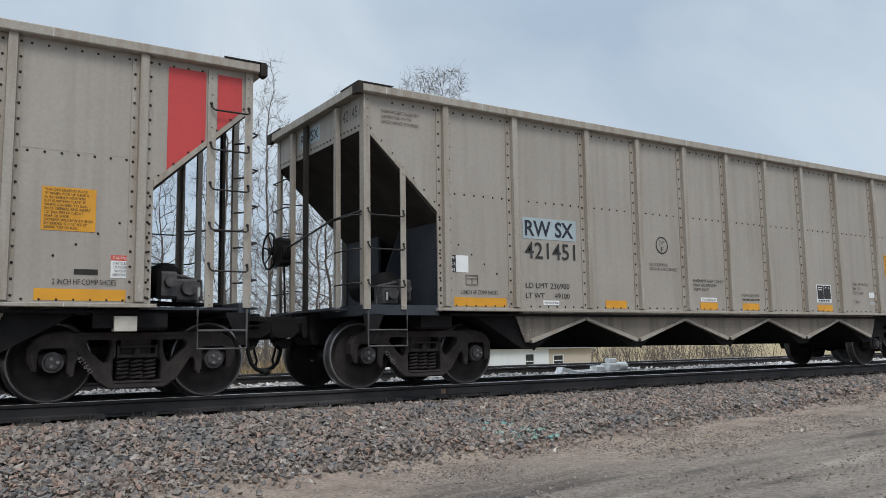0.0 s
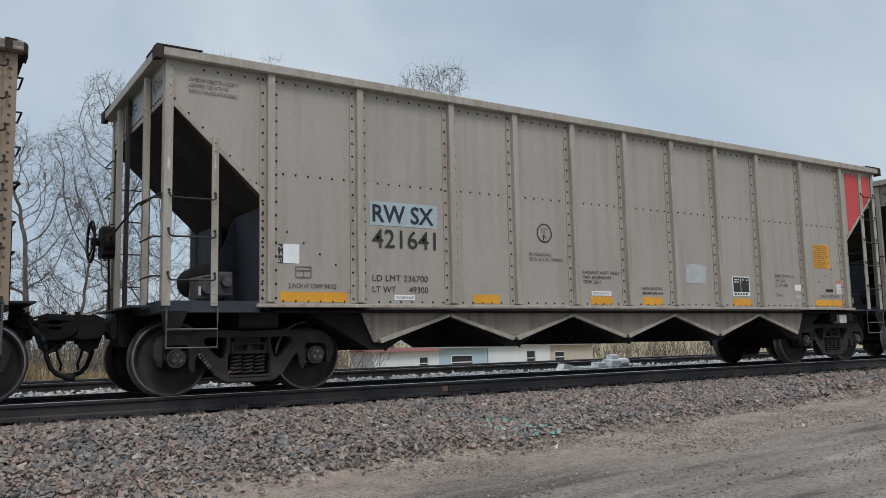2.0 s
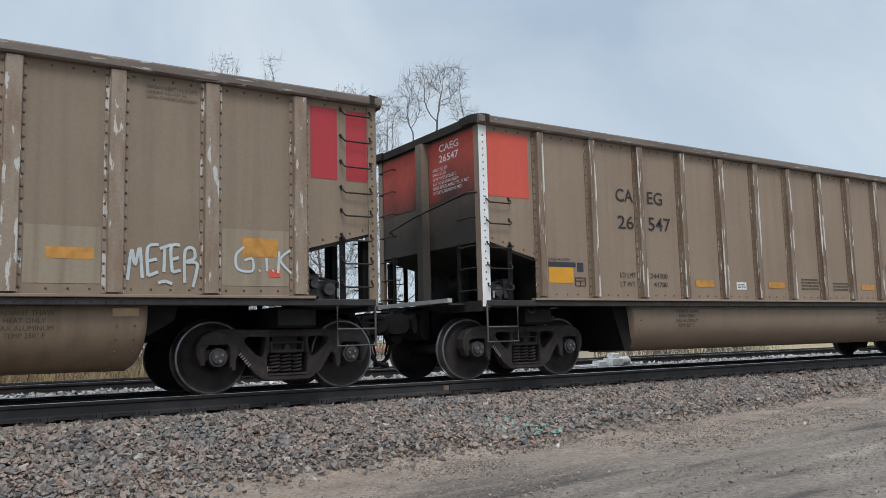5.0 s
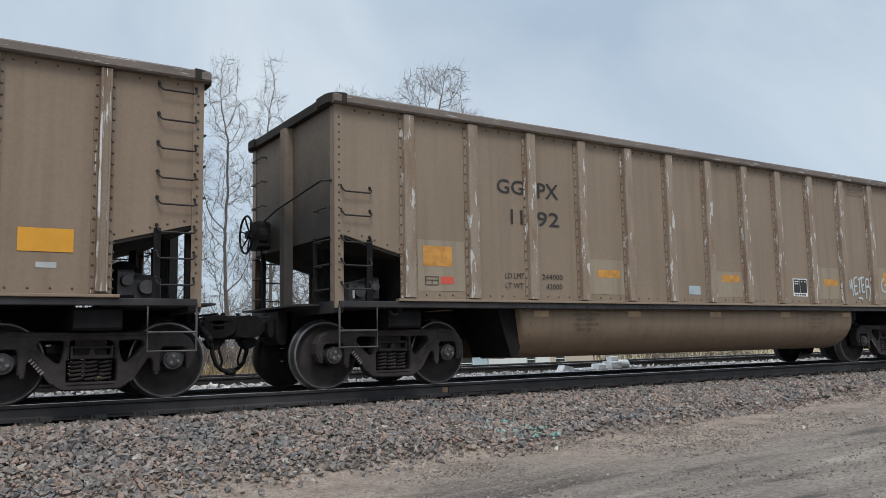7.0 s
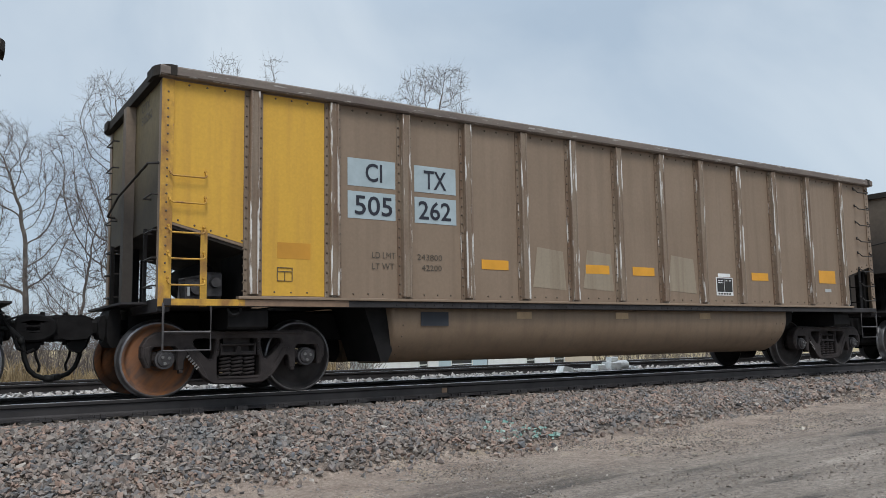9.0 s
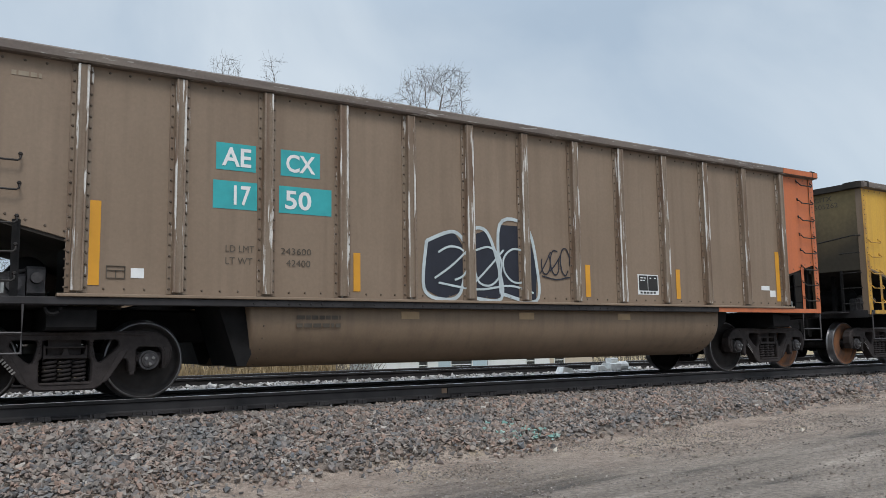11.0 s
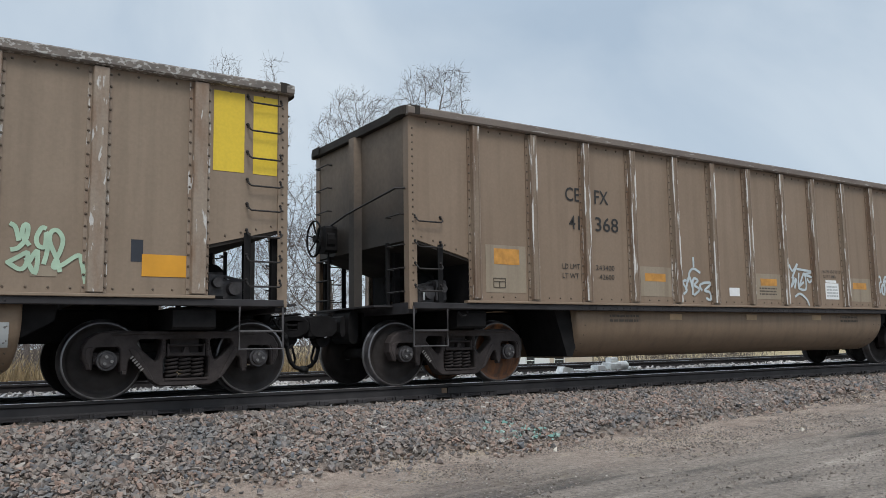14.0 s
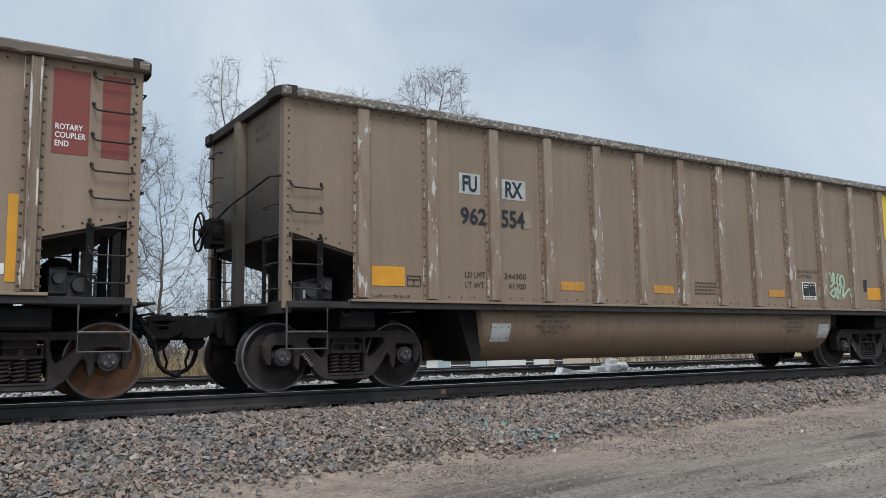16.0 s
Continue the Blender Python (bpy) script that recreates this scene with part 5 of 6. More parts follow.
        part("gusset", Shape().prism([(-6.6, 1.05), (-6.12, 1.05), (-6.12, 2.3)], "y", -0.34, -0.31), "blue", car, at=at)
        for y in (-0.8, 0.8):
            s = Shape().prism([(-7.35, y - 0.04), (-7.42, y - 0.04), (-7.42, y + 0.04), (-7.35, y + 0.04)], "z", 1.05, 3.9)
            for i in range(4):
                s.rivet(-7.42, y, 3.5 + 0.1 * i, 0.0155, (-1, 0, 0))
            part("end_post", s, "alu_post", car, at=at)
        part("brake_mast", Shape().box(-7.40, -7.36, 0.24, 0.36, 1.1, 3.9), "slope", car, "dark brake mast", at=at)
        s = Shape().box(-7.47, -7.33, -1.56, 1.56, 3.935, HOP_TOP - 0.004, 0.012)
        chord = part("end_chord", s, "alu_post", car, at=at)
        for y in (-1, 1):
            part("corner_gusset", Shape().prism([(-7.48, y * 1.65), (-6.95, y * 1.65), (-7.1, y * 1.45), (-7.48, y * 1.1)], "z", HOP_TOP, HOP_TOP + 0.014), "slope", chord, "black corner gusset")
            part("corner_cap", Shape().prism([(-7.495, y * 1.65), (-7.41, y * 1.65), (-7.41, y * 1.56), (-7.475, y * 1.5), (-7.495, y * 1.5)], "z", 3.9, HOP_TOP), "slope", chord, "black corner cap")
        s = Shape().box(-7.36, -7.22, -1.5, 1.5, 0.98, 1.12, 0.015).box(-7.22, -6.1, -1.46, 1.46, 1.03, 1.06).box(-7.6, -7.37, -1.1, 1.1, 1.06, 1.085)
        s.box(-7.34, -6.2, -1.53, -1.46, 0.985, 1.12)
        part("end_sill", s, "blue", car, "slate-blue end platform", at=at)
        part("body_bolster", Shape().box(-6.42, -5.92, -1.42, 1.42, 0.8, 1.02, 0.03), "dark", car, at=at)
        for y in (-1, 1):
            part("corner_post", corner_me, "alu_post", car, at=(at or Matrix()) if y < 0 else (at or Matrix()) @ Matrix.Diagonal((1, -1, 1, 1)))
        s = Shape().box(-6.795, -6.715, -1.545, -1.525, 1.06, 3.06)
        for z in (1.1, 1.2, 2.9, 3.0):
            s.rivet(-6.755, -1.545, z, 0.014)
        part("ladder_post", s, "alu_post", car, at=at)
        s = Shape().box(-6.9, -6.8, -1.545, -1.525, 1.06, 3.9)
        for z in (1.1, 1.2, 3.2, 3.6, 3.8):
            s.rivet(-6.85, -1.545, z, 0.014)
        part("ladder_post", s, "alu_post", car, "tall aluminium ladder post", at=(at or Matrix()) @ MIRROR)
        for z in (1.4, 1.85, 2.3, 2.75, 3.2):
            part("grab_iron", grab([(-7.36, 1.5, z), (-7.45, 1.45, z), (-7.45, 0.95, z), (-7.36, 0.85, z)]), "grab", car, at=at)
            if z < 2.5:
                part("grab_iron", grab([(-7.36, -1.5, z), (-7.45, -1.45, z), (-7.45, -0.85, z), (-7.43, -0.82, z)]), "grab", car, at=at)
        part("handrail", grab([(-7.36, -1.48, 2.35), (-7.5, -0.9, 2.3), (-7.5, 0.6, 2.1), (-7.42, 1.2, 2.05)], 0.015), "grab", car, "black bent handrail", at=at)
        sill_step(car, -7.3, -6.72, -1.56, 0.58, 1.04, e)
        s = Shape().prism([(-7.36, 1.0), (-7.05, 1.0), (-7.22, 0.62), (-7.28, 0.62)], "y", -1.53, -1.515)
        for m in (Matrix(), MIRROR):
            part("step_bracket", s, "dark", car, at=(at or Matrix()) @ m)
        air_gear(car, -1 if not e else 1)
    for k in (0, 1):
        for z in (1.35, 1.85, 2.3):
            g = rung_x(car, -7.29, -6.755, -1.535, z, -0.05)
            g.matrix_basis = TURN if k else Matrix()
        for z in (3.4, 2.92, 2.44, 1.96, 1.48):
            g = rung_x(car, 6.84, 7.3, -1.54, z, -0.05)
            g.matrix_basis = TURN if k else Matrix()
    for k in (0, 1):
        shoe = part("pickup_shoe", Shape().box(5.83, 6.07, -1.5, -1.36, 0.785, 0.955, 0.006), "bright_metal", car, "bright metal pick-up shoe block", at=TURN if k else None)
        part("shoe_bracket", Shape().box(5.62, 5.83, -1.44, -1.38, 0.82, 1.03, 0.01).box(5.7, 6.1, -1.42, -1.3, 0.955, 1.04), "dark", shoe, "black bracket")
    part("centre_sill", Shape().box(-7.4, 7.4, -0.22, 0.22, 0.62, 1.0, 0.02), "dark", car)
    brake_wheel(car, -7.38, 0.95, 2.05, -1)
    coupler_set(car)
    return car


# ---- lettering and paint on the cars ----
def panel(car, x0, x1, z0, z1, mat, lay=1, name="painted_panel", label="", side_y=-1.52):
    """A flat patch of paint or vinyl on the side sheet; lay: how many coats lie under it."""
    y = side_y - 0.002 - 0.0025 * lay
    return part(name, Shape().box(x0, x1, y, y + 0.0022, z0, z1), mat, car, label)


def patch(car, outline, mat, lay=1, name="painted_panel", label=""):
    y = -1.522 - 0.0025 * lay
    return part(name, Shape().prism(outline, "y", y, y + 0.0022), mat, car, label)


def letters(text, x0, x1, z0, z1, bold=0.0):
    """Flat lettering meshed to fill the given box: vertices in (x, z)."""
    cu = bpy.data.curves.new("lettering", "FONT")
    cu.body, cu.size, cu.resolution_u, cu.offset = text, 1.0, 3, bold
    cu.space_line = 1.05
    if text.count("\n") == 3:
        cu.align_x = "CENTER"
    ob = new("lettering", cu)
    me = bpy.data.meshes.new_from_object(ob.evaluated_get(bpy.context.evaluated_depsgraph_get()))
    bpy.data.objects.remove(ob)
    bpy.data.curves.remove(cu)
    v = np.array([p.co for p in me.vertices])
    lo, hi = v.min(0), v.max(0)
    x = x0 + (v[:, 0] - lo[0]) / (hi[0] - lo[0]) * (x1 - x0)
    z = z0 + (v[:, 1] - lo[1]) / (hi[1] - lo[1]) * (z1 - z0)
    return me, x, z


def write(car, text, x0, x1, z0, z1, mat, lay=3, bold=0.0, side_y=-1.52):
    me, x, z = letters(text, x0, x1, z0, z1, bold)
    y = side_y - 0.002 - 0.0025 * lay
    me.vertices.foreach_set("co", np.stack([x, np.full(len(x), y), z], 1).astype(np.float32).ravel())
    me.materials.clear()
    me.materials.append(M[mat])
    return part("lettering", me, mat, car)


def write_end(car, text, y0, y1, z0, z1, mat, x=-7.245, bold=0.0):
    """Lettering on the rear end; y0 is where the line begins, y1 < y0 where it ends."""
    me, y, z = letters(text, y0, y1, z0, z1, bold)
    me.vertices.foreach_set("co", np.stack([np.full(len(y), x), y, z], 1).astype(np.float32).ravel())
    me.materials.clear()
    me.materials.append(M[mat])
    return part("lettering", me, mat, car)


def bars(car, x0, x1, z0, z1, rows, mat, lay=2, seed=0, side_y=-1.52):
    """Small print that cannot be read: plain bars."""
    rng = random.Random(seed + int(100 * (x0 + z0)))
    s = Shape()
    y = side_y - 0.002 - 0.0025 * lay
    h = (z1 - z0) / rows
    for i in range(rows):
        x, zb = x0, z1 - (i + 0.8) * h
        while x < x1 - 0.01:
            w = min(rng.uniform(0.03, 0.11), x1 - x)
            s.box(x, x + w, y, y + 0.002, zb, zb + h * 0.5)
            x += w + 0.02
    return tagged(part("small_print", s, mat, car), kind="stuff")


def outline_box(car, x0, x1, z0, z1, mat="faint"):
    s = Shape()
    e = 0.008
    y0, y1 = -1.534, -1.521
    s.box(x0, x1, y0, y1, z0, z0 + e).box(x0, x1, y0, y1, z1 - e, z1).box(x0, x0 + e, y0, y1, z0 + e, z1 - e).box(x1 - e, x1, y0, y1, z0 + e, z1 - e)
    s.box((x0 + x1) / 2 - e / 2, (x0 + x1) / 2 + e / 2, y0, y1, z0 + e, z1 - 0.05).box(x0 + e, x1 - e, y0, y1, z1 - 0.055, z1 - 0.047)
    return part("card_holder", s, mat, car)


def test_label(car, x0, x1, z0, z1, head=True):
    """Black and white brake-test stencil plate."""
    p = panel(car, x0, x1, z0, z1, "white", 1, "test_plate", "black and white stencilled test plate")
    w, h = x1 - x0, z1 - z0
    for a, b, c, d in ((0.05, 0.46, 0.2, 0.95), (0.49, 0.95, 0.2, 0.95)):
        part("black_field", Shape().box(x0 + a * w, x0 + b * w, -1.5295, -1.5275, z0 + c * h, z0 + d * h), "black", p)
    s = Shape()
    for a, b, c, d in ((0.11, 0.24, 0.80, 0.85), (0.27, 0.38, 0.80, 0.85), (0.11, 0.21, 0.68, 0.73), (0.24, 0.34, 0.68, 0.73), (0.56, 0.64, 0.80, 0.85), (0.78, 0.86, 0.80, 0.85)):
        s.box(x0 + a * w, x0 + b * w, -1.532, -1.530, z0 + c * h, z0 + d * h)
    tagged(part("white_print", s, "white", p), kind="stuff")
    s = Shape()
    for i in range(5):
        s.box(x0 + (0.1 + 0.16 * i) * w, x0 + (0.2 + 0.16 * i) * w, -1.5295, -1.5275, z0 + 0.05 * h, z0 + 0.14 * h)
    tagged(part("black_print", s, "black", p), kind="stuff")


def stroke(shape, pts, w, y):
    """A flat spray-can line through the points (x, z)."""
    fine = []
    for i in range(len(pts) - 1):
        p0, p1, p2, p3 = pts[max(i - 1, 0)], pts[i], pts[i + 1], pts[min(i + 2, len(pts) - 1)]
        for k in range(6):
            t = k / 6
            fine.append(tuple(0.5 * (2 * p1[j] + (p2[j] - p0[j]) * t + (2 * p0[j] - 5 * p1[j] + 4 * p2[j] - p3[j]) * t * t + (3 * p1[j] - p0[j] - 3 * p2[j] + p3[j]) * t ** 3) for j in (0, 1)))
    fine.append(pts[-1])
    verts, n = [], len(fine)
    for i, p in enumerate(fine):
        a, b = fine[max(i - 1, 0)], fine[min(i + 1, n - 1)]
        d = math.hypot(b[0] - a[0], b[1] - a[1]) or 1
        nx, nz = -(b[1] - a[1]) / d * w / 2, (b[0] - a[0]) / d * w / 2
        yi = y - 0.00003 * i
        verts += [(p[0] - nx, yi, p[1] - nz), (p[0] + nx, yi, p[1] + nz)]
    shape.add(verts, [(2 * i, 2 * i + 2, 2 * i + 3, 2 * i + 1) for i in range(n - 1)])


def spray(car, strokes, x0, x1, z0, z1, w, mat, lay=3, label="sprayed graffiti"):
    """Graffiti lines given on a unit square."""
    s = Shape()
    for k, st in enumerate(strokes):
        stroke(s, [(x0 + (x1 - x0) * a, z0 + (z1 - z0) * b) for a, b in st], w, -1.5225 - 0.0025 * lay - 0.0004 * k)
    return part("graffiti", s, mat, car, label)


def scrawl(n, seed):
    """Loopy tag strokes on a unit square, one curl after another."""
    rng = random.Random(seed)
    out = []
    for i in range(n):
        cx, cz = (i + 0.5) / n, 0.55 + rng.uniform(-0.08, 0.08)
        rx, rz = 0.55 / n, rng.uniform(0.28, 0.42)
        a0, turn = rng.uniform(0, 6.28), rng.choice((-1, 1)) * rng.uniform(3.8, 5.6)
        out.append([(cx + rx * math.cos(a0 + turn * j / 6) * (1 - 0.05 * j), cz + rz * math.sin(a0 + turn * j / 6)) for j in range(7)])
        if rng.random() < 0.6:
            out.append([(cx - rx, cz - rz * rng.uniform(0.6, 1.2)), (cx, cz + rz * rng.uniform(-0.2, 0.3)), (cx + rx, cz + rz * rng.uniform(0.5, 1.1))])
    out.append([(0.02, 0.16), (0.4, 0.06), (0.75, 0.14), (1.0, 0.02)])
    return out


TAPE = "amber reflective tape strip"


def reflectors(car, spots, z0, z1):
    for x in spots:
        panel(car, x, x + 0.48, z0, z1, "amber_faded", 2, "reflector", TAPE)


def hopper_marks(car, number, weights, front_patch):
    panel(car, -4.70, -3.65, 2.14, 2.46, "pale_blue", 1, "mark_plate", "pale blue plate behind the letters")
    write(car, "RW SX", -4.66, -3.71, 2.18, 2.42, "navy", bold=0.02)
    write(car, number, -4.67, -3.68, 1.84, 2.09, "black", bold=0.008)
    write(car, "LD LMT " + weights[0], -4.67, -3.82, 1.40, 1.48, "black")
    write(car, "LT WT      " + weights[1], -4.67, -3.82, 1.25, 1.33, "black")
    panel(car, -4.34, -4.03, 1.15, 1.22, "white", 1, "notice", "white notice strip")
    write(car, "STAND CLEAR OF DOORS", -4.32, -4.05, 1.17, 1.20, "black")
    for x0, x1 in ((-5.94, -5.03), (-3.07, -2.61), (-0.84, -0.38), (0.30, 0.77), (2.57, 3.07), (5.02, 5.94)):
        panel(car, x0, x1, 1.115, 1.24, "yellow_tape", 1, "reflector", TAPE)
    for x in (-5.83, 5.19):
        write(car, "2 INCH HF COMP SHOES", x, x + 0.64, 1.285, 1.345, "black")
    panel(car, -5.90, -5.69, 1.59, 1.83, "white", 1, "placard", "white inspection placard")
    panel(car, -5.985, -5.905, 1.59, 1.83, "black", 1, "placard", "black placard edge")
    for z, w in ((1.60, "BT"), (1.685, "LS"), (1.77, "PU")):
        write(car, w, -5.975, -5.915, z, z + 0.045, "white")
    outline_box(car, -5.74, -5.53, 1.42, 1.56, "alu_dirty")
    write(car, "OWNERSHIP SUBJECT TO A SECURITY\nAGREEMENT FILED WITH THE\nSURFACE TRANSPORTATION BOARD", -7.08, -6.48, 3.57, 3.76, "faint")
    ring = Shape()
    pts = [(-1.735 + 0.135 * math.cos(a * math.pi / 14), 2.185 + 0.135 * math.sin(a * math.pi / 14)) for a in range(29)]
    stroke(ring, pts, 0.02, -1.5245)
    part("stencil_ring", ring, "black", car)
    write(car, "EXCEEDS\nPLATE", -1.80, -1.67, 2.185, 2.265, "faint")
    write(car, "F", -1.765, -1.70, 2.08, 2.16, "black")
    write(car, "SEE PICKUP SHOE\nDECAL BL & AR CORNERS", -2.05, -1.40, 1.76, 1.88, "faint")
    write(car, "RADIANT HEAT ONLY\nMAX ALUMINUM\nTEMP 250 F", -1.0, -0.2, 1.44, 1.64, "black")
    panel(car, -0.82, -0.40, 1.255, 1.325, "white", 1, "notice", "white notice strip")
    write(car, "STAND CLEAR OF DOORS", -0.79, -0.43, 1.275, 1.305, "black")
    write(car, "THERMAL BOND PAINT", 0.27, 0.79, 1.36, 1.41, "faint")
    bars(car, 0.3, 0.78, 1.28, 1.34, 1, "faint")
    test_label(car, 2.57, 3.05, 1.29, 1.64)
    write(car, "EXW 10-9 H 13-6\nEW  10-6\nCU FT 4207\n\nIL 46-2", 3.82, 4.37, 1.29, 1.71, "faint")
    panel(car, 4.40, 4.65, 1.41, 1.52, "white", 1, "notice", "white notice strip")
    panel(car, 4.42, 4.62, 1.26, 1.33, "pale_grey", 1, "notice", "pale notice strip")
    if front_patch:
        patch(car, [(1.37, 1.50), (1.87, 1.49), (1.89, 1.79), (1.6, 1.83), (1.36, 1.80)], "pale_grey", 1, "painted_patch", "pale painted-over patch")
    panel(car, 5.06, 5.60, 1.86, 2.33, "yellow_tape", 1, "warning_placard", "yellow placard with black warning text")
    write(car, 'THIS CAR EXCEEDS PLATE\n"F" WHEN PICK UP SHOE IS\nIN EXTENDED POSITION\nBUT IS WITHIN PLATE "B"\nWHEN GAGGED. TO GAG\nSHOE, DEPRESS AND INSERT\n1/2" DIA. PIN IN LUG AT\nREAR OF SHOE.\nEXTREME WIDTH WITH SHOE\nEXTENDED IS 11\'-2" AT 32"\nABOVE TOP OF RAIL.', 5.085, 5.575, 1.88, 2.31, "black")
    panel(car, 5.77, 5.98, 1.37, 1.56, "white", 1, "caution_sticker", "red and white caution sticker")
    panel(car, 5.77, 5.98, 1.562, 1.62, "red", 1, "caution_sticker", "red caution heading")
    write(car, "CAUTION", 5.79, 5.96, 1.575, 1.607, "white")
    write(car, "STAY CLEAR\nOF DOORS\nWHEN IN\nOPERATION", 5.79, 5.96, 1.39, 1.545, "black")
    panel(car, 5.40, 5.64, 1.395, 1.455, "grab", 1, "card_holder", "grey metal tag")
    write(car, "NO\nHOOK", -5.03, -4.96, 1.22, 1.29, "faint", side_y=-1.535)
    patch(car, [(6.34, 3.86), (6.78, 3.86), (6.78, 3.03), (6.34, 2.62)], "red_corner", 1, "painted_panel", "bright red painted corner")
    patch(car, [(6.92, 3.86), (7.22, 3.86), (7.22, 3.44), (6.92, 3.16)], "red_corner", 1, "painted_panel", "bright red painted corner")
    part("mark_plate", Shape().box(-7.344, -7.341, -0.12, 0.62, 3.62, 3.86), "pale_blue", car, "pale blue plate behind the letters")
    write_end(car, "RWSX", 0.58, -0.08, 3.66, 3.82, "navy", -7.347, 0.01)
    write_end(car, number, -0.9, -1.42, 3.66, 3.82, "faint", -7.345)
    for end in (-1, 1):
        mark = write(car, number, end * HALF - 0.62, end * HALF - 0.39, 0.0, 0.055, "stencil", side_y=-1.112)
        mark.matrix_basis = pose(end * HALF - 0.66, 0, 0.50, 0, 52, 0) @ pose(-(end * HALF - 0.62), 0, 0)


def gondola_weights(car, a, b, z, mat="black"):
    write(car, "LD LMT", -4.54, -4.19, z + 0.145, z + 0.225, mat)
    write(car, a, -3.85, -3.45, z + 0.145, z + 0.225, mat)
    write(car, "LT WT", -4.54, -4.21, z, z + 0.08, mat)
    write(car, b, -3.78, -3.46, z, z + 0.08, mat)


THAW = "RADIANT THAW\nHEAT ONLY\nMAX ALUMINUM\nTEMP 250° F"


def tub_y(z):
    """How far out the belly's skin lies at a height."""
    d = max(0.0, 0.93 - z) / 0.6
    return -0.83 - 0.6 * math.sqrt(max(0.0, 1 - d * d)) if d else -1.43


def belly_text(car, text, x0, x1, mat):
    me, x, z = letters(text, x0, x1, 0.725, 1.015)
    y = np.array([tub_y(v) - 0.005 for v in z])
    me.vertices.foreach_set("co", np.stack([x, y, z], 1).astype(np.float32).ravel())
    me.materials.clear()
    me.materials.append(M[mat])
    return part("lettering", me, mat, car)


def belly_plate(car, x0, x1, z0, z1, mat, name, label):
    """A thin plate bent round the belly, with bolts."""
    zs = [z0 + (z1 - z0) * i / 6 for i in range(7)]
    out = [(tub_y(z) - 0.008, z) for z in zs]
    s = Shape().prism(out + [(y + 0.014, z) for y, z in out[::-1]], "x", x0, x1)
    p = part(name, s, mat, car, label)
    for x in (x0 + 0.04, (x0 + x1) / 2, x1 - 0.04):
        for z in (z0 + 0.05, z1 - 0.05):
            part("bolt", Shape().rivet(x, tub_y(z) - 0.007, z, 0.014), "bolt", p)


def frame_number(car, mat="stencil"):
    """Illegible numerals stencilled on a truck's diagonal leg."""
    for end in (-1, 1):
        s = Shape()
        for i in range(6):
            s.box(-0.11 + 0.036 * i, -0.09 + 0.036 * i, -1.1165, -1.1145, -0.022, 0.022)
        part("stencil_bars", s, mat, car, at=pose(end * HALF - 0.56, 0, 0.41, 0, 50, 0))


def recolour(car, old, fresh):
    for o in car.children_recursive:
        for slot in o.material_slots:
            if slot.material == M[old]:
                slot.link = "OBJECT"
                slot.material = M[fresh]


gon = gondola("tan")
hop = hopper()
cars = [hop, copy_thing(hop, Matrix()), gon] + [copy_thing(gon, Matrix()) for _ in range(6)]
for i, car in enumerate(cars):
    car.matrix_basis = pose(CENTRES[i], YC, 0)
    running_gear(car, {4: (0,), 5: (3,), 6: (1,), 8: (3,)}.get(i, ()))

for car in (cars[2], cars[4]):
    for o in [o for o in car.children_recursive if o.name.split(".")[0] in ("brake_wheel", "gear_housing", "brake_chain")]:
        bpy.data.objects.remove(o)

for car in (cars[3], cars[7]):
    for o in car.children:
        if o.name.startswith("side_post"):
            o.data = GON_POST_WIDE

hopper_marks(cars[0], "421451", ("236900", "49100"), False)
hopper_marks(cars[1], "421641", ("236700", "49300"), True)

# golden taupe car with orange-red corner panels
c = tagged(cars[2], "golden taupe coal gondola with red panels and white corner post")
recolour(c, "tan", "tan_warm")
recolour(c, "belly", "tan_warm")
for t, x0, x1, z0, z1 in (("CA", -4.56, -4.17, 2.77, 2.98), ("EG", -3.84, -3.48, 2.77, 2.98), ("26", -4.54, -4.18, 2.32, 2.54), ("547", -3.84, -3.31, 2.32, 2.55)):
    write(c, t, x0, x1, z0, z1, "black", bold=0.008)
gondola_weights(c, "244300", "41700", 1.385)
panel(c, -7.10, -6.35, 2.67, 3.63, "red", 1, label="faded orange-red corner panel")
part("painted_panel", Shape().box(-7.2445, -7.2412, -1.38, -0.14, 2.72, 3.68), "red_graded", c, "orange-red end panel, darker towards the bottom")
part("painted_panel", Shape().box(-7.2445, -7.2412, 0.14, 1.38, 2.72, 3.68), "red_graded", c, "orange-red end panel, darker towards the bottom")
write_end(c, "CAEG\n26547", -0.45, -1.0, 3.34, 3.62, "white", -7.247, 0.01)
write_end(c, "SPRG 7 OC D5\nSPRG 5 IC D5\n36 IN WHEELS CLASS C\nAAR NO 24 BRAKE BEAM\nMINER SIDE BEARING TCC IV 45LT\nROTARY CPLR FRONT END", -0.25, -1.25, 2.86, 3.27, "white", -7.247)
part("corner_plate", Shape().box(-7.262, -7.12, -1.541, -1.5365, 1.06, 3.70), "white", c, "white-painted corner post")
panel(c, -6.02, -5.53, 1.42, 1.66, "yellow_tape", 1, "reflector", TAPE)
part("crossover_board", Shape().box(-7.64, -7.565, -1.2, 1.15, 1.13, 1.19, 0.006), "pale_grey", c, "pale metal crossover board")
panel(c, -6.02, -5.48, 1.665, 1.74, "blue", 1, "painted_strip", "dark blue-grey strip")
panel(c, -5.45, -5.32, 1.60, 1.74, "blue", 1, "painted_strip", "dark blue-grey square")
write(c, "2 INCH HF COMP", -6.02, -5.6, 1.755, 1.80, "black")
outline_box(c, -5.50, -5.29, 1.38, 1.51)
reflectors(c, (-2.76, -0.76, 2.28), 1.405, 1.52)
panel(c, 5.53, 6.04, 1.39, 1.62, "yellow_tape", 1, "reflector", TAPE)
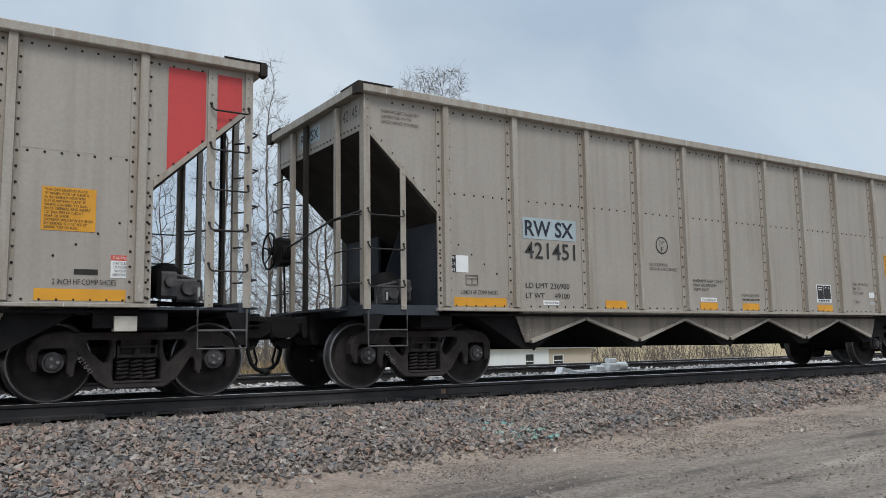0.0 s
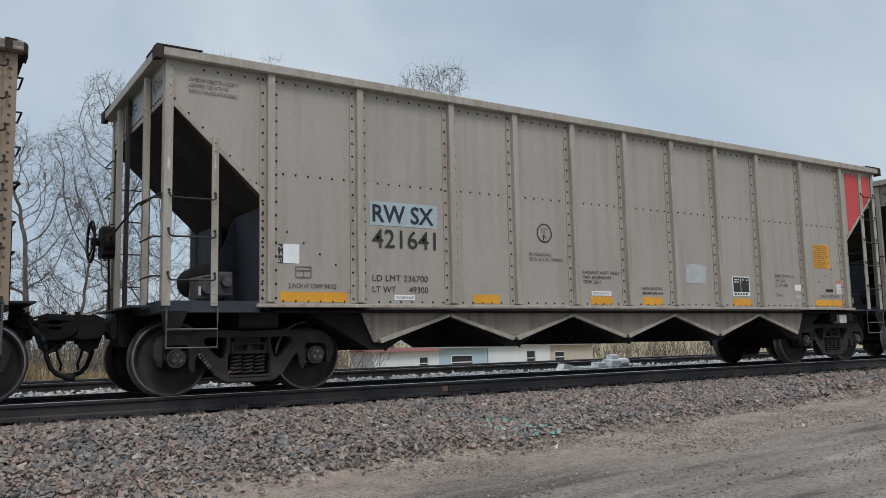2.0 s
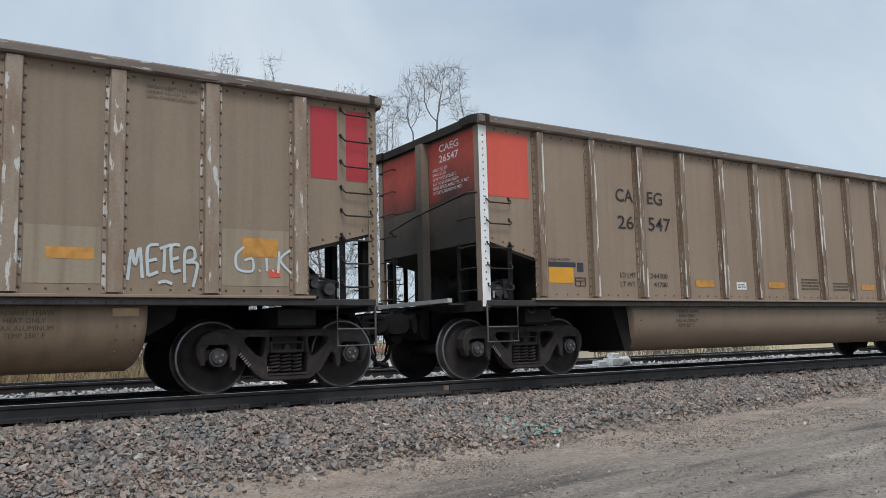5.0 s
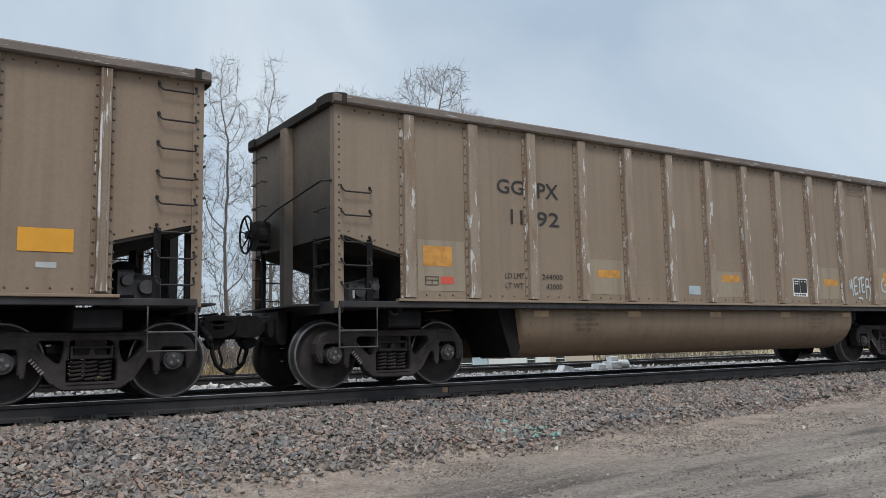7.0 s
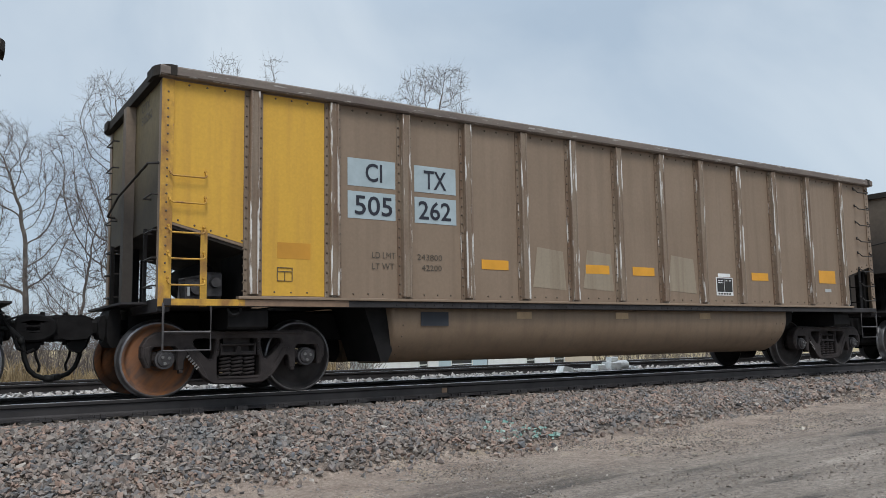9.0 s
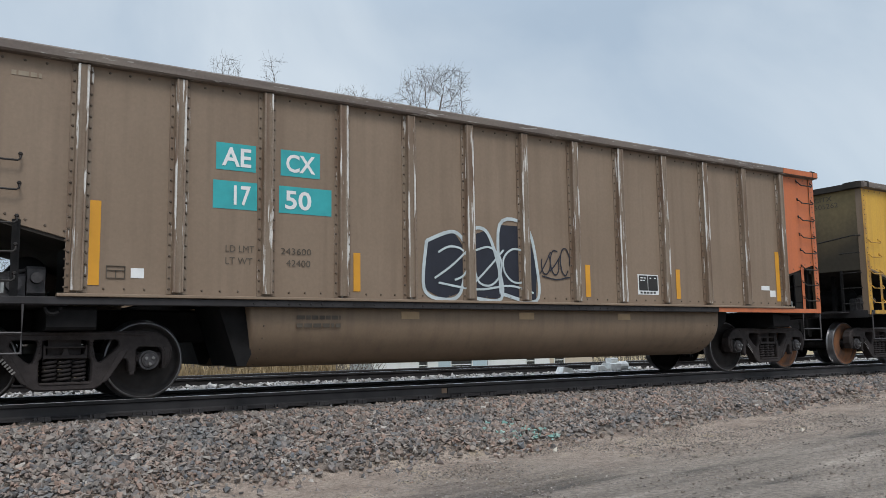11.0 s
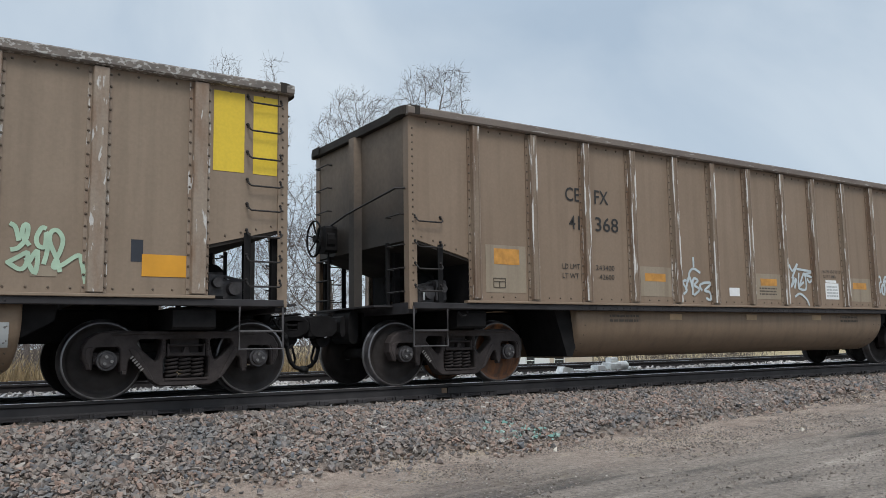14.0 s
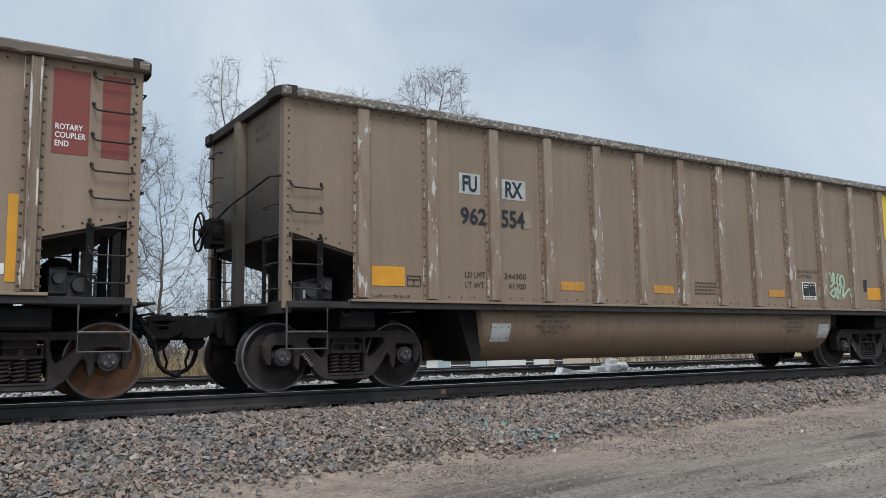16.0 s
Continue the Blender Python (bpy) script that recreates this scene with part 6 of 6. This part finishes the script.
panel(c, 5.53, 5.98, 1.625, 1.70, "blue", 1, "painted_strip", "dark blue-grey strip")
panel(c, -1.67, -1.40, 1.37, 1.50, "white", 1, "notice", "white notice")
bars(c, -1.64, -1.43, 1.39, 1.48, 3, "faint")
test_label(c, 3.28, 3.77, 1.36, 1.66)
panel(c, 3.24, 3.85, 1.67, 1.74, "black", 1, "stencil_bar", "black stencilled bar")
write(c, "PRNN 11-22", 3.34, 3.75, 1.685, 1.73, "white")
write(c, "EX W 10-8  H 12-10\nCU FT 4520", 3.2, 3.9, 1.76, 1.93, "black")
bars(c, 0.25, 0.8, 1.38, 1.62, 4, "faint", seed=5)
bars(c, 1.3, 1.8, 1.38, 1.56, 3, "faint", seed=6)
belly_text(c, THAW, -3.19, -2.63, "black")
belly_text(c, THAW, 2.90, 3.46, "black")

# car with crimson corner panels and a sprayed tag
c = tagged(cars[3], "taupe coal gondola with crimson corner panels and white graffiti")
recolour(c, "tan", "tan_grey")
for t, x0, x1, z0, z1 in (("GG", -4.65, -4.16, 2.76, 2.97), ("PX", -3.89, -3.48, 2.74, 2.97), ("11", -4.41, -4.19, 2.31, 2.53), ("92", -3.92, -3.48, 2.31, 2.53)):
    write(c, t, x0, x1, z0, z1, "black", bold=0.008)
gondola_weights(c, "244000", "42000", 1.36)
for x0, x1 in ((6.32, 6.69), (6.82, 7.12)):
    panel(c, x0, x1, 2.69, 3.63, "crimson", 1, label="crimson corner panel")
for x0, x1, z1 in ((5.19, 6.02, 1.98), (3.09, 3.85, 1.92), (-6.02, -5.25, 2.0), (-2.88, -2.15, 1.85), (0.09, 0.82, 1.75)):
    panel(c, x0, x1, 1.30, z1, "cream", 1, "painted_patch", "cream touched-up paint patch")
panel(c, 5.43, 5.88, 1.65, 1.88, "amber_faded", 2, "reflector", TAPE)
panel(c, -5.93, -5.46, 1.64, 1.92, "amber_faded", 2, "reflector", TAPE)
reflectors(c, (3.3, -2.72, 0.25), 1.565, 1.69)
panel(c, 5.76, 5.91, 1.41, 1.50, "red", 3, "tag", "small red tag")
panel(c, -5.65, -5.44, 1.40, 1.50, "red", 3, "tag", "small red tag")
outline_box(c, -5.90, -5.69, 1.38, 1.50)
panel(c, -0.62, -0.33, 1.33, 1.48, "pale_blue", 1, "notice", "pale notice")
write(c, "OWNERSHIP SUBJECT TO A SECURITY\nAGREEMENT FILED WITH THE\nSURFACE TRANSPORTATION BOARD", 4.3, 4.88, 3.44, 3.6, "faint")
test_label(c, 2.3, 2.75, 1.34, 1.68)
METER = [[(0.0, 0.1), (0.05, 0.8), (0.1, 0.45), (0.16, 0.85), (0.2, 0.15)], [(0.28, 0.2), (0.27, 0.85), (0.42, 0.95)], [(0.27, 0.55), (0.4, 0.6)], [(0.28, 0.2), (0.42, 0.3)], [(0.44, 0.85), (0.6, 0.95)], [(0.51, 0.9), (0.5, 0.3)], [(0.62, 0.3), (0.6, 0.9), (0.73, 0.95)], [(0.61, 0.6), (0.71, 0.65)], [(0.62, 0.3), (0.74, 0.35)], [(0.8, 0.05), (0.8, 0.8), (0.92, 0.88), (0.94, 0.65), (0.82, 0.55), (0.98, 0.5), (0.92, -0.05)], [(0.42, 0.04), (0.52, 0.08), (0.62, 0.02)]]
spray(c, METER, 4.13, 4.91, 1.30, 1.78, 0.035, "spray", 3, "white sprayed graffiti tag")
spray(c, [[(0.16, 0.85), (0.02, 0.6), (0.05, 0.2), (0.3, 0.15), (0.3, 0.5), (0.16, 0.45)], [(0.42, 0.15), (0.44, 0.18)], [(0.55, 0.55), (0.56, 0.15)], [(0.66, 0.15), (0.68, 0.18)], [(0.78, 0.75), (0.76, 0.1)], [(0.98, 0.8), (0.8, 0.5), (1.0, 0.1)]], 5.34, 6.05, 1.42, 1.83, 0.03, "spray", 4, "white sprayed graffiti tag")
belly_text(c, THAW, 2.86, 3.42, "faint")
belly_text(c, THAW, -3.19, -2.63, "faint")
for x in (-3.95, -2.0, 0.0, 2.0, 4.0):
    panel(c, x, x + 0.28, 0.95, 1.04, "tape_tan", 1, "reflector", "dusty tan reflector strip", -1.43)

# car with a yellow end
c = tagged(cars[4], "taupe coal gondola with a bright yellow painted end")
for x0, x1 in ((-4.89, -4.18), (-3.88, -3.20)):
    panel(c, x0, x1, 2.66, 3.03, "pale_blue", 1, "mark_plate", "pale grey-blue plate")
    panel(c, x0, x1, 2.23, 2.59, "pale_blue", 1, "mark_plate", "pale grey-blue plate")
for t, x0, x1, z0, z1 in (("CI", -4.63, -4.38, 2.73, 2.98), ("TX", -3.73, -3.36, 2.71, 2.97), ("505", -4.79, -4.23, 2.28, 2.54), ("262", -3.82, -3.29, 2.28, 2.54)):
    write(c, t, x0, x1, z0, z1, "navy", bold=0.012)
gondola_weights(c, "243800", "42200", 1.575, "faint")
patch(c, [(-7.12, 3.70), (-7.12, 2.03), (-6.28, 1.82), (-6.28, 3.70)], "yellow", 1, label="yellow painted corner")
panel(c, -6.04, -5.22, 1.20, 3.70, "yellow", 1, label="yellow painted corner")
panel(c, -5.85, -5.41, 1.66, 1.86, "amber_dark", 2, "reflector", TAPE)
part("corner_plate", Shape().box(-7.262, -7.12, -1.541, -1.5365, 1.06, 3.70), "yellow_worn", c, "rust-stained yellow corner post")
part("sill_paint", Shape().box(-7.12, -6.26, -1.574, -1.5715, 1.07, 1.146), "yellow_worn", c, "rust-stained yellow sill")
part("sill_paint", Shape().box(-6.26, -4.9, -1.574, -1.5715, 1.07, 1.146), "rust_spot", c, "brown rusty sill")
part("sill_paint", Shape().box(-6.79, -6.71, -1.5365, -1.532, 1.06, 1.95), "yellow_worn", c, "rust-stained yellow ladder post")
for o in c.children:
    kind = o.name.split(".")[0]
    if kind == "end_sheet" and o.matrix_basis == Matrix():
        o.material_slots[0].link, o.material_slots[0].material = "OBJECT", M["yellow_graded"]
    if kind == "grab_iron" and o.matrix_basis == Matrix() and o.data.vertices[0].co.x < -6.7 and o.data.vertices[0].co.y < -1.5:
        o.material_slots[0].link, o.material_slots[0].material = "OBJECT", M["yellow_worn"]
write_end(c, "CITX\n505262", -0.45, -1.0, 3.38, 3.64, "faint", -7.2445)
outline_box(c, -5.85, -5.65, 1.38, 1.55)
for x, w in ((-2.78, 0.48), (-0.79, 0.5), (0.23, 0.5), (3.26, 0.48)):
    panel(c, x, x + w, 1.63, 1.77, "yellow_tape", 2, "reflector", TAPE)
panel(c, 5.34, 5.88, 1.63, 1.88, "yellow_tape", 2, "reflector", TAPE)
for x0, x1 in ((-1.85, -1.2), (-0.85, -0.2), (1.05, 1.75)):
    patch(c, [(x0, 1.4), (x1, 1.36), (x1 - 0.05, 1.95), (x0 + 0.1, 2.0)], "cream", 1, "painted_patch", "pale rubbed paint patch")
test_label(c, 2.27, 2.72, 1.34, 1.66)
panel(c, 2.33, 2.66, 1.67, 1.73, "white", 1, "notice", "white notice strip")
panel(c, 5.52, 5.72, 1.46, 1.52, "pale_grey", 1, "card_holder", "pale metal tag")
for x in (-2.1, -0.1, 1.9):
    panel(c, x, x + 0.28, 0.93, 1.03, "tape_tan", 1, "reflector", "dusty tan reflector strip", -1.43)
panel(c, -3.75, -3.3, 0.83, 1.02, "blue", 1, "painted_strip", "dark stencilled patch", -1.43)

# car with an orange front end and teal plates
c = tagged(cars[5], "taupe coal gondola with orange end, teal plates and graffiti")
for t, x0, x1, z0, z1, a, b in (("AE", -4.67, -4.18, 2.70, 3.03, -4.60, -4.24), ("CX", -3.86, -3.33, 2.70, 3.03, -3.79, -3.40), ("17", -4.70, -4.16, 2.23, 2.57, -4.45, -4.24), ("50", -3.88, -3.17, 2.23, 2.57, -3.80, -3.45)):
    panel(c, x0, x1, z0, z1, "teal", 1, "mark_plate", "teal plate")
    write(c, t, a, b, z0 + 0.05, z1 - 0.05, "white", bold=0.02)
part("mark_plate", Shape().box(-7.2465, -7.2415, -1.0, -0.52, 3.26, 3.6), "teal", c, "teal plate")
write_end(c, "AECX\n1750", -0.56, -0.96, 3.29, 3.57, "white", -7.249, 0.01)
gondola_weights(c, "243600", "42400", 1.57, "faint")
patch(c, [(6.27, 3.70), (6.27, 1.79), (7.12, 2.0), (7.12, 3.70)], "orange", 1, label="orange painted corner")
part("corner_plate", Shape().box(7.12, 7.262, -1.541, -1.5365, 1.06, 3.70), "orange", c, "orange corner post")
part("sill_paint", Shape().box(4.2, 7.2, -1.574, -1.5715, 1.07, 1.146), "orange", c, "orange painted sill")
part("sill_paint", Shape().box(6.2, 7.28, -1.641, -1.6375, 3.73, 3.825), "orange", c, "orange painted chord")
part("sill_paint", Shape().box(6.71, 6.79, -1.5365, -1.532, 1.06, 1.95), "orange", c, "orange ladder post")
for x0, x1 in ((5.93, 6.05), (-6.05, -5.93), (-2.86, -2.76), (1.15, 1.25), (3.2, 3.3)):
    panel(c, x0, x1, 1.28, 2.21 if abs(x0) > 5 else 1.78, "yellow_tape", 2, "reflector", TAPE)
panel(c, 5.48, 5.72, 1.48, 1.56, "white", 1, "card_holder", "white metal tag")
panel(c, 5.73, 5.89, 1.36, 1.48, "white", 1, "notice", "white notice")
test_label(c, 2.29, 2.77, 1.34, 1.67)
outline_box(c, -5.86, -5.66, 1.36, 1.50)
panel(c, -5.6, -5.46, 1.37, 1.48, "white", 1, "notice", "white notice")
bars(c, -6.86, -6.57, 3.47, 3.57, 1, "cream", seed=2)
for t in ([(-1.75, 2.0), (-1.3, 2.15), (-1.1, 1.9), (-1.2, 1.3), (-1.5, 1.2), (-1.8, 1.35)], [(-1.1, 1.25), (-0.5, 1.22), (-0.55, 1.75), (-0.75, 2.2), (-1.05, 2.1)], [(-0.5, 1.3), (0.15, 1.2), (0.18, 1.7), (0.0, 2.3), (-0.5, 2.3)]):
    patch(c, t, "navy", 2, "graffiti", "black filled graffiti letter")
    spray(c, [[((p[0] + 2.0) / 2.3, (p[1] - 1.1) / 1.3) for p in t + t[:1]]], -2.0, 0.3, 1.1, 2.4, 0.05, "spray", 3, "white graffiti outline")
spray(c, scrawl(3, 4), -1.6, 0.1, 1.3, 2.1, 0.03, "spray", 5)
spray(c, scrawl(4, 9), 0.25, 1.02, 1.5, 2.0, 0.02, "navy", 3, "thin black graffiti scribble")
for x in (-2.1, -0.1, 1.9):
    panel(c, x, x + 0.28, 0.93, 1.03, "tape_tan", 1, "reflector", "dusty tan reflector strip", -1.43)
bars(c, -3.6, -3.0, 0.8, 1.0, 2, "faint", seed=8, side_y=-1.43)

# car with crimson panels and several tags
c = tagged(cars[6], "brown-taupe coal gondola with crimson panels and pale graffiti tags")
for t, x0, x1, z0, z1 in (("CE", -4.44, -4.14, 2.76, 2.98), ("FX", -3.83, -3.53, 2.76, 2.98), ("41", -4.38, -4.16, 2.32, 2.54), ("368", -3.83, -3.33, 2.32, 2.55)):
    write(c, t, x0, x1, z0, z1, "black", bold=0.008)
gondola_weights(c, "243400", "42600", 1.555, "black")
for x0, x1 in ((6.31, 6.69), (6.79, 7.12)):
    panel(c, x0, x1, 2.64, 3.63, "crimson", 1, label="crimson corner panel")
for x0, x1, z1 in ((-5.98, -5.25, 2.0), (-2.87, -2.14, 1.8), (0.1, 0.85, 1.78), (3.1, 3.85, 1.78), (5.2, 6.02, 1.98)):
    panel(c, x0, x1, 1.31, z1, "cream", 1, "painted_patch", "cream touched-up paint patch")
panel(c, -5.83, -5.37, 1.72, 1.95, "amber_faded", 2, "reflector", TAPE)
panel(c, 5.35, 5.92, 1.70, 1.95, "amber_faded", 2, "reflector", TAPE)
reflectors(c, (-2.76, 0.24, 3.22), 1.56, 1.69)
for o in list(c.children):
    v = o.data.vertices[0].co if o.name.startswith("grab_iron") else None
    if v and o.matrix_basis == Matrix() and v.x < -6.7 and v.y < -1.45 and v.z > 2.5:
        bpy.data.objects.remove(o)
bars(c, 0.2, 0.7, 1.38, 1.54, 3, "faint", 2, 9)
outline_box(c, -5.85, -5.63, 1.38, 1.52)
panel(c, -0.65, -0.37, 1.35, 1.50, "white", 1, "notice", "white notice")
panel(c, 2.26, 2.71, 1.34, 1.66, "white", 1, "notice", "pale white notice sheet")
bars(c, 2.3, 2.67, 1.38, 1.62, 4, "pale_grey", 2, 4)
panel(c, 2.28, 2.64, 1.67, 1.72, "white", 1, "notice", "white notice strip")
write(c, "EX W 10-7 H 12-9\nCU FT 4480", 2.2, 2.85, 1.76, 1.92, "black")
panel(c, 5.5, 5.75, 1.45, 1.51, "grab", 1, "card_holder", "dark metal tag")
spray(c, [[(0.42, 0.98), (0.42, 0.76)], [(0.64, 0.63), (0.42, 0.72), (0.27, 0.63), (0.22, 0.41)], [(0.16, 0.46), (0.03, 0.41), (0.15, 0.24), (0.04, 0.14)], [(0.12, 0.24), (0.25, 0.54), (0.35, 0.28)], [(0.35, 0.13), (0.38, 0.48), (0.54, 0.46), (0.42, 0.35), (0.58, 0.26), (0.38, 0.12)], [(0.74, 0.41), (0.60, 0.35), (0.67, 0.23)], [(0.71, 0.41), (1.00, 0.41), (0.76, 0.24), (0.93, 0.20), (0.95, 0.03), (0.80, 0.07)], [(0.01, 0.67), (0.00, 0.54)]], -1.89, -1.14, 1.25, 2.02, 0.042, "spray")
spray(c, [[(0.03, 0.95), (0.16, 0.81), (0.37, 0.98), (0.11, 0.63)], [(0.33, 0.86), (0.97, 0.81), (0.67, 0.74), (0.97, 0.67), (0.84, 0.56), (0.74, 0.65)], [(0.20, 0.67), (0.07, 0.44), (0.28, 0.63), (0.20, 0.40)], [(0.41, 0.77), (0.37, 0.44), (0.63, 0.77), (0.67, 0.40), (0.37, 0.42), (0.59, 0.56)], [(0.20, 0.21), (0.41, 0.28), (0.67, 0.16), (0.78, 0.00)]], 1.1, 1.86, 1.2, 2.02, 0.045, "spray")
spray(c, [[(0.02, 0.96), (0.09, 0.94), (0.12, 0.77), (0.07, 0.75), (0.01, 0.60), (0.05, 0.37)], [(0.05, 0.38), (0.18, 0.67), (0.30, 0.63), (0.29, 0.42), (0.20, 0.33), (0.15, 0.46), (0.23, 0.67)], [(0.23, 0.75), (0.36, 0.96), (0.48, 0.79), (0.53, 0.56), (0.39, 0.35)], [(0.26, 0.29), (0.29, 0.63), (0.36, 0.83), (0.45, 0.52)], [(0.50, 0.85), (0.69, 0.79), (0.75, 0.63), (0.53, 0.52), (0.57, 0.33)], [(0.42, 0.23), (0.53, 0.35), (0.63, 0.29), (0.71, 0.14), (0.63, 0.38), (0.82, 0.71)], [(0.63, 0.42), (0.81, 0.21), (0.93, 0.01), (0.99, 0.33), (0.96, 0.56), (0.87, 0.54), (0.81, 0.42)]], 4.17, 4.9, 1.28, 1.87, 0.045, "spray")
for x in (-2.11, -0.1, 1.9):
    panel(c, x, x + 0.29, 0.93, 1.03, "tape_tan", 1, "reflector", "dusty tan reflector strip", -1.43)
bars(c, -3.5, -2.85, 0.88, 1.03, 2, "faint", 1, 3, -1.43)
bars(c, 2.85, 3.45, 0.88, 1.03, 2, "faint", 1, 6, -1.43)

# car with lemon yellow corner panels
c = tagged(cars[7], "taupe coal gondola with chipped posts and lemon yellow corner panels")
recolour(c, "tan", "tan_grey")
recolour(c, "chord", "chord_chipped")
for t, x0, x1, z0, z1 in (("FU", -4.62, -4.25, 2.72, 3.02), ("RX", -3.86, -3.42, 2.70, 3.0)):
    panel(c, x0, x1, z0, z1, "pale_grey", 1, "mark_plate", "pale grey plate")
    write(c, t, x0 + 0.06, x1 - 0.06, z0 + 0.03, z1 - 0.03, "navy", bold=0.03)
panel(c, -3.5, -3.33, 2.28, 2.55, "cream", 1, "painted_patch", "pale rubbed paint patch")
write(c, "962", -4.6, -4.15, 2.28, 2.53, "navy", bold=0.025)
write(c, "554", -3.88, -3.45, 2.28, 2.54, "navy", bold=0.025)
gondola_weights(c, "244300", "41700", 1.38)
for x0, x1 in ((6.32, 6.70), (6.81, 7.12)):
    panel(c, x0, x1, 2.68, 3.66, "lemon", 1, label="lemon yellow corner panel")
panel(c, -6.02, -5.52, 1.37, 1.63, "yellow_tape", 2, "reflector", TAPE)
panel(c, 5.54, 6.05, 1.39, 1.64, "yellow_tape", 2, "reflector", TAPE)
reflectors(c, (-2.78, -0.76, 2.27), 1.385, 1.52)
outline_box(c, -5.48, -5.27, 1.38, 1.52)
test_label(c, 3.32, 3.76, 1.36, 1.69)
write(c, "EX W 10-8  H 12-10\nCU FT 4520", 3.19, 3.91, 1.77, 1.93, "black")
spray(c, [[(0.02, 0.97), (0.09, 0.91), (0.14, 0.69)], [(0.04, 0.54), (0.14, 0.58), (0.23, 0.75), (0.24, 0.94), (0.19, 0.94), (0.18, 0.78), (0.27, 0.62)], [(0.47, 0.91), (0.41, 0.92), (0.35, 0.75), (0.38, 0.62), (0.46, 0.62), (0.47, 0.85), (0.49, 0.57), (0.45, 0.32)], [(0.66, 0.20), (0.61, 0.42), (0.52, 0.69), (0.53, 0.86), (0.61, 0.89), (0.68, 0.75), (0.65, 0.54), (0.57, 0.29), (0.67, 0.31), (0.88, 0.49), (0.93, 0.38), (0.99, 0.02)], [(0.00, 0.32), (0.13, 0.42), (0.25, 0.50), (0.23, 0.29), (0.15, 0.23), (0.00, 0.35)], [(0.23, 0.42), (0.35, 0.17), (0.37, 0.54), (0.27, 0.35)]], 4.2, 4.97, 1.28, 1.92, 0.046, "mint", 3, "pale green sprayed graffiti tag")
panel(c, 4.42, 4.68, 1.36, 1.47, "cream", 2, "notice", "pale notice")
bars(c, 0.25, 0.8, 1.38, 1.62, 4, "faint", seed=15)
panel(c, 5.42, 5.55, 1.55, 1.8, "blue", 1, "painted_strip", "dark blotch of paint")
belly_text(c, THAW, -3.21, -2.53, "black")
belly_text(c, THAW, 2.8, 3.44, "black")
for x in (-4.02, 3.92):
    belly_plate(c, x, x + 0.34, 0.62, 0.88, "pale_grey", "repair_plate", "pale bolted repair plate")
write(c, "2 INCH HF COMP SHOES", -6.02, -5.45, 1.21, 1.25, "faint")
write_end(c, "FURX\n962554", -0.5, -1.0, 3.32, 3.56, "faint", -7.245)

# last car, with faded oxide-red panels
c = tagged(cars[8], "golden taupe coal gondola with faded red panels and rusty wheels")
recolour(c, "tan", "tan_warm")
for x0, x1 in ((6.33, 6.70), (6.83, 7.12)):
    panel(c, x0, x1, 2.69, 3.63, "oxide", 1, label="faded dark red corner panel")
write(c, "ROTARY\nCOUPLER\nEND", 6.36, 6.67, 2.77, 3.02, "white", bold=0.02)
panel(c, 5.95, 6.05, 1.29, 2.21, "yellow_tape", 2, "reflector", TAPE)
panel(c, 5.70, 5.94, 1.37, 1.48, "white", 1, "notice", "white notice")
for i, car in enumerate(cars):
    if i > 1:
        frame_number(car)


# ---- motion ----
def motions():
    """All cars roll along the near track, and their wheelsets turn with the way they go."""
    ts, ss = np.array([r[0] for r in RUN]), np.array([r[1] for r in RUN])
    slope = np.gradient(ss, ts)

    def way(t):
        i = min(max(int(np.searchsorted(ts, t, "right")) - 1, 0), len(ts) - 2)
        h = ts[i + 1] - ts[i]
        u = (t - ts[i]) / h
        return ((2 * u ** 3 - 3 * u ** 2 + 1) * ss[i] + (u ** 3 - 2 * u ** 2 + u) * h * slope[i] + (-2 * u ** 3 + 3 * u ** 2) * ss[i + 1] + (u ** 3 - u ** 2) * h * slope[i + 1])

    turns = [(k / 15, way(k / 15)) for k in range(241)]
    for i, car in enumerate(cars):
        walk(car, [(t, pose(CENTRES[i] + s, YC, 0)) for t, s in RUN])
        for o in car.children:
            if o.name.startswith("wheelset"):
                x = o.location.x
                walk(o, [(t, pose(x, 0, RADIUS, 0, math.degrees(s / RADIUS), 0)) for t, s in turns])


motions()
